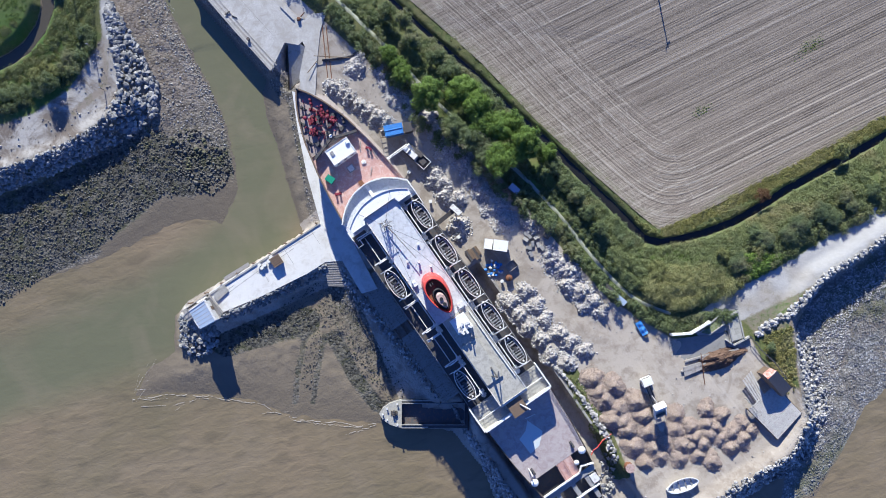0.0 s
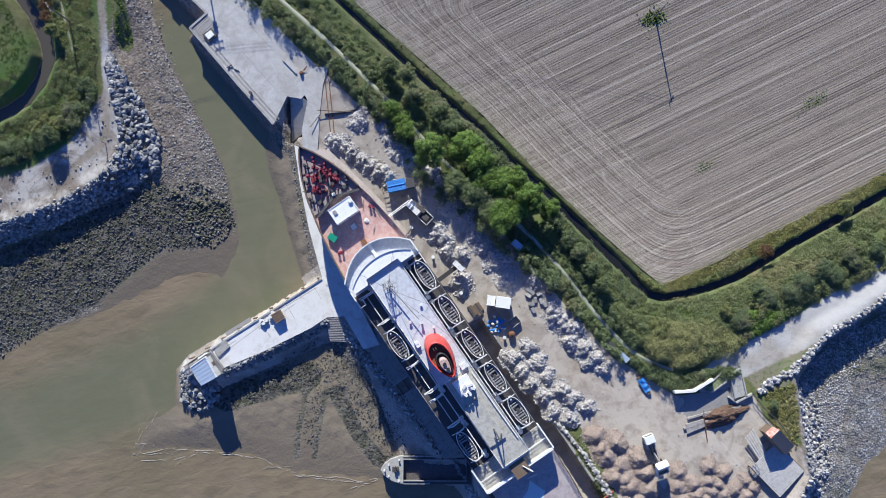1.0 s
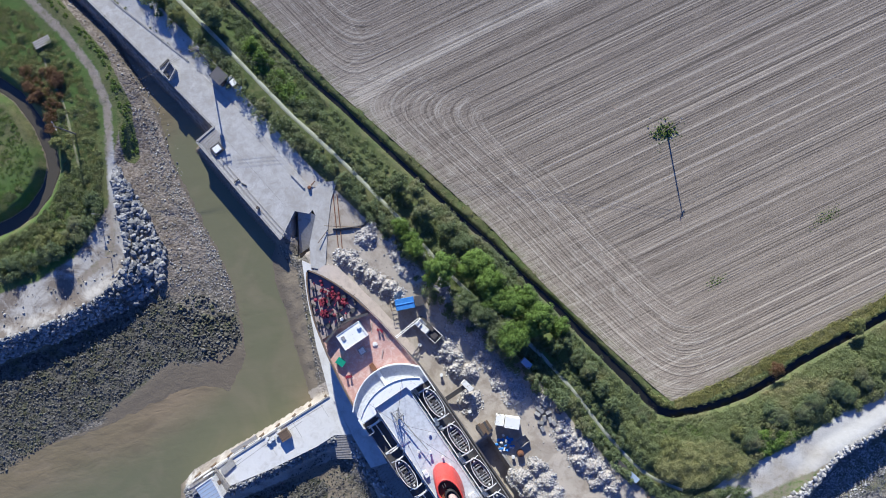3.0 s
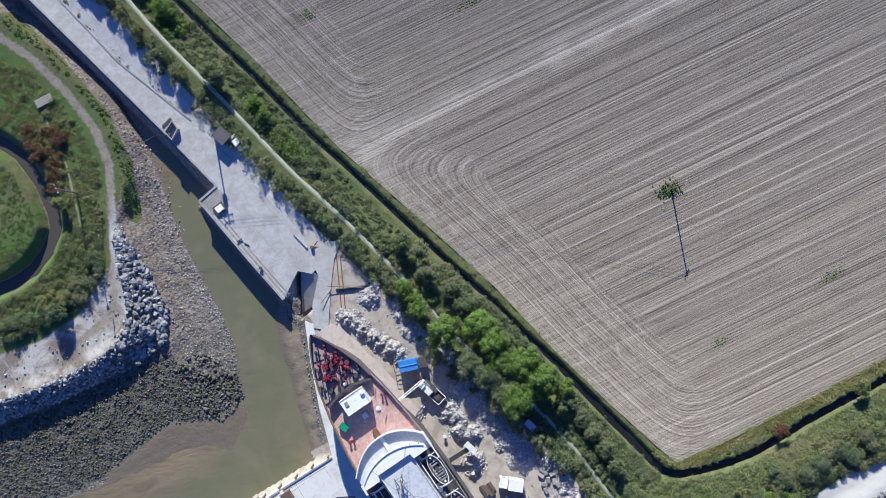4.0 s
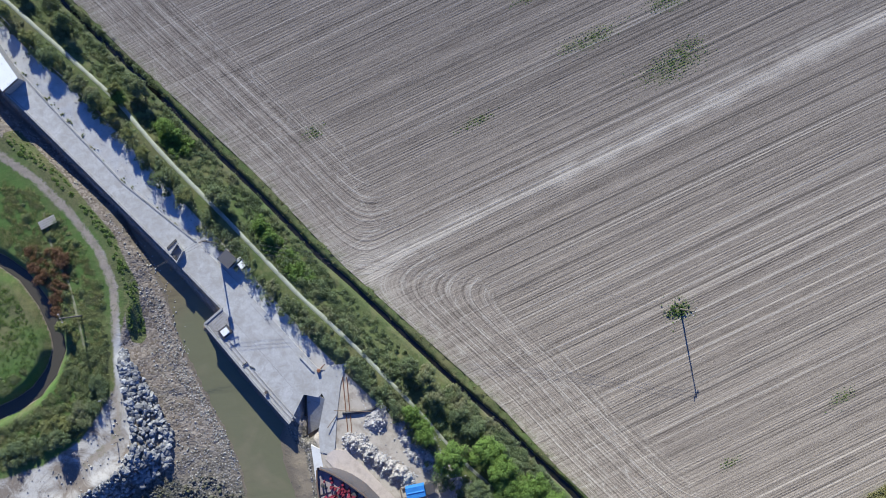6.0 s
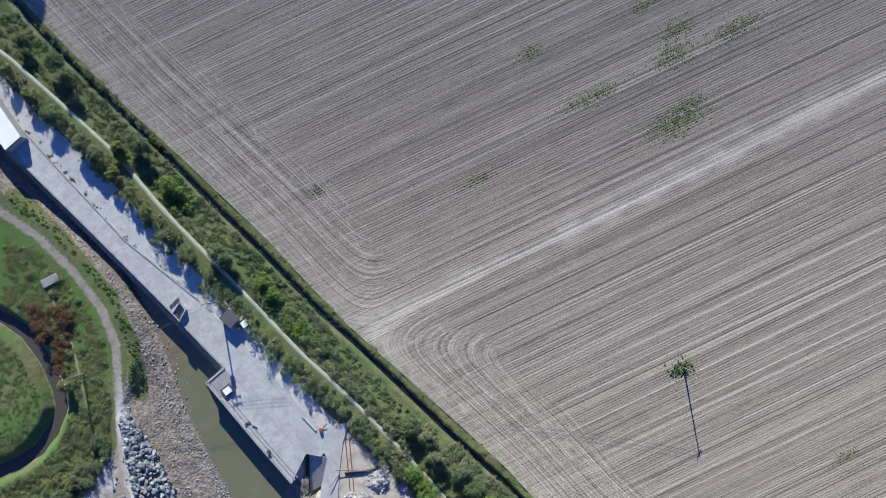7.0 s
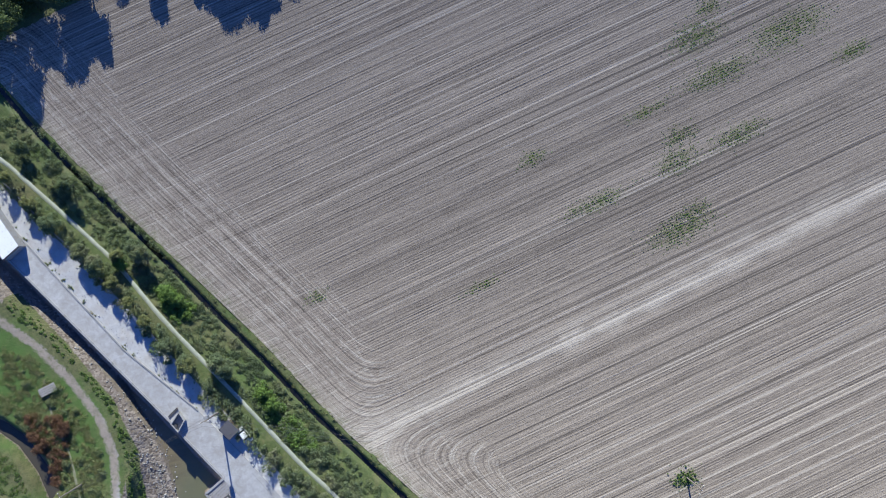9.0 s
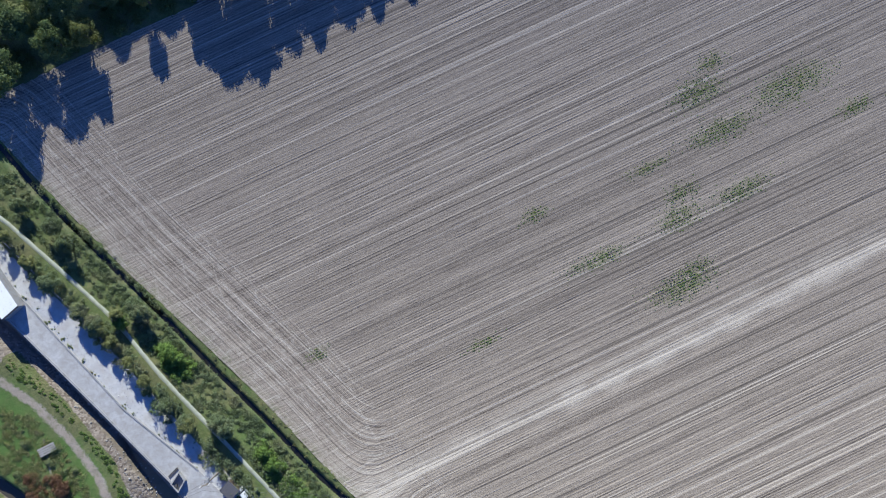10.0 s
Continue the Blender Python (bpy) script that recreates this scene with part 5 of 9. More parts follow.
    # stern: sunken well, red gangway, domes and rails
    part("stern_deck", made(slab, deck_outline(100.2, 113.8, 0.2), 10.4, 10.7), DARK_STEEL, ship)
    part("gangway_plate", made(slab, [(100.2, -0.2), (100.2, 3.6), (104.8, 3.2), (104.8, -0.6)], 12.6, 12.95), RED_DECK, ship, "worn red gangway plate")
    for y in (0.0, 1.6, 3.3):
        part("gangway_rail", made(make_rail, [(100.4, y), (104.6, y - 0.2)], 12.95, 1.4, 1.0, 0.03, 2), BROWN_WOOD, ship)
    for y in (-6.2, 6.3):
        dome = part("dome", made(ball, (100.4, y, 14.1), (0.85, 0.85, 0.85), 2), WHITE_PAINT, ship, "white domed ventilator")
        part("dome_stem", made(tube, (100.4, y, 10.7), (100.4, y, 13.5), 0.3), OLD_WHITE, ship)
    part("dome", made(ball, (102.2, 3.8, 13.3), (0.6, 0.6, 0.6), 2), WHITE_PAINT, ship)
    part("stern_bridge", made(slab, [(104.6, -6.4), (104.6, 6.6), (105.9, 6.4), (105.9, -6.2)], 12.4, 12.7), GREY_STEEL, ship)
    part("stern_rail", made(fence, [(104.4, -6.4), (104.4, 3.0), (103.4, 4.2), (104.4, 6.8)], 0.22, 12.7, 13.6), WHITE_PAINT, ship, "white stern rail")
    part("stern_rail", made(fence, [(109.0, -5.0), (109.0, 5.4)], 0.22, 12.0, 13.0), WHITE_PAINT, ship)
    for y in (-3.6, 0.4, 3.8):
        part("stern_beam", made(box, 105.9, 111.6, y - 0.5, y + 0.5, 11.4, 12.5), GREY_STEEL, ship)
    part("stern_box", made(box, 106.4, 108.4, 4.4, 6.0, 10.7, 12.8), OLD_WHITE, ship)
    # davits: a pair of bent arms at each boat, with the winch line along the casing
    def make_davit(bm):
        pts = [(0, -1.9, 0), (0, -1.75, 1.8), (0, -1.2, 2.9), (0, -0.2, 3.35), (0, 0.5, 3.3)]
        for a, b in zip(pts[:-1], pts[1:]):
            beam(bm, a, b, 0.24, 0.24)
        box(bm, -0.35, 0.35, -2.5, -1.5, 0, 0.5)
        tube(bm, (0, 0.5, 3.3), (0, 0.5, 2.2), 0.06)
        beam(bm, (0.9, -1.9, 0.2), (0.05, -1.3, 2.8), 0.12)
        beam(bm, (-0.6, -1.75, 1.9), (0.6, -1.75, 1.9), 0.14)
        beam(bm, (0.1, 0.5, 3.3), (0.15, 1.5, 2.6), 0.14)
    arm_p = arm_s = None
    for x in (38.5, 47.6, 56.3, 64.9, 73.6):
        for dx in (-3.5, 3.5):
            if arm_s is None:
                arm_s = part("davit", made(make_davit), OLD_WHITE, ship, "white bent boat davit")
                at(arm_s, x + dx, 6.7, 15.3)
                arm_p = twin(arm_s, x + dx, -6.2, 15.3, 180)
            else:
                twin(arm_s, x + dx, 6.7, 15.3)
                twin(arm_s, x + dx, -6.2, 15.3, 180)
        part("boat_rail", made(beam, (x - 3.4, 4.7, 18.2), (x + 3.4, 4.7, 18.2), 0.2), OLD_WHITE, ship)
        part("boat_rail", made(beam, (x - 3.4, -4.3, 18.2), (x + 3.4, -4.3, 18.2), 0.2), OLD_WHITE, ship)
        if x in (38.5, 56.3, 64.9):
            part("empty_cradle", many((beam, (x - 3.0, -6.2, 16.4), (x + 3.0, -6.2, 16.4), 0.16), (beam, (x - 3.2, -7.7, 17.6), (x - 3.2, -4.4, 17.6), 0.26), (beam, (x + 3.2, -7.7, 17.6), (x + 3.2, -4.4, 17.6), 0.26)), OLD_WHITE, ship, "empty white boat cradle")
        for y, p in ((8.4, 1), (-8.4, -1)):
            part("deck_rail", made(make_rail, [(x - 4.3, y), (x + 4.3, y)], 15.3, 2.1), GREY_STEEL, ship)
        for y in (4.6, -4.3):
            at(part("boat_winch", many((box, -0.5, 0.5, -0.35, 0.35, 0, 0.9), (tube, (0, -0.6, 0.6), (0, 0.6, 0.6), 0.25)), OLD_WHITE, ship), x + 4.4, y, 15.3)
    return ship


def make_boat_shell(bm, length, width, depth, n=14, wall=0.12):
    """An open double-ended hull with thickness."""
    def ring(k, inner):
        t = k / n * 2 - 1
        w = width / 2 * (1 - abs(t) ** 2.6) ** 0.75 + 0.03
        w = max(w - (wall if inner else 0), 0.02)
        up = depth * (1 + 0.22 * t * t)
        low = 0.25 if inner else 0.0
        x = t * (length / 2 - (wall if inner else 0))
        return [bm.verts.new((x, y, z)) for y, z in ((-w, up), (-w * 0.86, depth * 0.45 + low), (-w * 0.35, low + depth * 0.1 * t * t), (w * 0.35, low + depth * 0.1 * t * t), (w * 0.86, depth * 0.45 + low), (w, up))]
    for inner in (False, True):
        rings = [ring(k, inner) for k in range(n + 1)]
        for a, b in zip(rings[:-1], rings[1:]):
            for i in range(5):
                bm.faces.new((a[i], b[i], b[i + 1], a[i + 1]))
        if not inner:
            outer = rings
        else:
            for a, b, c, d in zip(outer[:-1], outer[1:], rings[:-1], rings[1:]):
                bm.faces.new((a[0], b[0], d[0], c[0]))
                bm.faces.new((a[5], b[5], d[5], c[5]))
            for e in (0, n):
                bm.faces.new((outer[e][0], outer[e][5], rings[e][5], rings[e][0]))
    bmesh.ops.recalc_face_normals(bm, faces=bm.faces)


def boat_edge(length, width, depth, n=14):
    out = []
    for k in list(range(n + 1)):
        t = k / n * 2 - 1
        out.append((t * length / 2, width / 2 * (1 - abs(t) ** 2.6) ** 0.75 + 0.03, depth * (1 + 0.22 * t * t)))
    return out


def lifeboat():
    boat = thing("lifeboat", Matrix(), "open lifeboat with white gunwale and dark inside, hung in davits", "lifeboat", "lifeboats of the ferry")
    part("hull", made(make_boat_shell, 7.4, 2.7, 1.15), DARK_STEEL, boat, "stripped dark hull")
    e = boat_edge(7.4, 2.7, 1.15)
    bm = bmesh.new()
    for side in (-1, 1):
        for a, b in zip(e[:-1], e[1:]):
            beam(bm, (a[0], side * a[1], a[2] + 0.03), (b[0], side * b[1], b[2] + 0.03), 0.14, 0.12)
    part("gunwale", bm, OLD_WHITE, boat, "white gunwale")
    for x in (-2.4, -1.2, 0.0, 1.2, 2.4):
        w = 1.25 if abs(x) < 2 else 0.9
        part("thwart", made(box, x - 0.16, x + 0.16, -w, w, 0.78, 0.85), GREY_STEEL, boat)
    for side in (-1, 1):
        part("side_bench", made(box, -2.7, 2.7, side * 0.85 - 0.14, side * 0.85 + 0.14, 0.68, 0.75), GREY_STEEL, boat)
    for x in (-1.8, 0.6, 1.8):
        w = 1.2 if abs(x) < 2 else 0.75
        part("rib", made(beam, (x, -w, 0.95), (x, w, 0.95), 0.07), OLD_WHITE, boat)
    part("engine_box", made(box, -0.5, 0.7, -0.35, 0.35, 0.3, 0.95), DARK_STEEL, boat)
    for x in (-2.9, 2.9):
        part("lifting_hook", many((tube, (x, 0, 0.4), (x, 0, 1.5), 0.1), (box, x - 0.2, x + 0.2, -0.2, 0.2, 1.1, 1.3)), OLD_WHITE, boat)
    return boat


ferry = build_ship()
boat = lifeboat()
boat.matrix_world = HULL_AT @ pose(38.5, 6.9, 17.2)
for x, y in ((47.6, 6.9), (56.3, 6.9), (64.9, 6.9), (73.6, 6.9), (47.6, -6.3), (73.6, -6.3)):
    copy_thing(boat, HULL_AT @ pose(x, y, 17.2))

bm = bmesh.new()
box(bm, -0.9, 0.9, -0.65, 0.65, 0, 1.0)
rounded(bm, 0.1)
crate = thing("deck_crate", HULL_AT @ pose(20.4, -5.2, 14.27, 0, 0, 20), "green painted crate on the red ship deck", "crate")
part("body", bm, GREEN_PAINT, crate)
part("lid", made(box, -0.95, 0.95, -0.7, 0.7, 1.0, 1.08), GREEN_PAINT, crate)



# ---- quays, pier, walkways ----
QUAY_EDGE = [(-115.9, 130.0), (-101.9, 117.0), (-85.1, 100.9), (-68.4, 84.7), (-66.8, 82.9), (-56.3, 72.4), (-60.2, 68.9), (-48.7, 55.6), (-40.4, 46.4)]
QUAY = QUAY_EDGE + [(-37.3, 53.0), (-34.0, 52.4), (-30.0, 56.7), (-34.7, 59.5), (-51.9, 77.6), (-62.5, 87.7), (-79.6, 101.1), (-96.8, 118.9), (-111.4, 134.5)]
quay = tagged(part("quay", made(slab, QUAY, -3.2, 3.35), CONCRETE), "pale concrete quay with worn edges and stains", "quay", kind="structure")
for a, b in zip(QUAY_EDGE[5:-1], QUAY_EDGE[6:]):
    part("kerb", made(beam, (*a, 3.5), (*b, 3.5), 0.5, 0.35), GREY_CONCRETE, quay)
for a, b in zip(QUAY_EDGE[:5], QUAY_EDGE[1:6]):
    part("kerb", made(beam, (*a, 3.42), (*b, 3.42), 0.45, 0.2), GREY_CONCRETE, quay)
# low broken kerb behind the slab
QUAY_BACK = [(-62.5, 87.7), (-79.6, 101.1), (-96.8, 118.9), (-111.4, 134.5)]
for a, b in zip(QUAY_BACK[:-1], QUAY_BACK[1:]):
    part("kerb", made(beam, (*a, 3.4), (*b, 3.4), 0.3, 0.22), GREY_CONCRETE, quay)
# timber edge strips beside the kerb
for off, w in ((0.95, 0.28), (1.75, 0.22)):
    for a, b in zip(QUAY_EDGE[6:-1], QUAY_EDGE[7:]):
        d = (Vector(b) - Vector(a)).normalized()
        s = Vector((-d.y, d.x)) * off
        part("edge_strip", made(beam, (a[0] + s.x, a[1] + s.y, 3.4), (b[0] + s.x, b[1] + s.y, 3.4), w, 0.12), OLD_WOOD, quay)
# fenders down the quay face and slab joints
for k in range(11):
    a, b = Vector(QUAY_EDGE[6]), Vector(QUAY_EDGE[8])
    p = a.lerp(b, (k + 0.5) / 11)
    part("fender", made(box, p.x - 0.25, p.x + 0.05, p.y - 0.2, p.y + 0.15, -1.2, 3.3), BROWN_WOOD, quay)

for a, b in zip([(-54.8, 71.0), (-49.9, 73.7)], [(-39.9, 54.5), (-39.4, 62.5)]):
    part("slab_joint", made(beam, (*a, 3.352), (*b, 3.352), 0.12, 0.02), GREY_CONCRETE, quay)
# grey landing at the outer corner, with timber deck strips
part("landing", made(slab, [(-59.6, 68.9), (-56.1, 72.0), (-53.4, 69.5), (-57.0, 65.8)], 3.3, 3.42), GREY_CONCRETE, quay, "grey timber-topped landing")
for k in range(6):
    a, b = Vector((-59.5, 68.9)), Vector((-56.3, 71.9))
    c, d = Vector((-57.0, 65.8)), Vector((-53.7, 69.3))
    t = (k + 0.5) / 6
    part("deck_strip", made(beam, (*a.lerp(c, t), 3.44), (*b.lerp(d, t), 3.44), 0.32, 0.06), OLD_WOOD, quay)
ramp = bmesh.new()
P0, P1, P2, P3 = (-36.7, 54.7), (-32.5, 52.0), (-33.8, 45.1), (-36.9, 43.0)
vs = [ramp.verts.new(c) for c in ((*P0, 3.3), (*P1, 3.3), (*P2, 0.4), (*P3, -1.2), (*P0, -3), (*P1, -3), (*P2, -3), (*P3, -3))]
for f in ((3, 2, 1, 0), (0, 1, 5, 4), (1, 2, 6, 5), (2, 3, 7, 6), (3, 0, 4, 7)):
    ramp.faces.new([vs[i] for i in f])
bmesh.ops.recalc_face_normals(ramp, faces=ramp.faces)
tagged(part("slipway", ramp, GREY_CONCRETE), "grey concrete slipway into the creek", "slipway", kind="structure")
tagged(part("road", made(slab, [P2, P1] + [(-34.5, 55.8), (-31.9, 59.5), (-27.5, 60.3), (-28.9, 55.8), (-29.6, 49.1), (-30.0, 40.7), (-31.7, 39.6), (-33.4, 39.9)], -3.0, 3.38), CONCRETE), "pale concrete roadway from quay to ship", "road", kind="structure")
tagged(part("quay_strip", made(slab, [(-35.5, 41.5), (-34.1, 32.3), (-31.9, 21.7), (-28.7, 10.3), (-19.0, -6.1), (-15.3, -5.0), (-21.0, 5.8), (-27.7, 19.0), (-31.3, 29.7), (-33.5, 40.7)], -2.5, 3.36), WHITE_CONCRETE), "narrow pale concrete strip beside the ship", "quay", kind="structure")

tagged(part("apron", made(slab, [(-31.5, 40.6), (-27.4, 40.4), (-22.4, 35.7), (-17.4, 31.0), (-12.6, 25.8), (-8.6, 20.6), (-12.4, 17.6), (-20.0, 26.0), (-32.0, 38.2)], -2.0, 3.37), TAN_CONCRETE), "tan concrete apron along the ship's yard side", "apron", kind="structure")
# timber facing below the strip on the creek side
facing = thing("timber_facing", Matrix(), "low weathered timber facing along the creek bank", "facing")
FACING = [(-36.3, 39.5), (-35.3, 32.0), (-33.2, 22.0), (-31.2, 14.0)]
for a, b in zip(FACING[:-1], FACING[1:]):
    a, b = Vector(a), Vector(b)
    for k in range(int((b - a).length / 0.9)):
        p = a.lerp(b, (k + 0.5) * 0.9 / (b - a).length)
        part("pile", made(tube, (p.x, p.y, -2.2), (p.x, p.y, 1.7 + 0.25 * math.sin(k * 2.3)), 0.17, None, 7), OLD_WOOD, facing)
    part("waling", made(beam, (a.x + 0.25, a.y, 1.2), (b.x + 0.25, b.y, 1.2), 0.22, 0.3), BROWN_WOOD, facing)
# the pier with its hut
pier = tagged(part("pier", made(slab, [(-28.4, 10.7), (-44.1, 0.8), (-50.7, -3.2), (-60.1, -9.5), (-56.9, -14.2), (-51.7, -10.6), (-42.1, -6.6), (-31.5, -1.3), (-27.5, 1.3), (-23.5, 1.6)], -2.8, 3.5), WHITE_CONCRETE), "white concrete pier with cracked slabs", "pier", kind="structure")
for a, b in (((-28.8, 10.3), (-59.6, -9.6)),):
    part("kerb", made(beam, (*a, 3.6), (*b, 3.6), 0.35, 0.3), GREY_CONCRETE, pier)
for a, b in zip([(-30.1, 8.2), (-34.9, 4.5), (-41.4, 0.5), (-48.7, -4.1)], [(-40.1, 2.1), (-43.4, -1.5), (-50.6, -6.3), (-50.9, -5.6)]):
    part("crack", made(beam, (*a, 3.5), (*b, 3.5), 0.1, 0.03), GREY_CONCRETE, pier)
for a, b in zip([(-31.2, 9.1), (-37.5, 4.9), (-43.4, 1.0)], [(-28.8, 5.5), (-34.9, 0.8), (-40.6, -3.4)]):
    part("slab_joint", made(beam, (*a, 3.5), (*b, 3.5), 0.08, 0.03), GREY_CONCRETE, pier)
part("fender_rail", made(beam, (*(-45.4, 0.8), 3.2), (*(-51.0, -2.7), 3.2), 0.9, 0.7), OLD_WOOD, pier)
for k in range(9):
    a, b = Vector((-29.6, 10.0)), Vector((-59.1, -8.7))
    p = a.lerp(b, k / 8)
    part("pile", made(tube, (p.x - 0.1, p.y + 0.35, -3.5), (p.x - 0.1, p.y + 0.35, 3.9), 0.22), BROWN_WOOD, pier)
HUT = [(-57.9, -9.9), (-54.4, -7.4), (-51.8, -12.0), (-55.3, -14.0)]
hut = thing("pier_hut", Matrix(), "small hut with blue-grey flat roof at the pier end", "hut")
hc = Vector((sum(p[0] for p in HUT) / 4, sum(p[1] for p in HUT) / 4))
shrunk = [(hc.x + (x - hc.x) * 0.93, hc.y + (y - hc.y) * 0.93) for x, y in HUT]
part("wall", made(slab, shrunk, 3.5, 7.2), OLD_WHITE, hut)
part("roof", made(slab, HUT, 7.2, 7.55), ROOF_BLUE, hut, "blue-grey sheet roof")
for k in range(1, 6):
    a, b = Vector(HUT[0]).lerp(Vector(HUT[3]), k / 6), Vector(HUT[1]).lerp(Vector(HUT[2]), k / 6)
    part("roof_seam", made(beam, (*a, 7.57), (*b, 7.57), 0.08, 0.06), GREY_STEEL, hut)
part("parapet", made(fence, [HUT[1], HUT[2]], 0.35, 7.3, 7.8), OLD_WHITE, hut)
part("parapet", made(fence, [HUT[0], HUT[1]], 0.25, 7.3, 7.7), OLD_WHITE, hut)
door_a, door_b = Vector(shrunk[1]).lerp(Vector(shrunk[2]), 0.3), Vector(shrunk[1]).lerp(Vector(shrunk[2]), 0.5)
part("door", made(fence, [door_a, door_b], 0.12, 3.5, 5.55), BROWN_WOOD, hut)
stage = thing("hut_stage", Matrix(), "timber landing stage with rails round the pier hut", "landing stage")
part("platform", made(slab, [(-60.6, -10.2), (-54.6, -6.0), (-51.2, -10.4), (-52.1, -12.0), (-54.3, -9.1), (-59.5, -12.5)], 3.2, 3.75), OLD_WOOD, stage)
part("rail", made(make_rail, [(-60.6, -10.2), (-54.6, -6.0), (-51.2, -10.4)], 3.75, 1.2, 1.1, 0.05, 2), OLD_WOOD, stage)
part("sign_board", made(box, -1.2, 1.2, -0.15, 0.15, 0, 1.2, pose(*(-56.0, -7.5), 3.75, 0, 0, 33)), WHITE_PAINT, stage, "white blank board")
pen = thing("pier_shelter", Matrix(), "low timber shelter on the pier deck", "shelter")
part("platform", made(slab, [(-53.5, -6.5), (-51.0, -3.9), (-50.0, -5.5), (-52.5, -7.9)], 3.5, 3.9), GREY_CONCRETE, pen)
bin_ = thing("timber_crate", pose(*(-38.7, 1.5), 3.5, 0, 0, 33), "brown slatted timber crate on the pier", "crate")
for k in range(5):
    part("slat", made(box, -1.2, 1.2, -1.15 + k * 0.5, -0.8 + k * 0.5, 1.35, 1.45), BROWN_WOOD, bin_)
part("body", made(box, -1.1, 1.1, -1.05, 1.2, 0, 1.35), BROWN_WOOD, bin_)
for k, (x, y) in enumerate([(-40.5, 1.6), (-41.5, 0.7), (-42.2, 0.0), (-40.0, 2.4), (-42.7, 0.5)]):
    drum = thing("mooring_drum", pose(x, y, 3.5, 0, 0, 30 * k), "grey mooring drum on the pier", "drum", "mooring gear on the pier")
    part("barrel", many((tube, (0, 0, 0), (0, 0, 0.7), 0.4, None, 12)), GREY_STEEL, drum)
    part("cap", many((tube, (0, 0, 0.7), (0, 0, 0.8), 0.5, None, 12)), OLD_WHITE, drum)

# board ramp down to the mud and the boardwalk beside the hull
board_ramp = thing("board_ramp", Matrix(), "grey weathered board ramp down to the mud", "ramp")
a, b, c, d = (Vector(p) for p in [(-27.9, 1.7), (-23.6, 1.6), (-22.8, -4.5), (-27.0, -4.4)])
for k in range(15):
    t = (k + 0.5) / 15
    z = 3.45 - 1.5 * t
    part("board", made(beam, (*a.lerp(d, t), z), (*b.lerp(c, t), z), 0.34 + 0.04 * math.sin(k * 2.1), 0.09), OLD_WOOD, board_ramp)
walkway = thing("boardwalk", SHIP_AT, "weathered plank boardwalk along the hull", "boardwalk")
rnd = random.Random(5)
x = 42.0
while x < 76.0:
    w = rnd.uniform(0.55, 0.8)
    if not 55.5 < x < 58.4:
        y0, y1 = -14.4 + rnd.uniform(-0.25, 0.25) + (0.9 if x > 58 else 0), -9.4 + rnd.uniform(-0.3, 0.2)
        part("plank", made(box, x, x + w - 0.09, y0, y1, 2.75 + rnd.uniform(-0.03, 0.03), 2.9 + rnd.uniform(-0.03, 0.05)), OLD_WOOD, walkway)
    x += w
for y in (-13.4, -11.6, -9.8):
    part("bearer", made(box, 42, 76, y - 0.15, y + 0.15, 2.2, 2.74), BROWN_WOOD, walkway)
for x in np.arange(43, 77, 3.0):
    part("post", made(tube, (x, -14.3, -1), (x, -14.3, 3.2), 0.16), BROWN_WOOD, walkway)

# the moored barge
BARGE_AT = Matrix.Translation((*(-15.1, -34.4), 0))
barge = thing("barge", BARGE_AT, "empty dark-holed steel barge with rounded grey bow", "barge")
outline = [(0, 0), (0.8, 1.3), (2.4, 2.5), (4.6, 3.25), (21, 3.35), (21, -3.35), (4.6, -3.25), (2.4, -2.5), (0.8, -1.3)]
hold = [(5.4, 2.5), (20.2, 2.5), (20.2, -2.5), (5.4, -2.5)]
bm = bmesh.new()
slab(bm, outline, -2.0, 0.2)
part("hull", bm, HULL_BLACK, barge)
bm = bmesh.new()
slab(bm, [(0.1, 0), (0.85, 1.25), (2.4, 2.4), (4.6, 3.15), (5.4, 3.2), (5.4, -3.2), (4.6, -3.15), (2.4, -2.4), (0.85, -1.25)], 0.2, 1.55)
part("fore_deck", bm, GREY_DECK, barge, "weathered grey fore deck")
for y in (-2.9, 2.9):
    part("side_deck", made(box, 5.4, 21, y - 0.42, y + 0.42, 0.2, 1.5), DARK_STEEL, barge)
part("coaming", made(fence, hold, 0.18, 1.4, 1.9, True), GREY_STEEL, barge)
part("after_deck", made(box, 20.2, 21, -2.5, 2.5, 0.2, 1.5), DARK_STEEL, barge)
part("side_cap", made(box, 0.0, 8.6, -0.18, 0.18, 1.5, 1.62, pose(5.4, 3.15, 0)), GREY_DECK, barge)
part("side_cap", made(box, 0.0, 6.2, -0.18, 0.18, 1.5, 1.62, pose(5.4, -3.15, 0)), GREY_DECK, barge)
part("winch", made(make_windlass), DARK_STEEL, barge)
barge.children[-1].matrix_basis = pose(3.6, 0.2, 1.55) @ Matrix.Diagonal((0.6, 0.6, 0.7, 1))
for x, y in ((2.0, 1.3), (2.0, -1.3), (4.4, 2.4), (4.4, -2.4), (1.0, 0)):
    at(part("bollard", many((tube, (0, 0, 0), (0, 0, 0.6), 0.16), (tube, (0, 0, 0.6), (0, 0, 0.68), 0.24)), OLD_WHITE, barge), x, y, 1.55)

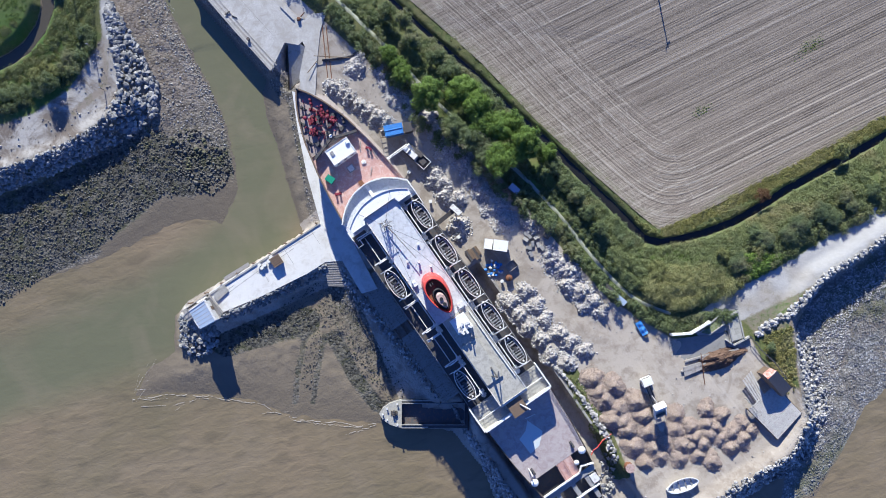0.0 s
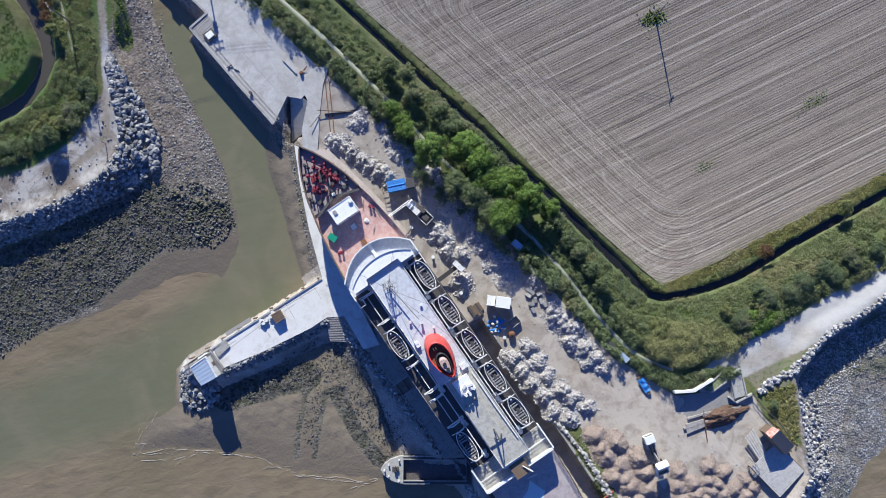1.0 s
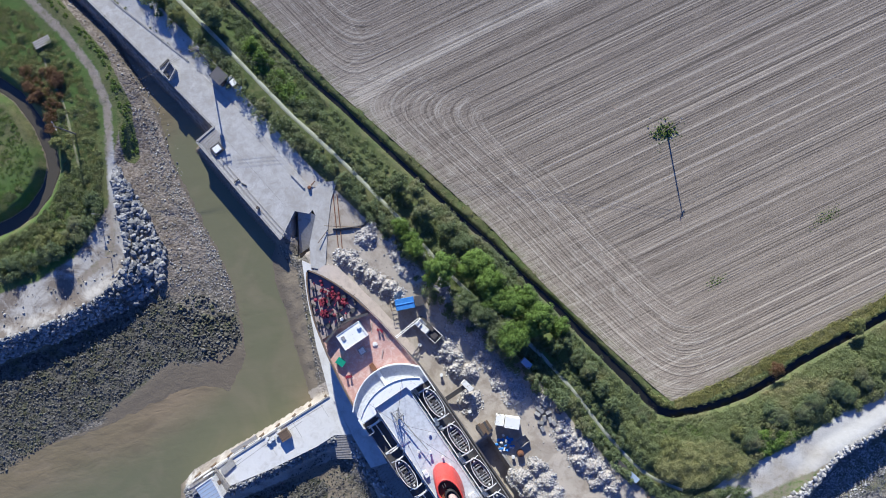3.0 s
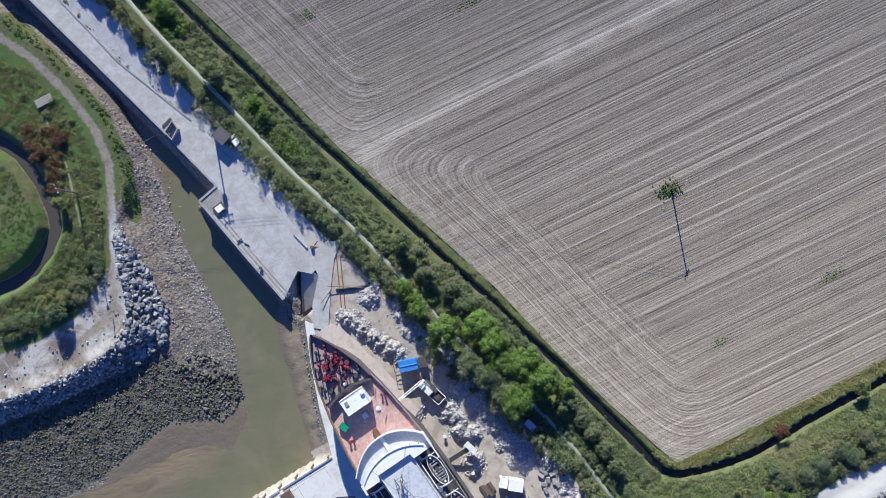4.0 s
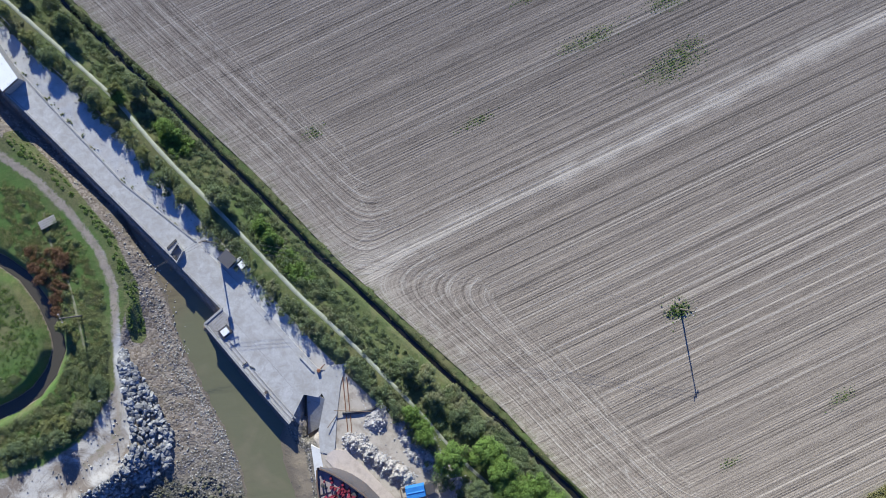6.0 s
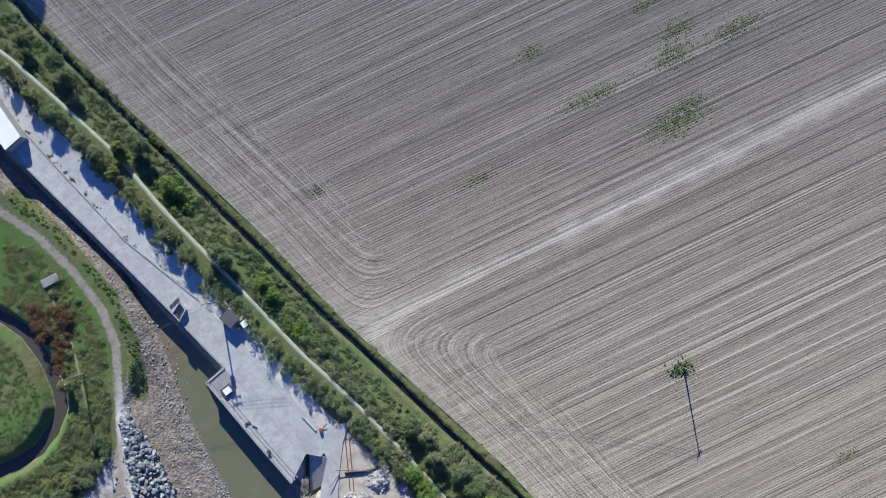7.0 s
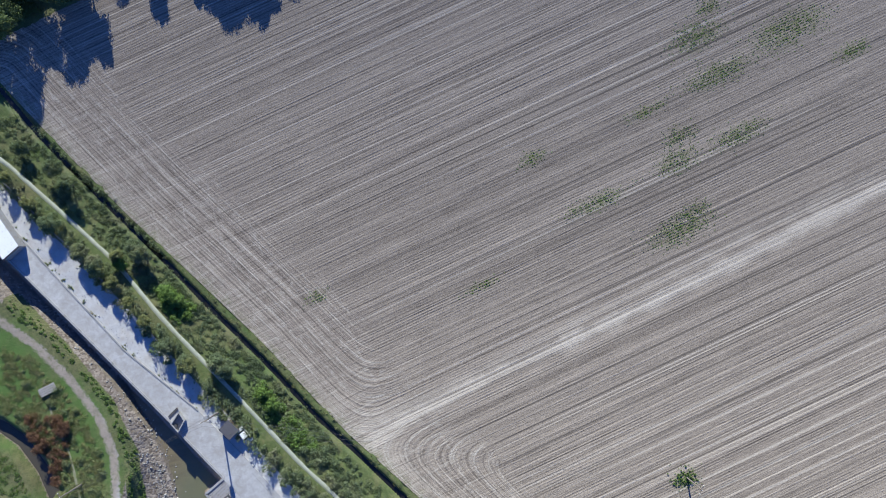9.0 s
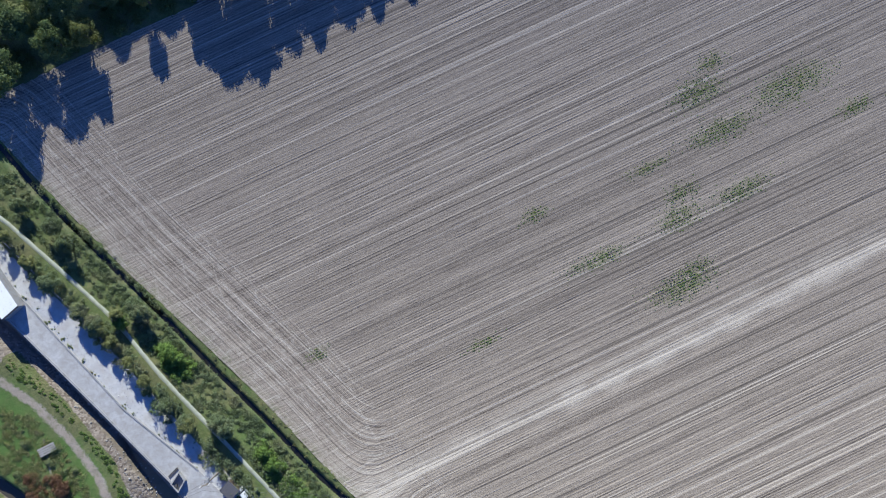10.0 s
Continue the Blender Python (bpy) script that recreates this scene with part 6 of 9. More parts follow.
# gate in the sea wall: white wall, pen, gate bay, sunken asphalt lane
tagged(part("lane", made(slab, [(52.8, -16.9), (66.2, -15.0), (68.3, -18.9), (72.1, -18.4), (66.2, -21.0), (53.8, -22.7)], 2.6, 3.26), ASPHALT), "dark asphalt lane below the white wall", "road", kind="structure")
wall = tagged(part("wall_white", made(fence, [(52.8, -15.5), (57.3, -15.2), (61.7, -12.5)], 0.5, 2.8, 5.6), WHITE_PAINT), "low white painted wall beside the lane", "wall", kind="structure")
pen = thing("roofed_pen", Matrix(), "pale framed pen with weedy top beside the white wall", "pen")
PEN = [(59.8, -15.0), (64.1, -11.2), (65.4, -13.1), (61.8, -15.6)]
part("body", made(slab, PEN, 2.8, 4.0), GREY_CONCRETE, pen)
part("rim", made(fence, PEN, 0.3, 4.0, 4.3, True), GREY_DECK, pen)
part("moss", made(slab, [((x - PEN[0][0]) * 0.9 + PEN[0][0] + 0.2, (y - PEN[0][1]) * 0.9 + PEN[0][1]) for x, y in PEN], 4.0, 4.1), MOSS, pen, "mossy green top")
gate = thing("flood_gate", Matrix(), "grey concrete flood gate bay across the lane", "gate")
GATE = [(65.9, -11.5), (68.5, -10.1), (69.9, -16.4), (66.8, -17.2)]
part("deck", made(slab, GATE, 2.8, 4.0), GREY_DECK, gate)
part("side_wall", made(fence, [GATE[0], GATE[1]], 0.4, 4.0, 4.5), GREY_DECK, gate)
part("side_wall", made(fence, [GATE[1], GATE[2]], 0.3, 4.0, 4.4), GREY_DECK, gate)
part("lower_wall", made(fence, [(65.8, -16.7), (67.6, -18.0), (71.4, -16.0)], 0.4, 2.6, 4.2), GREY_DECK, gate)
part("gate_leaf", made(fence, [(66.0, -11.8), (67.1, -17.2)], 0.25, 4.0, 4.6), GREY_STEEL, gate)

# wooden staging and shed on the sea wall
staging = thing("timber_staging", Matrix(), "silvered timber staging on the sea wall", "staging")
a, b, c, d = (Vector(p) for p in [(70.6, -32.8), (77.3, -39.7), (82.9, -33.6), (76.6, -27.2)])
for k in range(22):
    t = (k + 0.5) / 22
    part("plank", made(beam, (*a.lerp(b, t), 4.55 + 0.02 * math.sin(k * 3)), (*d.lerp(c, t), 4.55), 0.36, 0.1), SILVER_WOOD, staging)
for p, q in ((a, b), (d, c)):
    part("bearer", made(beam, (*p, 4.3), (*q, 4.3), 0.3, 0.35), BROWN_WOOD, staging)
for k in range(4):
    for e, f in ((a, b), (d, c)):
        p = e.lerp(f, k / 3)
        part("post", made(tube, (p.x, p.y, 1), (p.x, p.y, 4.4), 0.15), BROWN_WOOD, staging)
a, b, c, d = (Vector(p) for p in [(69.5, -26.0), (71.2, -24.1), (74.4, -29.9), (73.1, -31.5)])
for k in range(5):
    t = k / 4
    part("plank", made(beam, (*a.lerp(b, t), 4.4), (*d.lerp(c, t), 4.4), 0.4, 0.12), SILVER_WOOD, staging)
shed = thing("shed", Matrix(), "small shed with rusty red roof, its far slope coloured for shade", "shed")
A, B = (72.6, -24.2), (74.3, -22.8)
C, D = (75.4, -23.3), (73.4, -25.2)
E, F = (79.8, -27.5), (77.8, -29.6)
# the slope away from the sun has its shade put into the colour
for name, quad, mat in (("roof_sunny", ((*A, 7.9), (*B, 7.9), (*C, 8.9), (*D, 8.9)), RUSTY_ROOF), ("roof_shady", ((*D, 8.9), (*C, 8.9), (*E, 6.4), (*F, 6.4)), DARK_OR_SHADED_ROOF)):
    bm = bmesh.new()
    top = [bm.verts.new(v) for v in quad]
    low = [bm.verts.new((v[0], v[1], v[2] - 0.18)) for v in quad]
    bm.faces.new(top)
    bm.faces.new(low[::-1])
    for i in range(4):
        bm.faces.new((low[i], low[(i + 1) % 4], top[(i + 1) % 4], top[i]))
    bmesh.ops.recalc_face_normals(bm, faces=bm.faces)
    part("roof", bm, mat, shed)
bm = bmesh.new()
ends = [(A, D, F, (7.7, 8.7, 6.2)), (B, C, E, (7.7, 8.7, 6.2))]
rows = [[bm.verts.new((*p, z)) for p, z in zip((q, r, s), h)] + [bm.verts.new((*p, 4.4)) for p in (s, r, q)] for q, r, s, h in ends]
for r in rows:
    bm.faces.new(r)
bm.faces.new((rows[0][0], rows[1][0], rows[1][5], rows[0][5]))
bm.faces.new((rows[0][2], rows[1][2], rows[1][3], rows[0][3]))
bmesh.ops.recalc_face_normals(bm, faces=bm.faces)
part("wall", bm, BROWN_WOOD, shed)
rail = thing("handrail", Matrix(), "thin steel handrail at the staging", "handrail")
part("rail", made(make_rail, [(69.8, -30.2), (72.4, -33.2), (71.1, -34.8)], 4.5, 1.4, 1.2, 0.05, 2), GREY_STEEL, rail)
part("rail", made(make_rail, [(71.2, -15.9), (73.8, -19.2), (76.7, -21.8), (79.6, -25.7)], 3.6, 2.0, 1.3, 0.05, 2), DARK_STEEL, rail)



# ---- the yard: heaps, vehicles, clutter ----
def stone_mesh(name, seed, material, sub=1, rough=0.45):
    bm = bmesh.new()
    bmesh.ops.create_icosphere(bm, subdivisions=sub, radius=0.5)
    r = random.Random(seed)
    k = [r.uniform(0.75, 1.25) for _ in range(3)]
    for v in bm.verts:
        v.co = Vector((v.co.x * k[0], v.co.y * k[1], v.co.z * k[2] * 0.85)) * (1 + r.uniform(-rough, rough * 0.6))
    me = bpy.data.meshes.new(name)
    bm.to_mesh(me)
    bm.free()
    me.materials.append(material)
    return me


def scatter_stones(places, sizes, seed, sink=0.2):
    """One joined cloud of rough stones: vertices and triangles."""
    bm = bmesh.new()
    bmesh.ops.create_icosphere(bm, subdivisions=1, radius=0.5)
    base = np.array([v.co[:] for v in bm.verts])
    tris = np.array([[v.index for v in f.verts] for f in bm.faces])
    bm.free()
    r = np.random.RandomState(seed)
    n = len(places)
    shape = r.uniform(0.55, 1.4, (n, 1, 3)) * np.array([1, 1, 0.8])
    v = base[None] * shape * (1 + r.uniform(-0.42, 0.25, (n, len(base), 1)))
    a, b = r.uniform(0, 6.28, n), r.uniform(-0.6, 0.6, n)
    ca, sa, cb, sb = np.cos(a)[:, None], np.sin(a)[:, None], np.cos(b)[:, None], np.sin(b)[:, None]
    x, y, z = v[..., 0], v[..., 1], v[..., 2]
    y, z = y * cb - z * sb, y * sb + z * cb
    x, y = x * ca - y * sa, x * sa + y * ca
    s = np.asarray(sizes)[:, None]
    out = np.stack([x * s, y * s, z * s], -1) + np.asarray(places)[:, None, :] + np.array([0, 0, 1]) * (s * (0.5 - sink) * 0.8)[..., None]
    return out.reshape(-1, 3), (tris[None] + (np.arange(n) * len(base))[:, None, None]).reshape(-1, 3)


def mound_height(u, v, seed):
    """A tipped load: a few slumped cones side by side, uneven in outline."""
    a = np.arctan2(v, u)
    d = np.hypot(u, v) * (1 + 0.16 * np.sin(2 * a + seed) + 0.12 * np.sin(3 * a + 2.3 * seed) + 0.08 * np.sin(5 * a + 4.1 * seed))
    bumpy = rough_map(u * 2 + seed * 3.1 + 40, v * 2 + seed * 1.7 + 40, 0.7, seed) - 0.5
    one = np.clip(1 - d ** 1.1, 0, None)
    k = 0.42 * math.cos(seed * 1.9), 0.42 * math.sin(seed * 1.9)
    two = 0.85 * np.clip(1 - 1.75 * np.hypot(u - k[0], v - k[1]), 0, None)
    three = 0.75 * np.clip(1 - 1.9 * np.hypot(u + k[1], v - k[0]), 0, None)
    return np.maximum.reduce([0.8 * one, two, three]) * (1 + 0.9 * bumpy) + 0.16 * bumpy * (d < 1)


def cone_height(u, v, seed):
    """One load tipped from a lorry: a rounded cone with slumped sides."""
    a = np.arctan2(v, u)
    d = np.hypot(u, v) * (1 + 0.10 * np.sin(2 * a + seed) + 0.07 * np.sin(3 * a + 2.3 * seed))
    fine = rough_map(u * 2 + seed * 3.1 + 40, v * 2 + seed * 1.7 + 40, 0.5, seed) - 0.5
    return 1.05 * (np.sqrt(np.clip(1 - d, 0, None) ** 2 + 0.01) - 0.1) + 0.34 * fine * (d < 1.05) + 0.1 * (d < 1)


def heap(kind, seed, label, category, mound_mat, stone_mat, count, size, group):
    """A tipped load about 1 m in radius and height, to be scaled where it lies."""
    ob = thing(kind, Matrix(), label, category, group)
    shape = cone_height if kind == "soil_heap" else mound_height
    xs = np.linspace(-1.25, 1.25, 33)
    U, V, quads = sheet(xs, xs)
    Z = shape(U, V, seed) - 0.05
    quads = quads[(np.hypot(U, V).ravel()[quads] < 1.22).all(1)]
    part_ob = new("mound", fast_mesh("mound", np.stack([U, V, Z], -1).reshape(-1, 3), quads, mound_mat, True))
    part_ob.parent = ob
    if count:
        r = np.random.RandomState(seed)
        d, a = np.sqrt(r.uniform(0, 1.5, count)), r.uniform(0, 6.28, count)
        u, v = d * np.cos(a), d * np.sin(a)
        sizes = size * r.uniform(0.45, 1.6, count) ** 1.3
        verts, tris = scatter_stones(np.stack([u, v, np.clip(shape(u, v, seed), 0, None) - 0.05], -1), sizes, seed)
        rub = new("rubble", fast_mesh("rubble", verts, tris, stone_mat))
        rub.parent = ob
        tagged(rub, kind="stuff")
    return ob


def repeat(ob, m):
    """A copy at m, which holds its own scale."""
    c = copy_thing(ob, m)
    c.matrix_basis = m
    return c


rubble_kinds = [heap("rubble_heap", k, "tipped heap of pale broken stone rubble", "rubble heap", PALE_MOUND, PALE_RUBBLE, 380, 0.125, "rubble heaps in the yard") for k in range(4)]
soil_kinds = [heap("soil_heap", 10 + k, "tipped heap of brown soil with a few stones", "soil heap", SOIL, SOIL_STONE, 900, 0.06, "soil heaps in the yard") for k in range(4)]
rnd = random.Random(11)
RUBBLE_A = [(15.1, -7.9), (19.0, -5.4), (17.4, -10.8), (21.4, -8.8), (19.8, -13.7), (23.9, -11.9), (22.7, -17.1), (26.9, -15.0), (25.1, -20.2), (29.2, -17.3), (32.8, -19.1), (28.9, -21.8)]
RUBBLE_B = [(-25.8, 42.4), (-23.8, 41.1), (-21.8, 39.7), (-19.9, 38.4), (-18.1, 36.6), (-16.1, 35.4), (-14.1, 34.0)]
RUBBLE_C = [(-0.9, 20.1), (0.5, 17.3), (3.4, 15.8), (4.1, 9.3), (-1.8, 21.2)]
RUBBLE_D = [(20.5, 10.0), (25.3, 2.0), (26.8, 0.4), (29.2, -0.9), (32.1, -5.8), (34.5, -8.2), (36.8, -10.0), (29.5, -3.9)]
RUBBLE_E = [(-14.2, 45.8), (-12.6, 43.2), (-11.3, 39.6), (-9.2, 42.6), (-3.6, 35.6), (-1.2, 32.2), (2.0, 28.7), (0.4, 26.7), (5.0, 24.8), (7.0, 21.2), (9.4, 17.8), (12.3, 15.0), (14.3, 11.1), (-7.6, 38.6), (-20.8, 47.8)]
used = set()
def tip(kinds, places, r0, r1, h, turn=None, long=1.0):
    for x, y in places:
        k = rnd.randrange(len(kinds))
        a = rnd.uniform(0, 360) if turn is None else turn + rnd.uniform(-15, 15)
        r = rnd.uniform(r0, r1)
        m = pose(x + rnd.uniform(-0.3, 0.3), y + rnd.uniform(-0.3, 0.3), 3.15, 0, 0, a) @ Matrix.Diagonal((r * long, r, h * rnd.uniform(0.8, 1.15), 1))
        if k in used:
            repeat(kinds[k], m)
        else:
            kinds[k].matrix_basis = m
            used.add(k)


tip(rubble_kinds, RUBBLE_A, 2.0, 2.6, 1.8)
tip(rubble_kinds, RUBBLE_B, 2.1, 2.6, 2.0)
tip(rubble_kinds, RUBBLE_C, 2.0, 2.7, 2.0)
tip(rubble_kinds, RUBBLE_D, 2.1, 2.9, 1.9)
tip(rubble_kinds, RUBBLE_E, 2.0, 3.2, 1.5)
used.clear()
SOIL_A = [(34.8, -26.2), (39.8, -27.5), (37.4, -30.8), (40.9, -33.0), (45.0, -30.7), (46.5, -34.6), (42.8, -37.9), (47.4, -38.0), (44.2, -41.3), (36.4, -28.9), (39.4, -35.1), (42.0, -35.8)]
SOIL_B = [(53.8, -34.2), (53.8, -37.8), (61.1, -32.7), (65.0, -34.2), (61.3, -36.0), (67.1, -37.8), (62.1, -38.5), (64.5, -39.8), (69.4, -36.1), (69.9, -39.5), (60.2, -40.8), (55.6, -41.1), (57.8, -37.1), (58.7, -39.7), (67.6, -41.0), (51.8, -41.0), (63.4, -37.2), (71.6, -37.7)]
SOIL_C = [(46.8, -45.2), (50.1, -43.9), (54.7, -44.4), (59.3, -43.2), (62.3, -44.8), (66.5, -41.9), (57.6, -41.5), (69.2, -40.0), (48.8, -42.2)]
tip(soil_kinds, SOIL_A, 2.4, 3.2, 1.75)
tip(soil_kinds, SOIL_B, 2.0, 2.7, 1.5)
tip(soil_kinds, SOIL_C, 2.0, 2.6, 1.45)
# the long heap of scrap by the gate, on its timber skid
scrap_kind = heap("scrap_heap", 21, "long heap of rust-brown scrap and brush", "scrap heap", SCRAP_MOUND, SCRAP, 1500, 0.06, "")
a, b = Vector((59.0, -22.7)), Vector((70.6, -19.5))
m = (a + b) / 2
scrap_kind.matrix_basis = pose(m.x, m.y, 3.2, 0, 0, math.degrees(math.atan2(b.y - a.y, b.x - a.x))) @ Matrix.Diagonal(((b - a).length / 2 * 1.1, 2.2, 2.2, 1))
skid = thing("timber_skid", Matrix(), "grey timber skid frame beside the scrap heap", "skid")
for p, q in zip([(55.4, -24.2), (56.3, -21.9), (59.9, -21.3)], [(61.2, -22.3), (62.0, -20.2), (68.8, -18.9)]):
    part("beam", made(beam, (*p, 3.5), (*q, 3.5), 0.4, 0.5), OLD_WOOD, skid)
part("deck", made(slab, [(55.9, -23.2), (60.1, -21.9), (60.5, -23.6), (56.2, -25.4)], 3.2, 3.7), OLD_WOOD, skid)
part("rod", made(beam, (*(59.7, -19.8), 4.6), (*(61.0, -27.3), 3.4), 0.14), RUST, skid)
for k, (x, y) in enumerate([(19.3, 6.5), (20.2, 7.4), (21.8, 6.9), (20.9, 5.6), (20.0, 4.6), (22.3, 5.3), (20.5, 3.2), (23.1, 4.6), (19.6, 8.2)]):
    blk = thing("stone_block", pose(x, y, 3.2, rnd.uniform(-12, 12), rnd.uniform(-12, 12), rnd.uniform(0, 180)), "large squared grey stone block in the yard", "stone block", "squared blocks in the yard")
    bm = bmesh.new()
    box(bm, -0.65, 0.65, -0.4, 0.4, 0, 0.6)
    rounded(bm, 0.1)
    part("block", bm, GREY_CONCRETE, blk)


# ---- vehicles ----
def wheel(parent, x, y, r=0.5, w=0.3):
    tyre = part("tyre", made(tube, (x, y - w / 2, r), (x, y + w / 2, r), r, None, 16), RUBBER, parent)
    part("rim", made(tube, (x, y - w / 2 - 0.02, r), (x, y + w / 2 + 0.02, r), r * 0.55, None, 12), GREY_STEEL, tyre)


def bevelled(x0, x1, y0, y1, z0, z1, w=0.08):
    bm = bmesh.new()
    box(bm, x0, x1, y0, y1, z0, z1)
    rounded(bm, w)
    return bm


def lorry(m, label, body_mat, cab_mat, length=6.5, body_h=2.2, tilt=None):
    v = thing("lorry", m, label, "lorry")
    part("chassis", made(box, -length / 2, length / 2, -0.5, 0.5, 0.6, 0.95), DARK_STEEL, v)
    cab = part("cab", bevelled(length / 2 - 1.9, length / 2, -1.15, 1.15, 0.7, 2.7, 0.18), cab_mat, v)
    part("windscreen", made(box, length / 2 - 0.02, length / 2 + 0.02, -0.95, 0.95, 1.7, 2.45), GLASS, cab)
    for s in (-1, 1):
        part("side_window", made(box, length / 2 - 1.2, length / 2 - 0.4, s * 1.15 - 0.02, s * 1.15 + 0.02, 1.7, 2.4), GLASS, cab)
    part("load_body", bevelled(-length / 2, length / 2 - 2.1, -1.25, 1.25, 0.95, 0.95 + body_h, 0.06), body_mat, v)
    for x in (-length / 2 + 1.1, length / 2 - 1.0):
        for y in (-1.0, 1.0):
            wheel(v, x, y)
    return v


# lorry with a blue tilt beside the rubble ridge
v = lorry(pose(*(-10.4, 32.1), 3.2, 0, 0, 12), "lorry with bright blue tarpaulin cover and dark cab", BLUE_TARP, DARK_STEEL, 6.4, 2.3)
part("rear_rack", made(make_rail, [(-3.3, -1.1), (-4.4, -1.1), (-4.4, 1.1), (-3.3, 1.1)], 1.0, 1.0, 1.2, 0.05, 2), BROWN_WOOD, v)
part("tarp_fold", many((tube, (-3.1, 0, 3.25), (1.0, 0, 3.25), 0.16, 0.16, 8), (tube, (1.0, -1.2, 3.2), (1.0, 1.2, 3.2), 0.12, 0.12, 8)), BLUE_TARP, v)
# mobile crane with a long white boom over the ship's side
cr = thing("mobile_crane", pose(*(-6.1, 25.9), 3.2, 0, 0, -42), "white mobile crane with lattice boom reaching to the ship", "crane")
part("chassis", bevelled(-3.4, 3.4, -1.25, 1.25, 0.7, 1.3), DARK_STEEL, cr)
part("flat_bed", made(fence, [(0.4, -1.2), (3.3, -1.2), (3.3, 1.2), (0.4, 1.2)], 0.14, 1.3, 1.9, True), WHITE_PAINT, cr)
part("engine_cover", bevelled(-1.8, 0.2, -1.1, 0.2, 1.3, 2.6), OLD_WHITE, cr)
part("operator_cab", bevelled(-3.2, -2.0, -1.1, 0.1, 1.3, 3.0), WHITE_PAINT, cr)
part("counterweight", bevelled(-0.4, 1.0, 0.3, 1.2, 1.3, 2.3), DARK_STEEL, cr)
part("cargo_box", bevelled(1.2, 2.6, -0.7, 0.6, 1.3, 2.0), DARK_STEEL, cr)
for x in (-2.4, 0.2, 2.4):
    for y in (-1.1, 1.1):
        wheel(cr, x, y)
inv = cr.matrix_world.inverted()
tip_at, foot = inv @ Vector((*(-13.5, 24.2), 8.2)), inv @ Vector((*(-8.1, 28.5), 6.0))
boom = bmesh.new()
for s in (-0.3, 0.3):
    for h in (-0.25, 0.25):
        beam(boom, foot + Vector((s, s, h)), tip_at + Vector((s * 0.8, s * 0.8, h)), 0.12)
for k in range(9):
    p, q = foot.lerp(tip_at, k / 9), foot.lerp(tip_at, (k + 1) / 9)
    sgn = 0.3 if k % 2 else -0.3
    beam(boom, p + Vector((sgn, sgn, 0.25)), q + Vector((-sgn, -sgn, 0.25)), 0.08)
part("boom", boom, WHITE_PAINT, cr, "white lattice boom")
part("boom_foot", made(beam, foot, (-1.2, 0.4, 1.4), 0.5), OLD_WHITE, cr)
part("jib_head", made(ball, tip_at, (0.35, 0.35, 0.35), 1), GREY_STEEL, cr)
# white lorry with blue sacks beside it
lorry(pose(*(12.2, 5.2), 3.2, 0, 0, 172), "white box lorry parked on the gravel", WHITE_PAINT, WHITE_PAINT, 5.4, 2.6)
sacks = thing("sack_pile", Matrix.Translation((*(12.0, -0.2), 3.2)), "pile of blue and white plastic sacks", "sacks")
for k in range(26):
    a, d = rnd.uniform(0, 6.28), 2.1 * math.sqrt(rnd.random())
    bm = bmesh.new()
    ball(bm, (0, 0, 0), (0.5, 0.36, 0.25), 1)
    ob = part("sack", bm, (BLUE_TARP, BLUE_TARP, OLD_WHITE)[k % 3], sacks)
    ob.matrix_basis = pose(d * math.cos(a), d * math.sin(a), 0.25 + 0.7 * max(0, 1 - d / 1.8), rnd.uniform(-30, 30), rnd.uniform(-30, 30), rnd.uniform(0, 180))
drum = thing("rusty_buoy", Matrix.Translation((*(15.4, -2.4), 3.2)), "rust-red mooring buoy standing on the yard", "buoy")
part("body", many((tube, (0, 0, 0), (0, 0, 1.3), 0.85, 0.75, 16), (tube, (0, 0, 1.3), (0, 0, 1.55), 0.75, 0.2, 16)), RUST, drum)
part("ring", many((tube, (0, -0.25, 1.7), (0, 0.25, 1.7), 0.08)), DARK_STEEL, drum)
bk = thing("skip", pose(*(15.9, 0.4), 3.2, 0, 0, 38), "small grey steel skip on the yard", "skip")
part("floor", made(box, -1.1, 1.1, -0.8, 0.8, 0, 0.1), GREY_STEEL, bk)
part("side", made(fence, [(-1.3, -0.9), (1.3, -0.9), (1.3, 0.9), (-1.3, 0.9)], 0.1, 0, 1.1, True), GREY_STEEL, bk)
# tipper lorry with its body raised among the soil heaps
tp = thing("tipper_lorry", pose(48.4, -29.8, 3.2, 0, 0, 112), "white tipper lorry with its pale body raised", "lorry")
part("chassis", many((box, -4.6, 4.4, -0.5, -0.32, 0.65, 0.95), (box, -4.6, 4.4, 0.32, 0.5, 0.65, 0.95), (box, -4.6, -4.4, -0.5, 0.5, 0.65, 0.95), (box, 0.2, 0.5, -0.5, 0.5, 0.65, 0.95)), DARK_STEEL, tp)
tp_cab = part("cab", bevelled(2.9, 4.7, -1.15, 1.15, 0.75, 2.75, 0.18), WHITE_PAINT, tp)
part("windscreen", made(box, 4.68, 4.72, -0.95, 0.95, 1.75, 2.5), GLASS, tp_cab)
for side in (-1, 1):
    part("side_window", made(box, 3.5, 4.3, side * 1.15 - 0.02, side * 1.15 + 0.02, 1.75, 2.45), GLASS, tp_cab)
part("fuel_tank", made(tube, (1.2, -0.85, 0.8), (2.4, -0.85, 0.8), 0.3, 0.3, 14), GREY_STEEL, tp)
part("tool_box", bevelled(1.3, 2.3, 0.55, 1.1, 0.55, 1.1, 0.04), GREY_STEEL, tp)
raised = pose(-4.3, 0, 1.15, 0, -48, 0)
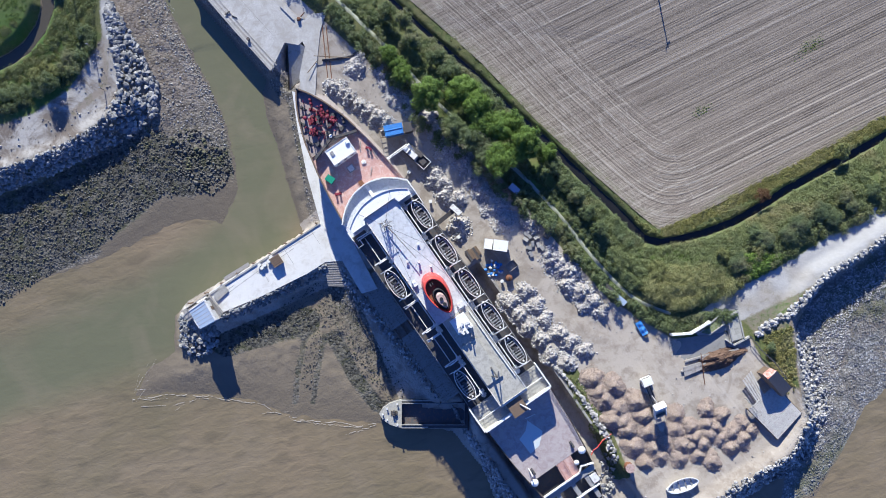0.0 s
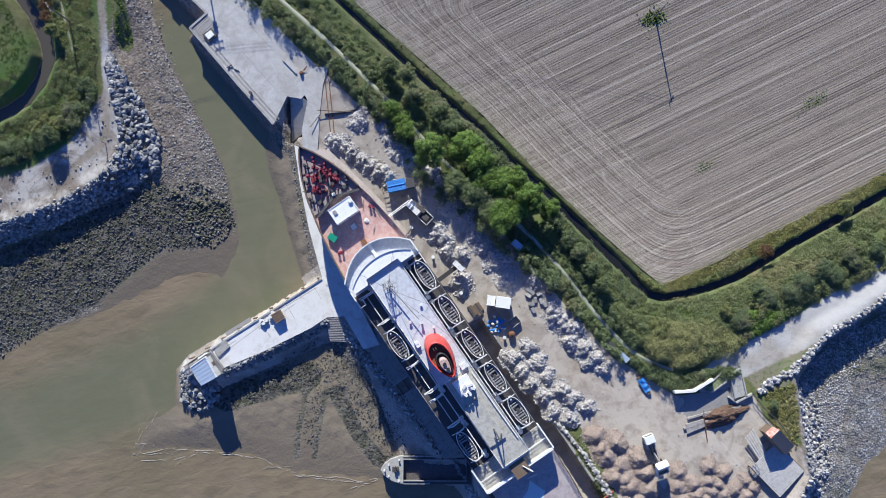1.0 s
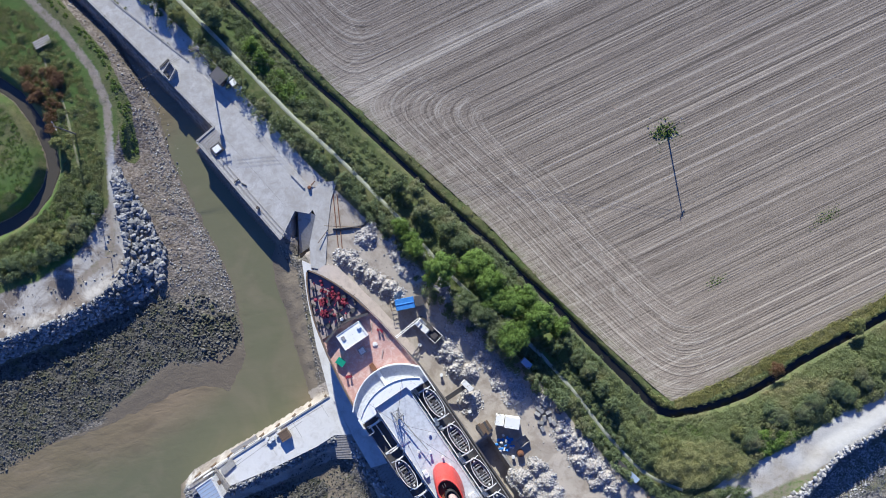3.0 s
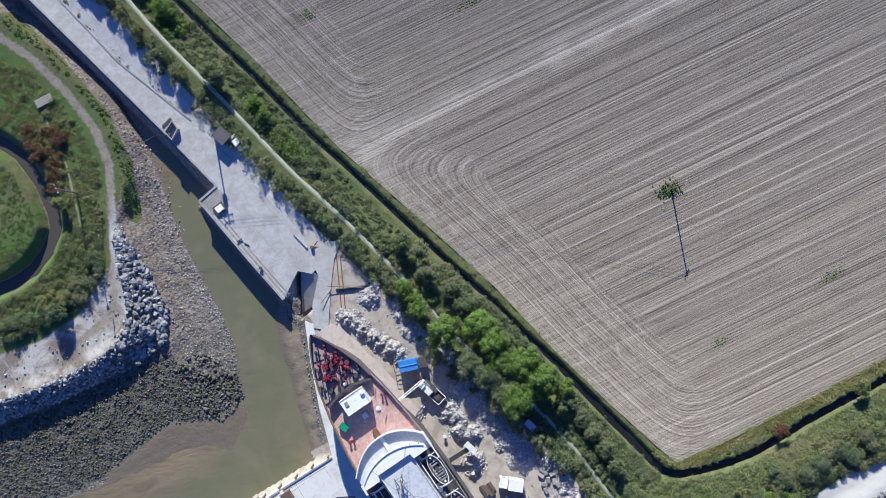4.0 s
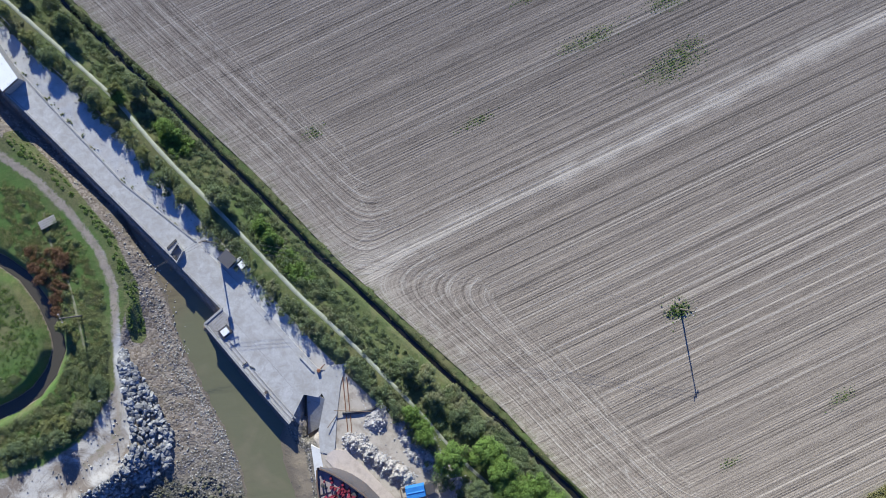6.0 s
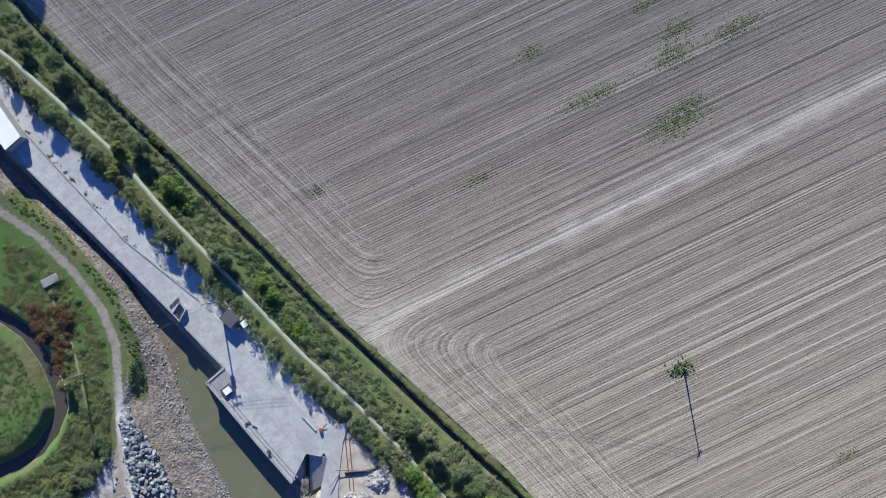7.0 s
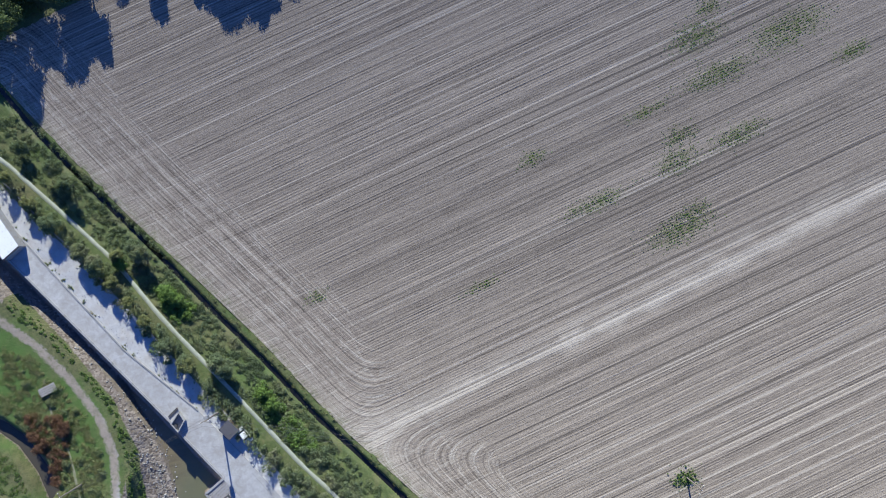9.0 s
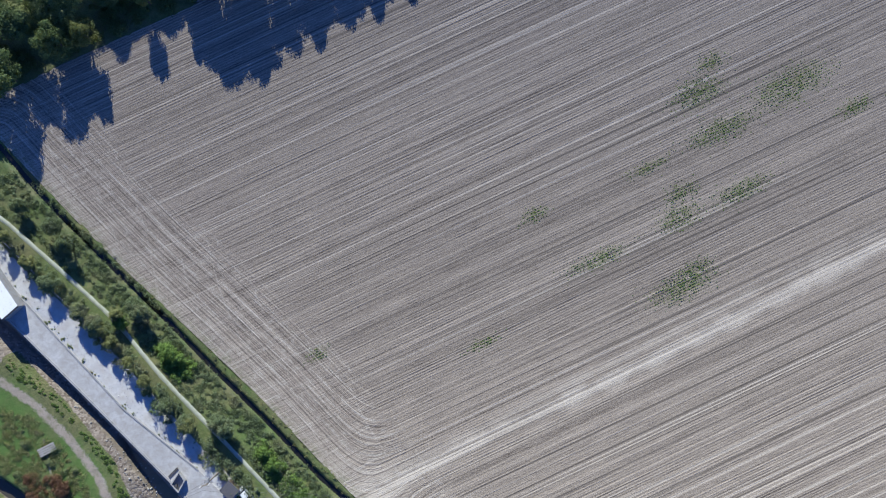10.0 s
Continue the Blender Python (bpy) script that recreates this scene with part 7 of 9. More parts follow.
skip_body = part("tipping_body", many((box, 0, 4.9, -1.25, 1.25, 0, 0.1, raised), (box, 0, 4.9, -1.33, -1.25, 0, 1.2, raised), (box, 0, 4.9, 1.25, 1.33, 0, 1.2, raised)), PALE_PLATE, tp, "pale painted steel body")
part("headboard", made(box, 4.9, 5.0, -1.33, 1.33, 0, 1.5, raised), WHITE_PAINT, skip_body)
part("canopy_lip", made(box, 4.2, 5.0, -1.33, 1.33, 1.5, 1.58, raised), WHITE_PAINT, skip_body)
for x in (0.6, 1.6, 2.6, 3.6, 4.6):
    for side in (-1, 1):
        part("rib", made(box, x - 0.06, x + 0.06, side * 1.37 - 0.04, side * 1.37 + 0.04, 0, 1.2, raised), WHITE_PAINT, skip_body)
part("tailgate", made(box, -0.1, -0.02, -1.25, 1.25, 0.1, 1.2, pose(-4.3, 0, 1.15, 0, -20, 0)), GREY_STEEL, tp)
part("hydraulic_ram", many((tube, (0.3, 0, 0.9), (-0.7, 0, 2.8), 0.14, 0.14, 10), (tube, (-0.7, 0, 2.8), (-1.55, 0, 4.1), 0.09, 0.09, 10)), GREY_STEEL, tp)
for x in (-3.5, -2.3, 3.7):
    for y in (-1.0, 1.0):
        wheel(tp, x, y)
# blue sheets and containers below the hedge
tarp = thing("blue_sheet", pose(*(46.3, -14.1), 3.25, 6, 0, -58), "crumpled blue plastic sheet over timber", "sheet")
bm = bmesh.new()
bmesh.ops.create_grid(bm, x_segments=16, y_segments=9, size=0.5, matrix=Matrix.Diagonal((3.4, 1.5, 1, 1)))
for vert in bm.verts:
    vert.co.z = 0.45 + 0.25 * noise.noise(vert.co * 1.2) + 0.25 * (1 - abs(vert.co.y))
bmesh.ops.solidify(bm, geom=bm.faces[:], thickness=0.04)
part("sheet", bm, BLUE_TARP, tarp)
part("timber", made(box, -2.4, 2.4, -0.4, 0.4, 0, 0.5), BROWN_WOOD, tarp)
for k, (p, s, mat, lab) in enumerate((((41.4, -7.6), (2.6, 1.3, 1.3), ROOF_BLUE, "pale blue steel tank below the hedge"), ((38.5, -4.9), (3.6, 1.4, 1.0), DARK_STEEL, "dark steel trough below the hedge"), ((16.6, 18.3), (2.6, 1.5, 1.7), ROOF_BLUE, "small pale caravan body below the trees"), ((24.7, 8.3), (3.2, 1.4, 1.2), DARK_STEEL, "dark cart body in the shade"))):
    tk = thing("steel_tank", pose(*p, 3.2, 0, 0, -42 if k != 3 else 60), lab, "tank")
    part("body", bevelled(-s[0] / 2, s[0] / 2, -s[1] / 2, s[1] / 2, 0.2, s[2], 0.1), mat, tk)
    part("skid", many((box, -s[0] / 2, s[0] / 2, -s[1] / 2, -s[1] / 2 + 0.15, 0, 0.2), (box, -s[0] / 2, s[0] / 2, s[1] / 2 - 0.15, s[1] / 2, 0, 0.2)), BROWN_WOOD, tk)
# conveyor and timber stack beside the hull
cv = thing("conveyor", Matrix(), "dark steel conveyor with white head", "conveyor")
a, b = Vector((*(-1.7, 10.0), 4.0)), Vector((*(2.8, 13.4), 6.0))
part("belt", made(beam, a, b, 1.0, 0.35), DARK_STEEL, cv)
part("head", many((beam, (b.x - 0.9, b.y + 0.9, 5.9), (b.x + 1.2, b.y - 1.0, 5.9), 1.2, 1.0)), OLD_WHITE, cv)
part("leg", many((tube, (b.x, b.y, 3.2), (b.x, b.y, 5.6), 0.12), (tube, (a.x, a.y, 3.2), (a.x, a.y, 4.0), 0.12)), DARK_STEEL, cv)
stack = thing("timber_stack", SHIP_AT, "stack of brown baulks beside the hull", "timber stack")
for k in range(5):
    y = 10.4 + (k % 5) * 0.6
    part("baulk", made(box, 50.4 + rnd.uniform(-1, 1), 53.4 + rnd.uniform(-0.8, 0.3), y, y + 0.55, 3.2 + (k // 5) * 0.5, 3.65 + (k // 5) * 0.5), BROWN_WOOD if k % 3 else DARK_STEEL, stack)
for x, y in ((46.6, 11.2), (60.8, 13.6), (36.0, 10.5), (27.5, 10.3)):
    bl = thing("bollard", SHIP_AT @ pose(x, y, 3.2), "white topped quay bollard", "bollard", "quay bollards")
    part("post", many((tube, (0, 0, 0), (0, 0, 0.8), 0.28, None, 10)), GREY_STEEL, bl)
    part("cap", many((tube, (0, 0, 0.8), (0, 0, 1.0), 0.42, None, 10)), OLD_WHITE, bl)
part("edge_wall", made(fence, [(SHIP_AT @ Vector((54.5, 12.0, 0)))[:2], (SHIP_AT @ Vector((100, 11.9, 0)))[:2]], 0.5, -1.2, 3.3), GREY_CONCRETE)
tagged(bpy.data.objects["edge_wall"], "grey berth edge wall", "wall", kind="structure")
# laid-up white boat by the sea wall
rb = thing("work_boat", pose(*(55.3, -50.2), 3.3, 4, 0, 18), "old open white boat with timber seats", "boat")
part("hull", made(make_boat_shell, 7.6, 2.9, 1.1), OLD_WHITE, rb)
e = boat_edge(7.6, 2.9, 1.1)
bm = bmesh.new()
for side in (-1, 1):
    for p, q in zip(e[:-1], e[1:]):
        beam(bm, (p[0], side * p[1], p[2] + 0.03), (q[0], side * q[1], q[2] + 0.03), 0.2, 0.12)
part("gunwale", bm, WHITE_PAINT, rb)
for x in (-2.3, -0.8, 0.8, 2.2):
    part("thwart", made(box, x - 0.18, x + 0.18, -1.2, 1.2, 0.75, 0.82), OLD_WOOD, rb)
drm = thing("rusty_drum", Matrix.Translation((*(43.0, -46.1), 3.2)), "upright rusty steel drum on the yard", "drum")
part("shell", many((tube, (0, 0, 0), (0, 0, 2.2), 1.0, None, 18),), RUST, drm)
part("rim", made(tube, (0, 0, 2.2), (0, 0, 2.3), 1.08, None, 18), FUNNEL_PINK, drm)
hose = thing("red_hose", Matrix(), "loose red hose over the berth edge", "hose")
part("hose", many(*[(tube, (*p, 3.6), (*q, 3.6), 0.12, None, 6) for p, q in zip([(39.1, -38.6), (37.0, -40.2), (35.9, -41.7), (34.9, -42.4)], [(37.0, -40.2), (35.9, -41.7), (34.9, -42.4), (34.4, -43.5)])]), FUNNEL_RED, hose)
# upper quay: pole-side shed, parked car, white container, pallet
sh = thing("tool_shed", pose(*(-54.8, 83.8), 3.2, 0, 0, -42), "small dark flat-roofed shed beside the hedge", "shed")
part("wall", made(box, -1.5, 1.5, -1.3, 1.3, 0, 2.3), BROWN_WOOD, sh)
part("roof", bevelled(-1.7, 1.7, -1.5, 1.5, 2.3, 2.5, 0.05), DARK_OR_SHADED_ROOF, sh)


def car(m, label, paint):
    c = thing("car", m, label, "car")
    part("body", bevelled(-2.0, 2.0, -0.85, 0.85, 0.35, 1.0, 0.15), paint, c)
    cab = part("cabin", bevelled(-1.2, 1.0, -0.75, 0.75, 0.95, 1.5, 0.2), GLASS, c)
    part("roof", bevelled(-0.9, 0.6, -0.68, 0.68, 1.48, 1.56, 0.03), paint, cab)
    for x in (-1.25, 1.25):
        for y in (-0.75, 0.75):
            wheel(c, x, y, 0.32, 0.22)
    return c


car(pose(*(-51.6, 82.4), 3.2, 0, 0, -48), "white parked car in the hedge's shade", WHITE_PAINT)
hb = thing("hatch_box", pose(*(-55.4, 67.2), 3.36, 0, 0, 38), "white-lidded box in a dark frame on the quay", "box")
part("frame", many((box, -1.3, 1.3, -1.15, -0.85, 0, 0.5), (box, -1.3, 1.3, 0.85, 1.15, 0, 0.5), (box, -1.3, -1.0, -0.84, 0.84, 0, 0.5), (box, 1.0, 1.3, -0.84, 0.84, 0, 0.5)), DARK_STEEL, hb)
part("body", made(box, -0.95, 0.95, -0.8, 0.8, 0, 0.6), GREY_STEEL, hb)
part("lid", bevelled(-0.85, 0.85, -0.72, 0.72, 0.6, 0.7, 0.04), WHITE_PAINT, hb, "white lid")
ct = thing("container", Matrix(), "long white-roofed site container on the quay", "container")
ROOF = [(-114.3, 132.1), (-110.3, 135.0), (-102.6, 124.2), (-105.9, 121.1)]
part("body", made(slab, [(x * 0.998, y) for x, y in ROOF], 3.36, 6.2), GREY_STEEL, ct)
part("roof", made(slab, ROOF, 6.2, 6.4), WHITE_PAINT, ct, "white roof sheet")
part("end_door", made(fence, [ROOF[2], ROOF[3]], 0.16, 3.4, 6.1), DARK_STEEL, ct)
part("end_beam", made(fence, [ROOF[2], ROOF[3]], 0.5, 6.1, 6.3), DARK_STEEL, ct)
for p in [(-67.2, 84.2), (-45.7, 53.6)]:
    bl = thing("mooring_post", Matrix.Translation((*p, 3.36)), "dark iron mooring post on the quay", "mooring post", "quay mooring posts")
    part("post", many((tube, (0, 0, 0), (0, 0, 0.9), 0.3, None, 10), (tube, (0, 0, 0.75), (0, 0, 1.0), 0.4, None, 10)), DARK_STEEL, bl)
stump = thing("mooring_post", Matrix.Translation((*(-34.0, 58.5), 3.3)), "rusty broken mooring stump beside rubble", "mooring post", "quay mooring posts")
part("post", many((tube, (0, 0, 0), (0.1, 0, 0.9), 0.5, 0.35, 9), (tube, (0.5, 0.5, 0.3), (1.4, 1.5, 0.6), 0.16, 0.1, 7)), RUST, stump)
tagged(part("edging", made(fence, [(-38.3, 61.6), (-35.1, 58.3)], 0.3, 3.2, 3.65), CONCRETE), "short pale kerb on the quay", "kerb", kind="structure")
cross = thing("mooring_gear", pose(*(-50.8, 59.9), 3.36, 0, 0, 35), "dark iron cleat and chain at the quay edge", "cleat")
part("cleat", many((box, -0.7, 0.7, -0.12, 0.12, 0.2, 0.4), (box, -0.15, 0.15, -0.12, 0.12, 0, 0.2), (tube, (0.6, -1.2, 0.1), (1.2, -2.2, 0.1), 0.2, 0.15, 8)), DARK_STEEL, cross)
lad = thing("gangplank", Matrix(), "dark steel gangplank lying on the quay", "gangplank")
part("plank", made(beam, (*(-69.0, 86.1), 3.5), (*(-67.1, 88.1), 3.5), 0.45, 0.25), DARK_STEEL, lad)
tagged(part("quay_upstand", made(fence, [(-68.1, 84.7), (-66.5, 87.3), (-65.2, 85.5), (-66.5, 82.9)], 0.3, 3.3, 4.6, True), GREY_CONCRETE), "square concrete upstand on the quay", "wall", kind="structure")
pl = thing("pallet", pose(*(-96.5, 91.8), 3.0, 0, 0, 28), "pale timber picnic bench on the grass", "bench")
for k in range(4):
    part("slat", made(box, -2.0, 2.0, -0.95 + k * 0.5, -0.55 + k * 0.5, 0.5, 0.6), OLD_WOOD, pl)
for x in (-1.5, 1.5):
    part("leg", made(box, x - 0.1, x + 0.1, -0.95, 0.95, 0, 0.5), OLD_WOOD, pl)
# mooring ropes from the bow and low posts on the west bank
for p, q in (((-29.6, 48.6), (-31.7, 45.6)), ((-21.9, 49.3), (-30.3, 49.6))):
    rp = thing("mooring_rope", Matrix(), "slack dark mooring rope on the quay", "rope")
    part("rope", made(tube, (*p, 3.6), (*q, 4.2), 0.09, None, 6), BROWN_WOOD, rp)
channel = thing("drain_pipe", Matrix(), "dark half-buried drain pipe across the yard", "pipe")
part("pipe", many(*[(tube, (*p, 3.4), (*q, 3.4), 0.3, None, 8) for p, q in zip([(-28.4, 48.8), (-24.5, 49.1), (-21.3, 49.9)], [(-24.5, 49.1), (-21.3, 49.9), (-19.6, 51.3)])]), DARK_STEEL, channel)
wf = thing("wire_fence", Matrix(), "thin grey wire fence along the quay hedge", "fence")
part("wires", made(make_rail, [(-114.5, 145.5), (-109.2, 140.1), (-102.5, 133.7), (-97.9, 128.9), (-91.1, 123.1), (-84.0, 116.1)], 3.1, 2.5, 1.1, 0.04, 2), GREY_STEEL, wf)
rails = thing("rail_track", Matrix(), "rusty rails lying in the gravel", "rails")
for off in (0, 0.9):
    part("rail", made(beam, ((-28.5, 57.1)[0] + off, (-28.5, 57.1)[1], 3.32), ((-26.7, 40.8)[0] + off, (-26.7, 40.8)[1], 3.32), 0.16), RUST, rails)


# ---- poles and wires ----
def power_pole(p, z, height, arms, label, turn=0.0):
    ob = thing("power_pole", Matrix.Translation((*p, z)) @ pose(0, 0, 0, 0, 0, turn), label, "power pole", "power poles")
    part("pole", made(tube, (0, 0, -0.5), (0, 0, height), 0.2, 0.13, 10), POLE_WOOD, ob)
    for h in arms:
        part("crossarm", made(beam, (-1.1, 0, h), (1.1, 0, h), 0.16), POLE_WOOD, ob)
        for x in (-1.0, 0.0, 1.0):
            part("insulator", made(tube, (x, 0, h + 0.08), (x, 0, h + 0.4), 0.1, 0.07), WHITE_PAINT, ob)
    return ob


POLE_A, POLE_B, POLE_C = (50.1, 73.3), (-57.6, 87.5), (-88.5, 70.5)
power_pole(POLE_A, 0.0, 10.2, (9.9,), "wooden power pole standing in the field", 65)
power_pole(POLE_B, 3.2, 12.0, (11.7, 10.9), "wooden power pole with transformer on the quay", 20)
tr = bpy.data.objects["power_pole.001"]
part("transformer", made(box, -0.45, 0.45, 0.15, 0.85, 8.9, 10.1), GREY_STEEL, tr)
power_pole(POLE_C, 3.0, 10.0, (9.8,), "wooden power pole on the grass bank", -60)


def wire(p, q, sag=1.2):
    bm = bmesh.new()
    p, q = Vector(p), Vector(q)
    n = 14
    pts = [p.lerp(q, k / n) - Vector((0, 0, sag * 4 * (k / n) * (1 - k / n))) for k in range(n + 1)]
    strand(bm, pts, 0.02)
    w = thing("power_line", Matrix(), "thin overhead power line between poles", "cable", "overhead lines")
    part("conductor", bm, DARK_STEEL, w)


for s in (-0.9, 0.0, 0.9):
    wire((POLE_C[0] + s * 0.4, POLE_C[1] - s, 13.1), (POLE_B[0] + s * 0.3, POLE_B[1] + s, 15.1))
    wire((POLE_B[0] + s * 0.3, POLE_B[1] + s, 15.1), (POLE_A[0] + s * 0.4, POLE_A[1] + s, 10.2), 2.0)
for p, h, lean in (((-82.4, 51.7), 6.5, 0), ((-79.8, 41.8), 4.5, 0)):
    lp = thing("signal_post", Matrix.Translation((*p, 3.0)), "slim grey post on the stony bank", "post", "slim posts on the bank")
    part("post", made(tube, (0, 0, 0), (0, 0, h * 0.55), 0.09), POLE_WOOD, lp)
    part("head", made(box, -0.3, 0.3, -0.08, 0.08, h * 0.55, h * 0.55 + 0.35), GREY_STEEL, lp)



# ---- trees, scrub and hedges ----
def leaf_cloud(centres, radii, heights, per, size, seed):
    """Small leaf sprays round lumpy crowns: quads, each turned its own way. centres are the crowns' middles."""
    r = np.random.RandomState(seed)
    n = len(centres)
    lumps = 16
    a, up = r.uniform(0, 6.28, (n, lumps)), r.uniform(-0.25, 0.95, (n, lumps))
    flat = np.sqrt(np.clip(1 - up ** 2, 0, 1)) * r.uniform(0.4, 0.78, (n, lumps))
    lump = np.stack([np.cos(a) * flat, np.sin(a) * flat, up * 0.7], -1)
    lump[:, 0] = (0, 0, 0.55)
    pick = r.randint(0, lumps, (n, per))
    d = r.normal(size=(n, per, 3))
    d /= np.linalg.norm(d, axis=-1, keepdims=True)
    d[..., 2] = np.where(d[..., 2] < -0.3, -d[..., 2], d[..., 2])
    wide = r.uniform(0.32, 0.5, (n, lumps))
    p = np.take_along_axis(lump, pick[..., None], 1) + d * np.take_along_axis(wide, pick, 1)[..., None] * r.uniform(0.7, 1.05, (n, per, 1))
    scale = np.stack([radii, radii, heights], -1)[:, None, :]
    p = p * scale + np.asarray(centres)[:, None, :]
    p, d = p.reshape(-1, 3), (d + r.normal(scale=0.3, size=d.shape) + np.array([0, 0, 0.25])).reshape(-1, 3)
    d /= np.linalg.norm(d, axis=-1, keepdims=True)
    side = np.cross(d, r.normal(size=d.shape))
    side /= np.linalg.norm(side, axis=-1, keepdims=True)
    other = np.cross(d, side)
    s = size * r.uniform(0.6, 1.3, (len(p), 1))
    quad = np.stack([p - side * s, p - other * s * 0.7 + d * s * 0.2, p + side * s, p + other * s * 0.7 - d * s * 0.2], 1)
    return quad.reshape(-1, 3), np.arange(len(p) * 4).reshape(-1, 4)


def tree_kind(seed, leaves, label, per=8400):
    """A tree of unit crown radius: trunk, limbs and a lumpy crown. Scaled where it stands."""
    t = thing("tree", Matrix(), label, "tree", "trees along the bank")
    r = random.Random(seed)
    bm = bmesh.new()
    tube(bm, (0, 0, -0.1), (0.05, 0.03, 0.75), 0.075, 0.045, 8)
    for k in range(6):
        a = k * 1.05 + r.uniform(-0.3, 0.3)
        tube(bm, (0.03, 0.02, 0.4 + 0.05 * k), (0.6 * math.cos(a), 0.6 * math.sin(a), 0.95 + r.uniform(0, 0.25)), 0.035, 0.012, 6)
    part("trunk", bm, BARK, t)
    n = 7
    spots = [(0, 0, 1.15)] + [(0.48 * math.cos(k * 1.05 + seed) * r.uniform(0.8, 1.2), 0.48 * math.sin(k * 1.05 + seed) * r.uniform(0.8, 1.2), r.uniform(0.75, 1.15)) for k in range(n - 1)]
    v, q = leaf_cloud(np.array(spots), np.full(n, 0.55) * np.array([r.uniform(0.8, 1.15) for _ in range(n)]), np.full(n, 0.5), per // n, 0.038, seed)
    crown = new("crown", fast_mesh("crown", v, q, leaves))
    crown.parent = t
    return t


def height_at(x, y):
    return land(np.array([[float(x)]]), np.array([[float(y)]]))[0, 0]


tree_kinds = {
    "bright": [tree_kind(k, TREE_LEAF, "bright green bushy tree on the bank") for k in (1, 2, 3)],
    "olive": [tree_kind(k, SCRUB_LEAF, "olive green bushy tree on the bank") for k in (4, 5)],
    "yellow": [tree_kind(k, YELLOW_LEAF, "yellow-green young tree beside the path") for k in (6, 7)],
    "dark": [tree_kind(k, DARK_LEAF, "tall dark tree at the field corner") for k in (8, 9)],
    "russet": [tree_kind(k, RUSSET_LEAF, "russet bare-twigged bush on the bank", 5000) for k in (12,)],
}
planted = set()
rnd = random.Random(3)


def plant(kind, places, radius, tall, spread=0.15):
    for x, y in places:
        ob = rnd.choice(tree_kinds[kind])
        r = radius * rnd.uniform(1 - spread, 1 + spread)
        z = height_at(x, y) - 0.1
        m = pose(x, y, z, 0, 0, rnd.uniform(0, 360)) @ Matrix.Diagonal((r, r, (tall + max(0.0, 3.0 - z) * 0.7) * rnd.uniform(0.9, 1.1) / 1.62, 1))
        if ob.name in planted:
            repeat(ob, m)
        else:
            ob.matrix_basis = m
            planted.add(ob.name)


plant("bright", [(-3.4, 39.9), (4.8, 40.8), (7.8, 37.4)], 4.2, 7.8)
plant("bright", [(12.5, 32.4), (19.2, 29.0)], 4.3, 8.0, 0.08)
plant("bright", [(24.2, 26.6)], 2.5, 5.6)
plant("bright", [(9.0, 32.8), (16.4, 26.8), (15.6, 33.0)], 3.4, 6.4, 0.08)
plant("bright", [(13.2, 24.4)], 4.1, 7.6, 0.05)
plant("olive", [(2.3, 32.2), (6.2, 30.0), (10.7, 26.8)], 3.8, 6.6)
plant("olive", [(25.5, 23.8), (28.4, 19.8), (30.8, 16.6), (33.6, 12.8), (23.3, 22.3), (36.3, 9.1)], 2.1, 3.4)
plant("olive", [(-9.2, 58.0), (-7.2, 53.2), (-1.9, 49.2), (1.4, 45.3), (7.3, 40.0), (10.6, 37.1), (-13.1, 59.5)], 2.7, 4.6)
plant("bright", [(-10.8, 47.2), (-9.1, 44.9), (-12.8, 49.4)], 2.4, 5.0)
plant("yellow", [(-81.9, 116.4), (-77.9, 112.0), (-74.3, 107.8), (-81.4, 122.4), (-101.1, 133.8), (-64.6, 97.9), (-106.4, 139.5), (-89.2, 123.5), (-85.2, 119.3)], 1.8, 4.4)
plant("olive", [(-96.4, 129.2), (-89.1, 122.9), (-85.8, 120.3), (-69.3, 102.3), (-65.3, 98.5), (-93.5, 138.5), (-78.2, 124.4), (-76.2, 123.1), (-96.8, 142.3), (-104.0, 146.8), (-56.3, 97.4), (-58.2, 98.6)], 2.3, 4.6)
plant("bright", [(-80.7, 120.7), (-70.2, 114.0), (-68.2, 112.5), (-47.7, 91.7), (-45.8, 89.1)], 1.9, 2.8)
plant("dark", [(-108.0, 176.0)], 5.6, 8.4, 0.0)
plant("dark", [(-96.4, 184.0)], 4.4, 8.8, 0.03)
plant("dark", [(-91.0, 186.0)], 3.4, 6.8, 0.0)
plant("dark", [(-77.3, 194.6)], 2.5, 7.5, 0.0)
plant("dark", [(-67.3, 202.2), (-63.5, 201.0)], 4.2, 8.8, 0.04)
plant("dark", [(-60.6, 201.0), (-54.9, 202.6)], 5.2, 10.6, 0.03)
plant("dark", [(-47.9, 204.6), (-41.5, 207.0)], 5.0, 8.9, 0.04)
plant("dark", [(-34.4, 209.4), (-27.2, 212.4), (-20.0, 216.0)], 4.8, 8.0, 0.05)
plant("dark", [(-86.5, 195.5), (-82.0, 198.5), (-76.5, 202.0), (-71.5, 203.5)], 3.6, 3.0, 0.1)
plant("dark", [(-118.5, 178.0), (-114.0, 186.5), (-105.0, 189.0), (-95.5, 193.5), (-67.5, 209.0), (-109.0, 197.5), (-99.0, 202.0), (-88.0, 206.5), (-77.5, 212.0), (-58.0, 213.0), (-118.0, 195.5), (-90.0, 215.5), (-104.0, 209.5), (-66.0, 219.0), (-112.0, 205.0)], 5.4, 8.6, 0.2)
plant("yellow", [(-91.9, 68.1)], 1.9, 3.0)
plant("yellow", [(-95.2, 45.0), (-92.6, 46.3), (-90.6, 45.6)], 1.8, 2.6)
plant("olive", [(76.2, -18.6)], 1.5, 1.6)
plant("yellow", [(93.8, 27.3)], 2.2, 3.0)
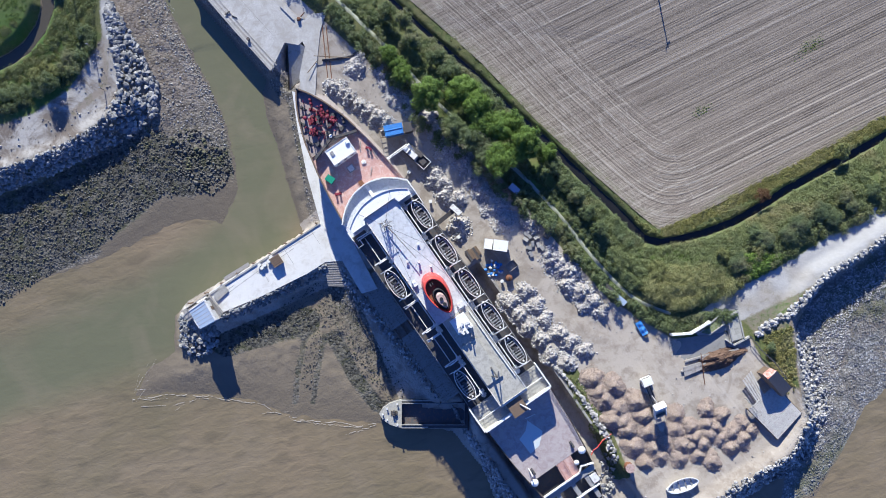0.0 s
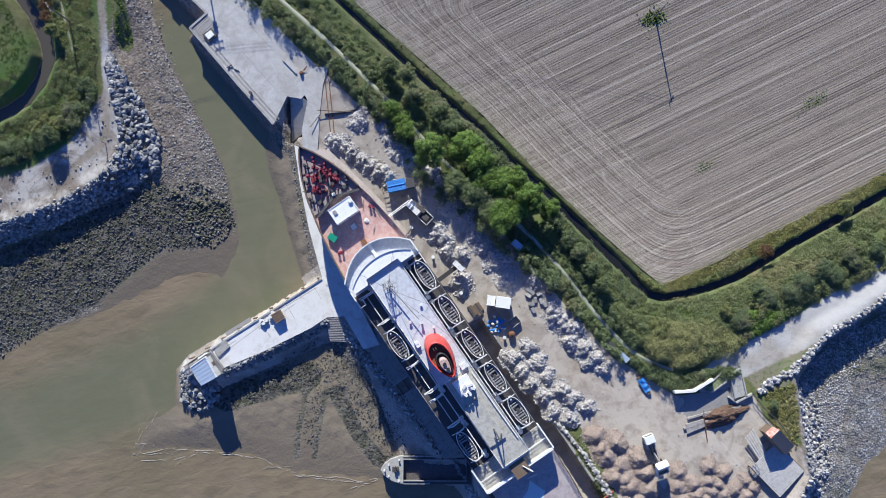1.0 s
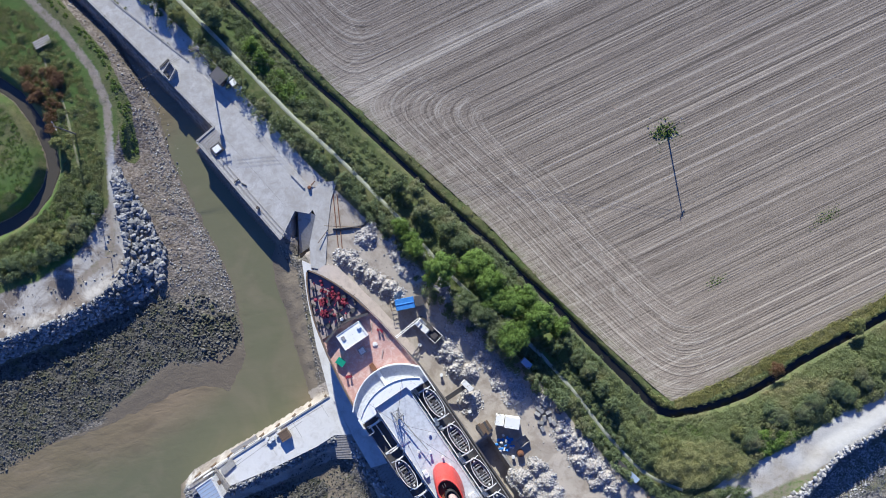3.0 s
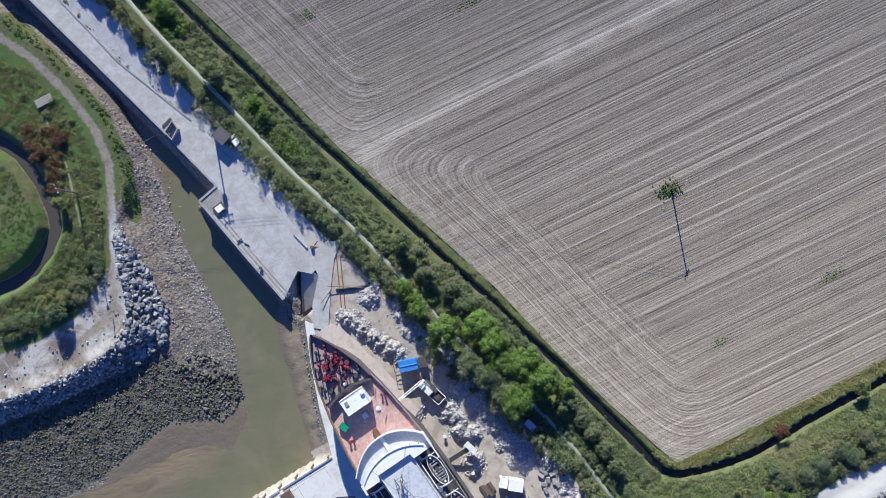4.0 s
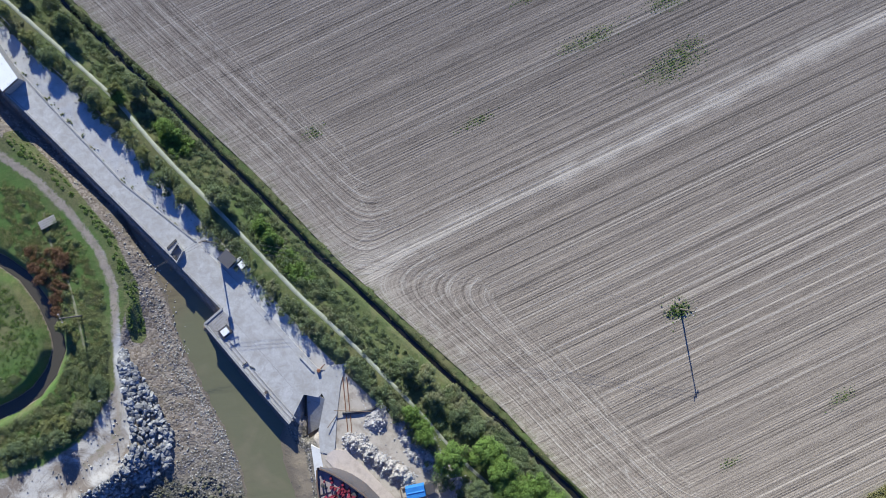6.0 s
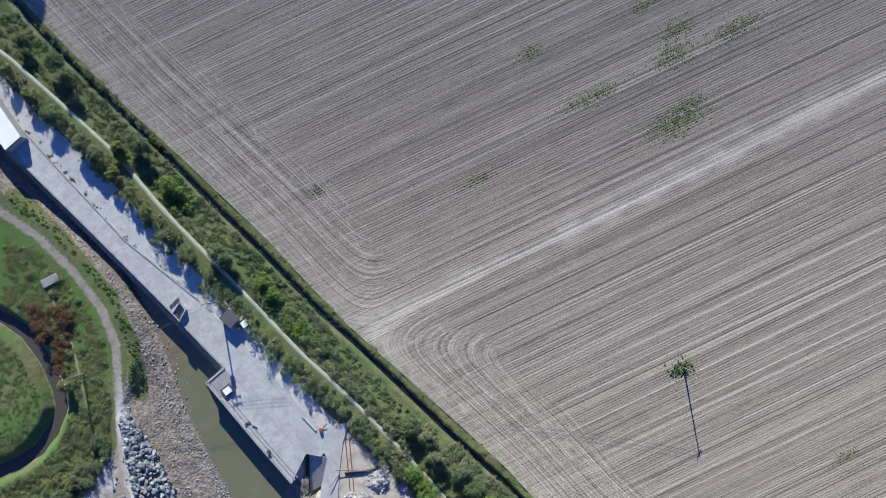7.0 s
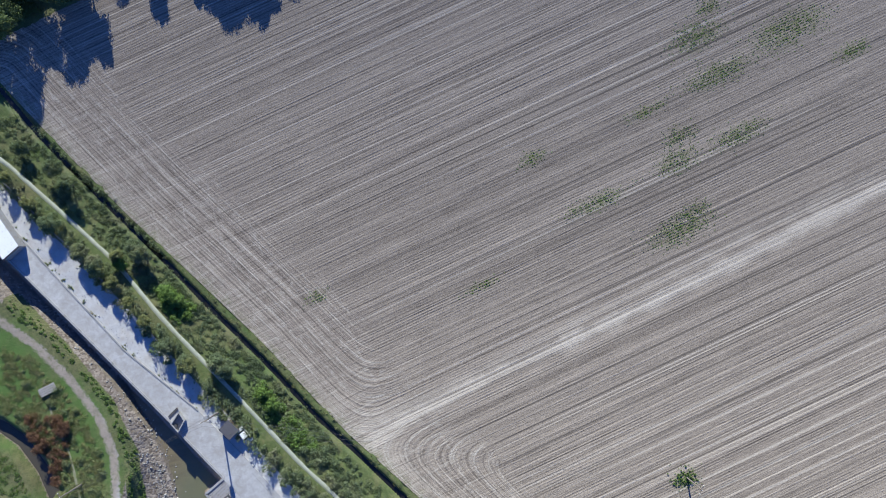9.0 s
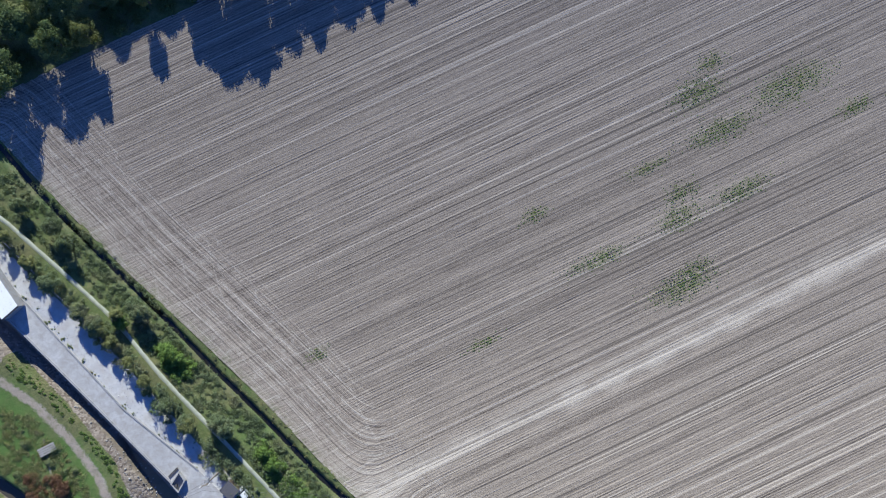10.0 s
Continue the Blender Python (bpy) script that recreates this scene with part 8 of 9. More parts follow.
plant("russet", [(-96.6, 79.8), (-97.9, 78.5), (-92.8, 82.5), (-94.6, 73.9), (-93.9, 71.4), (-99.3, 81.1), (-92.2, 83.8)], 1.5, 1.7)
plant("russet", [(75.4, 17.1)], 1.9, 2.0)
plant("olive", [(-102.4, 40.3), (-88.0, 49.6)], 1.7, 2.0)


plant("olive", [(87.7, 13.1), (82.8, 9.8), (93.9, 16.2), (72.8, 8.3), (90.7, 11.8), (100.3, 17.8), (68.7, 1.2), (75.0, 6.5), (95.0, 14.4), (80.3, 7.8)], 2.3, 2.4, 0.3)
plant("yellow", [(50.0, -0.9), (64.9, 2.9)], 2.4, 2.6, 0.3)


def inside(poly, n, seed, keep=None):
    """Random places in a polygon of the plan."""
    r = np.random.RandomState(seed)
    p = np.array(poly)
    lo, hi = p.min(0), p.max(0)
    pts = r.uniform(lo, hi, (n * 4, 2))
    ok = reach(poly, pts[:, 0], pts[:, 1], True) < 0
    if keep is not None:
        ok &= keep(pts[:, 0], pts[:, 1])
    return pts[ok][:n]


def scrub(name, poly, n, r0, r1, tall, leaves, label, seed, per=70, size=0.26, clear=1.9):
    """Uncountable bushes over a stretch of ground."""
    def keep(x, y):
        return (reach(FOOTPATH, x, y) > clear) & (reach(DITCH, x, y) > 0.6 + 0.9 * (x > 20)) & (reach(WEST_DITCH, x, y) > 3.6) & (reach(WEST_LANE, x, y) > 2.6)
    pts = inside(poly, n, seed, keep)
    r = np.random.RandomState(seed + 1)
    rad = r.uniform(r0, r1, len(pts)) * (0.75 + 0.5 * rough_map(pts[:, 0], pts[:, 1], 9, seed))
    h = tall * rad / r1 * r.uniform(0.7, 1.15, len(pts)) * (0.4 + 1.25 * rough_map(pts[:, 0], pts[:, 1], 6.5, seed + 3))
    z = land(pts[:, :1], pts[:, 1:])[:, 0] + h * 0.25
    v, q = leaf_cloud(np.stack([pts[:, 0], pts[:, 1], z], -1), rad, h * 0.85, per, size, seed + 2)
    return tagged(new(name, fast_mesh(name, v, q, leaves)), label, "scrub", kind="stuff")


BANK_N = [(-118.4, 154.3), (-105.3, 154.6), (-77.2, 127.9), (-51.7, 101.3), (-25.0, 72.9), (-9.1, 57.5), (-16.8, 54.8), (-38.1, 75.1), (-55.4, 92.8), (-71.4, 108.9), (-82.9, 121.7), (-95.6, 133.0), (-110.3, 145.9)]
BANK_S = [(-53.8, 90.8), (-43.1, 88.1), (-18.9, 62.7), (-5.5, 49.5), (10.5, 32.3), (26.4, 16.5), (42.4, -4.4), (31.8, 6.0), (13.2, 23.7), (-2.8, 37.6), (-13.5, 52.2), (-26.9, 65.4), (-43.0, 80.1)]
CORNER = [(26.8, 23.2), (40.8, 10.9), (48.7, 4.5), (60.7, 5.0), (68.8, 7.8), (71.3, -3.5), (67.3, -6.1), (64.6, -10.4), (55.3, -10.9), (47.3, -7.2), (36.8, 4.5)]
EAST_BANK = [(67.4, 8.2), (79.5, 12.8), (92.9, 20.3), (104.7, 25.9), (149.5, 48.8), (149.3, 39.4), (104.6, 13.6), (87.4, 4.5), (72.6, -3.5), (66.6, -6.1)]
YARD_HEDGE = [(-21.4, 55.9), (-13.4, 50.0), (-5.4, 40.1), (7.8, 27.0), (21.0, 16.6), (27.6, 10.1), (32.9, 3.6), (43.4, -8.1), (40.8, -9.4), (29.0, 2.3), (17.1, 13.9), (6.5, 21.7), (-5.4, 32.1), (-14.7, 46.7)]
LOW_HEDGE = [(41.8, -6.1), (52.3, -12.0), (66.9, -9.8), (68.2, -11.4), (60.2, -14.0), (53.6, -15.3), (45.7, -11.4)]
PATH_SIDE = [(-112.3, 145.0), (-101.7, 136.6), (-83.0, 119.8), (-71.0, 106.6), (-56.4, 91.5), (-39.2, 73.9), (-29.9, 65.9), (-33.8, 63.9), (-43.0, 71.5), (-57.5, 85.6), (-73.5, 101.6), (-84.2, 114.5), (-96.2, 126.1), (-106.8, 135.2)]
HEDGE_SIDE = [(-38.6, 76.1), (-32.6, 69.7), (-25.2, 62.0), (-17.2, 54.0), (-9.2, 45.0), (-5.2, 40.0), (-8.1, 39.2), (-13.2, 44.0), (-19.9, 51.3), (-26.5, 58.7), (-33.2, 65.4), (-41.3, 73.7)]
scrub("hedge", HEDGE_SIDE, 260, 0.6, 1.4, 2.9, SCRUB_LEAF, "uneven green hedge along the footpath", 78, 180, 0.12, 0.9)
scrub("bank_scrub", [(-32.6, 73.4), (-25.3, 65.7), (-18.6, 60.0), (-9.2, 49.3), (-2.6, 41.1), (-11.9, 46.6), (-19.9, 56.0), (-27.9, 64.1), (-35.9, 72.1)], 240, 0.4, 1.1, 1.3, SCRUB_LEAF, "low mixed scrub beside the footpath", 80, 140, 0.12, 0.7)
scrub("bank_scrub", BANK_N, 2700, 0.45, 1.2, 0.6, SCRUB_LEAF, "low mixed scrub on the bank beside the ditch", 31, 120, 0.11, 0.85)
scrub("bank_scrub", [(-76.1, 114.1), (-70.3, 116.2), (-64.3, 110.4), (-66.2, 107.1), (-71.4, 107.6)], 40, 0.9, 1.6, 1.8, TREE_LEAF, "bright green bramble patch on the bank", 33, 150, 0.16)
scrub("bank_scrub", [(-53.4, 89.5), (-48.9, 94.2), (-40.9, 85.8), (-35.5, 79.4), (-40.7, 78.0), (-47.4, 84.4)], 70, 0.9, 1.6, 1.6, TREE_LEAF, "bright green bramble patch on the bank", 34, 150, 0.16)
scrub("bank_scrub", BANK_S, 700, 0.9, 2.0, 2.4, SCRUB_LEAF, "mixed scrub under the trees on the bank", 36, 150, 0.16)
scrub("bank_scrub", CORNER, 620, 0.8, 2.0, 1.7, OLIVE_LEAF, "dense olive thicket at the field corner", 38, 286, 0.13, 2.5)
scrub("bank_scrub", EAST_BANK, 800, 0.8, 2.0, 1.6, OLIVE_LEAF, "dense hedge thicket along the track", 40, 198, 0.17)
scrub("hedge", YARD_HEDGE, 380, 0.6, 1.5, 3.4, SCRUB_LEAF, "uneven green hedge along the yard", 42, 198, 0.16, 1.5)
scrub("bank_scrub", [(15.1, 21.1), (19.7, 24.5), (30.2, 14.3), (35.2, 7.8), (45.4, -3.9), (40.8, -8.7), (30.9, 2.9), (25.6, 9.4)], 420, 0.4, 1.2, 1.3, SCRUB_LEAF, "low mixed scrub beside the footpath", 84, 140, 0.12, 0.7)
scrub("hedge", LOW_HEDGE, 120, 0.8, 1.5, 1.6, SCRUB_LEAF, "green brambles above the lane wall", 44, 176, 0.15, 0.9)
scrub("hedge", PATH_SIDE, 1000, 0.4, 1.3, 2.6, SCRUB_LEAF, "uneven hedge between path and quay", 46, 130, 0.13, 0.85)
WEST_SCRUB = [(-107.4, 101.4), (-99.6, 98.9), (-90.2, 88.5), (-84.8, 79.4), (-82.7, 70.2), (-82.4, 58.4), (-86.7, 47.9), (-98.1, 38.8), (-105.8, 34.7), (-116.0, 34.6), (-116.4, 48.9), (-106.1, 50.4), (-98.5, 54.4), (-92.2, 60.9), (-92.4, 70.1), (-99.0, 76.5), (-107.0, 83.0)]
scrub("bank_scrub", WEST_SCRUB, 90, 0.4, 1.3, 0.9, OLIVE_LEAF, "rough olive scrub on the west bank", 48, 320, 0.085)
scrub("grass_tussocks", WEST_SCRUB, 800, 0.5, 1.4, 0.3, MARGIN_LEAF, "long yellowing grass on the west bank", 82, 150, 0.07)
scrub("bank_scrub", [(-103.1, 85.7), (-92.8, 85.8), (-91.3, 76.6), (-93.7, 71.4), (-99.0, 76.5)], 70, 0.6, 1.3, 1.2, RUSSET_LEAF, "russet bramble patch on the west bank", 50, 300, 0.08)
scrub("bank_scrub", [(-108.6, 55.4), (-96.6, 59.4), (-90.0, 63.4), (-82.0, 63.4), (-82.5, 51.4), (-88.4, 43.2), (-97.7, 37.9), (-108.3, 35.1)], 260, 0.5, 1.6, 0.6, OLIVE_LEAF, "thick scrub on the west mound", 52, 300, 0.085)
scrub("hedge", [(-122.0, 169.0), (-112.4, 174.2), (-98.4, 181.4), (-85.2, 187.8), (-67.0, 196.6), (-20.4, 221.7), (-21.9, 229.6), (-68.4, 204.0), (-88.0, 195.5), (-110.4, 184.0), (-123.5, 176.5)], 300, 1.2, 2.4, 1.5, DARK_LEAF, "dark hedgerow at the top of the field", 54, 264, 0.17, 0)
scrub("reeds", [(42.8, 10.7), (50.9, 4.6), (69.9, 8.6), (83.6, 16.1), (82.9, 17.9), (68.6, 12.2), (53.0, 7.3), (44.2, 13.3)], 110, 0.5, 0.9, 0.9, YELLOW_LEAF, "yellow-green reeds at the ditch edge", 56, 66, 0.13, 0)
scrub("bank_scrub", [(67.4, 0.5), (74.1, 4.5), (82.0, 3.2), (72.6, -3.5)], 60, 0.9, 1.8, 1.8, TREE_LEAF, "bright green brambles beside the track", 64, 200, 0.15)
scrub("bank_scrub", [(44.8, 4.5), (60.7, 3.2), (64.7, 0.5), (55.4, -0.8), (46.1, 1.8)], 70, 0.7, 1.5, 1.3, GRASS_LEAF, "bright grass tussocks beside the ditch", 66, 150, 0.14)
scrub("bank_scrub", [(48.7, -0.8), (63.4, 0.5), (67.3, -3.5), (64.6, -10.1), (54.0, -10.4), (47.3, -6.1)], 300, 1.0, 2.2, 3.0, PALE_LEAF, "yellowing thicket at the field corner", 68, 260, 0.12)
LONG_SIDE, SHORT_SIDE = FIELD_EDGE[:14], FIELD_EDGE[13:-1]
scrub("grass_margin", [(x, y + 0.6) for x, y in SHORT_SIDE] + [(x + 1.2, y - 2.3) for x, y in SHORT_SIDE[::-1]], 8000, 0.2, 0.5, 0.2, STRAW_LEAF, "yellow-green rough grass margin of the field", 74, 54, 0.07, 0)
scrub("grass_margin", [(x + 0.3, y + 0.3) for x, y in LONG_SIDE] + [(x - 1.5, y - 1.5) for x, y in LONG_SIDE[::-1]], 3000, 0.2, 0.5, 0.18, MARGIN_LEAF, "short dry grass margin between field and ditch", 76, 44, 0.07, 0)
scrub("bank_scrub", [(x + 1.1, y - 2.2) for x, y in SHORT_SIDE] + [(x + 2.4, y - 4.6) for x, y in SHORT_SIDE[::-1]], 1600, 0.3, 0.8, 0.5, OLIVE_LEAF, "rough olive growth on the ditch's field bank", 86, 90, 0.1, 0)
OUTER = [p for p in DITCH if -16 < p[0] < 50]
scrub("bank_scrub", [(x - 0.4, y - 0.4) for x, y in OUTER] + [(x - 3.4, y - 3.4) for x, y in OUTER[::-1]], 2000, 0.5, 1.3, 1.5, SCRUB_LEAF, "mixed scrub on the outer bank of the ditch", 90, 150, 0.12, 0)
OUTER = [p for p in DITCH if 47 < p[0] < 120]
scrub("bank_scrub", [(x + 0.3, y - 0.6) for x, y in OUTER] + [(x + 2.6, y - 5.2) for x, y in OUTER[::-1]], 2200, 0.5, 1.4, 1.1, OLIVE_LEAF, "low olive scrub on the outer bank of the ditch", 92, 170, 0.12, 0)
scrub("grass_tussocks", [(-116.4, 48.9), (-106.1, 50.4), (-98.5, 54.4), (-92.9, 61.5), (-93.1, 70.1), (-99.0, 76.5), (-107.0, 83.0), (-117.4, 85.5)], 600, 0.3, 0.9, 0.22, GRASS_LEAF, "tufted bright grass inside the ring ditch", 88, 90, 0.06, 0)
scrub("grass_verge", [(74.6, -16.4), (80.8, -13.4), (81.7, -21.9), (81.6, -29.0), (79.8, -29.8), (75.9, -21.9)], 360, 0.25, 0.7, 0.16, STRAW_LEAF, "rough grass and weeds by the sea wall", 58, 110, 0.08, 0)
scrub("grass_verge", [(27.7, -22.1), (30.6, -25.4), (38.1, -38.4), (41.3, -47.2), (39.0, -45.9), (34.8, -38.1), (27.2, -24.1)], 160, 0.3, 0.7, 0.4, OLIVE_LEAF, "weedy verge along the berth", 60, 88, 0.10, 0)
scrub("grass_verge", [(-106.0, 112.9), (-93.4, 101.6), (-82.6, 89.8), (-76.6, 77.9), (-74.7, 65.7), (-77.3, 65.6), (-79.2, 76.5), (-84.4, 87.7), (-94.6, 99.4), (-107.2, 110.5)], 420, 0.3, 0.7, 0.22, GRASS_LEAF, "bright grass strip beside the lane", 62, 110, 0.10, 0)

scrub("grass_verge", QUAY_BACK + [(x + 0.75, y + 0.75) for x, y in QUAY_BACK[::-1]], 330, 0.15, 0.5, 0.3, OLIVE_LEAF, "thin line of weeds behind the quay slab", 190, 60, 0.09, 0)
scrub("hedge", [(-106.2, 35.2), (-100.2, 37.6), (-93.7, 41.0), (-89.0, 43.4), (-85.2, 46.6), (-82.8, 51.2), (-82.3, 57.5), (-85.0, 56.5), (-86.8, 50.5), (-90.5, 46.8), (-96.0, 43.6), (-106.5, 39.5)], 150, 0.7, 1.5, 2.4, SCRUB_LEAF, "thick brown-green hedge round the west mound", 192, 420, 0.09, 0)
plant("olive", [(-91.6, 43.0)], 2.3, 5.4)


def weeds():
    r = np.random.RandomState(70)
    pts = []
    c, s = math.cos(-ROW_TURN), math.sin(-ROW_TURN)
    for (x, y), long, wide in WEED_SPOTS:
        n = int(16 * long * wide)
        u, v = r.normal(scale=long * 0.5, size=n), r.normal(scale=wide * 0.5, size=n)
        v = np.round(v / 0.6) * 0.6 + r.normal(scale=0.07, size=n)
        pts.append(np.stack([x + u * c - v * s, y + u * s + v * c], -1))
    pts = np.concatenate(pts)
    k = r.uniform(0.07, 0.25, len(pts))
    v, q = leaf_cloud(np.column_stack([pts, np.full(len(pts), 0.09)]), k, k * 0.22, 10, 0.07, 71)
    tagged(new("field_weeds", fast_mesh("field_weeds", v, q, FIELD_WEED)), "scattered green weeds between the rows", "weeds", kind="stuff")
    x, y = POLE_A
    d = r.normal(scale=1.2, size=(70, 2))
    k = r.uniform(0.1, 0.3, 70)
    v, q = leaf_cloud(np.column_stack([x + d[:, 0] * 1.1 - 0.6, y + d[:, 1] * 0.8 - 0.3, np.full(70, 0.2)]), k, k * 0.7, 24, 0.12, 72)
    tagged(new("pole_weeds", fast_mesh("pole_weeds", v, q, GRASS_LEAF)), "tuft of bright weeds round the pole", "weeds", kind="stuff")


weeds()



# ---- stone armour, shore stones ----
def band(inner, outer, n, seed):
    """Random places between two lines that run side by side."""
    def along(line, t):
        p = np.array(line)
        d = np.concatenate([[0], np.cumsum(np.linalg.norm(np.diff(p, axis=0), axis=1))])
        return np.stack([np.interp(t * d[-1], d, p[:, 0]), np.interp(t * d[-1], d, p[:, 1])], -1)
    r = np.random.RandomState(seed)
    t, k = r.rand(n), r.rand(n, 1)
    return along(inner, t) * (1 - k) + along(outer, t) * k


stone_set = {m.name: [stone_mesh("rock", 40 + k, m) for k in range(6)] for m in (WHITE_STONE, DARK_STONE, BOULDER)}


def armour(name, label, inner, outer, n, low, high, material, seed, singles=300, pile=0.25):
    """Heaped boulders: those of the plan's middle stretch are parts, the rest one cloud."""
    pts = band(inner, outer, n, seed)
    r = np.random.RandomState(seed + 1)
    sizes = r.uniform(low, high, n)
    z = land(pts[:, :1], pts[:, 1:])[:, 0] + r.uniform(-0.1, pile, n)
    ob = thing(name, Matrix(), label, "stone armour")
    order = np.argsort(-sizes)
    for i in order[:singles]:
        o = new("rock", stone_set[material.name][i % 6])
        o.parent = ob
        s = sizes[i]
        o.matrix_basis = pose(*pts[i], z[i] + s * 0.15, r.uniform(-30, 30), r.uniform(-30, 30), r.uniform(0, 360)) @ Matrix.Diagonal((s * r.uniform(0.8, 1.25), s, s * 0.8, 1))
    rest = order[singles:]
    if len(rest):
        v, f = scatter_stones(np.column_stack([pts[rest], z[rest]]), sizes[rest], seed + 2)
        o = new("rubble", fast_mesh("rubble", v, f, material))
        o.parent = ob
        tagged(o, kind="stuff")
    return ob


armour("rock_armour", "large pale limestone boulders armouring the west bank", [(-80.3, 34.0), (-75.9, 40.5), (-77.2, 49.9), (-79.0, 58.1), (-79.3, 62.9)], [(-74.5, 31.2), (-68.2, 36.2), (-68.0, 43.7), (-73.0, 53.3), (-78.4, 62.5)], 560, 0.7, 2.1, BOULDER, 80)
armour("rock_armour", "weathered smaller boulders armouring the south-west bank", [(-111.4, 19.6), (-104.1, 22.8), (-90.9, 27.7), (-80.3, 34.0)], [(-112.5, 14.8), (-105.2, 17.4), (-93.2, 21.9), (-76.5, 30.0)], 1500, 0.35, 1.25, BOULDER, 180)
armour("sea_wall_stone", "pale boulders along the sea wall beside the track", [(72.5, -15.0), (80.0, -9.7), (84.7, -5.4), (88.0, -1.5), (93.9, 1.8), (103.0, 8.0)], [(73.4, -16.4), (81.2, -10.9), (85.9, -6.5), (89.2, -2.7), (95.0, 0.5), (103.8, 6.5)], 330, 0.6, 1.4, WHITE_STONE, 84, 160)
armour("sea_wall_stone", "pale boulders below the soil heaps", [(58.6, -56.0), (67.8, -49.4), (80.4, -42.9), (84.4, -35.0), (83.0, -23.2), (82.2, -14.5)], [(65.9, -57.2), (73.9, -52.6), (86.2, -45.4), (91.1, -32.8), (88.4, -20.0), (85.4, -13.0)], 1300, 0.35, 1.25, WHITE_STONE, 88, 240)
armour("berth_edge_stone", "white boulders edging the berth", [(25.3, -22.6), (28.6, -25.7), (33.8, -33.2), (38.4, -41.7), (36.4, -53.8)], [(27.3, -24.0), (30.2, -27.3), (35.8, -34.5), (40.6, -43.0), (40.3, -56.1)], 260, 0.5, 1.3, WHITE_STONE, 92, 140)
armour("pier_stone", "tumbled boulders round the pier end", [(-60.3, -10.8), (-59.0, -13.4), (-55.7, -14.8), (-52.6, -11.4)], [(-62.7, -11.5), (-62.1, -18.2), (-58.8, -21.7), (-53.4, -19.6)], 190, 0.6, 1.5, BOULDER, 96, 110)
armour("pier_stone", "rough stone footing along the pier", [(-51.7, -10.9), (-42.4, -6.9), (-31.8, -1.6), (-27.6, 1.0)], [(-51.3, -13.1), (-42.0, -8.8), (-31.3, -3.5), (-27.3, -1.1)], 260, 0.5, 1.2, BOULDER, 100, 120)
armour("walkway_stone", "pale stones edging the boardwalk", [(-23.4, 0.2), (-19.2, -6.1), (-11.2, -15.4), (0.8, -30.0)], [(-24.6, -0.8), (-20.8, -7.5), (-12.5, -17.1), (-1.2, -31.6)], 260, 0.5, 1.2, WHITE_STONE, 104, 140)
armour("stern_stone", "rough stones in the ship's shade", [(2.1, -32.5), (7.4, -39.7), (15.3, -50.9), (19.2, -56.1)], [(5.1, -38.8), (8.8, -45.4), (12.8, -54.2), (15.4, -57.2)], 360, 0.5, 1.3, WHITE_STONE, 108, 120)


def shore(name, label, poly, n, low, high, material, seed, keep=None):
    pts = inside(poly, n, seed, keep)
    r = np.random.RandomState(seed + 1)
    z = land(pts[:, :1], pts[:, 1:])[:, 0]
    ok = z > SEA - 0.2
    pts, z = pts[ok], z[ok]
    v, f = scatter_stones(np.column_stack([pts, z]), low + (high - low) * r.rand(len(pts)) ** 2.2, seed + 2, 0.3)
    tagged(new(name, fast_mesh(name, v, f, material)), label, "shore stones", kind="stuff")


WEST_STRIP = [(-73.8, 61.8), (-70.4, 53.6), (-66.9, 43.9), (-67.5, 35.4), (-61.4, 30.2), (-51.9, 28.9), (-52.2, 34.3), (-56.3, 43.9), (-60.4, 51.5), (-64.6, 59.0), (-67.1, 64.6)]
EAST_BEACH = [(87.0, -54.5), (86.4, -45.6), (91.6, -33.6), (86.2, -16.9), (89.6, -8.6), (105.5, 0.5), (115.2, 5.5), (114.8, -25.0), (105.1, -29.0), (100.0, -33.0), (94.5, -43.6), (87.9, -54.5)]
shore("shore_stones", "dark weedy stones strewn over the west beach", WEST_BEACH, 7000, 0.12, 0.6, DARK_STONE, 120)
shore("shore_stones", "dark weedy boulders by the creek mouth", [(-65.4, 31.5), (-61.3, 33.9), (-55.3, 31.6), (-50.9, 27.7), (-51.2, 21.1), (-54.4, 17.1), (-58.3, 17.8), (-63.7, 24.3)], 300, 0.4, 1.1, DARK_STONE, 144)
shore("shore_stones", "grey stones strewn along the creek bank", WEST_STRIP, 900, 0.15, 0.5, GREY_STONE, 123)
EAST_UPPER = [(85.8, -43.6), (88.0, -35.0), (84.6, -22.0), (84.2, -13.5), (88.4, -7.5), (97.0, -2.0), (105.5, 3.2), (115.3, 8.5), (115.2, 1.5), (105.4, -4.5), (97.0, -11.0), (93.3, -30.3), (89.1, -43.6)]
shore("shore_stones", "pale stones strewn over the upper east beach", EAST_UPPER, 6500, 0.14, 0.45, PALE_RUBBLE, 126)
shore("shore_stones", "dark shingle strewn over the lower east beach", EAST_BEACH, 4200, 0.12, 0.42, DIM_STONE, 127)
shore("shore_stones", "dark stones along the creek's water edge", [(-42.5, 43.9), (-38.4, 40.5), (-36.4, 33.0), (-34.3, 23.5), (-31.8, 10.6), (-33.4, 10.0), (-36.7, 19.4), (-39.5, 28.6), (-42.2, 35.7)], 70, 0.1, 0.3, DARK_STONE, 129)
shore("shore_stones", "pale stones on the upper creek bank", [(-107.0, 117.1), (-95.0, 108.6), (-82.8, 95.3), (-74.4, 84.7), (-69.2, 76.1), (-63.7, 61.5), (-66.0, 60.8), (-71.8, 70.8), (-76.6, 81.4), (-84.1, 93.3), (-96.2, 105.9), (-109.6, 115.0)], 900, 0.2, 0.6, GREY_STONE, 132)
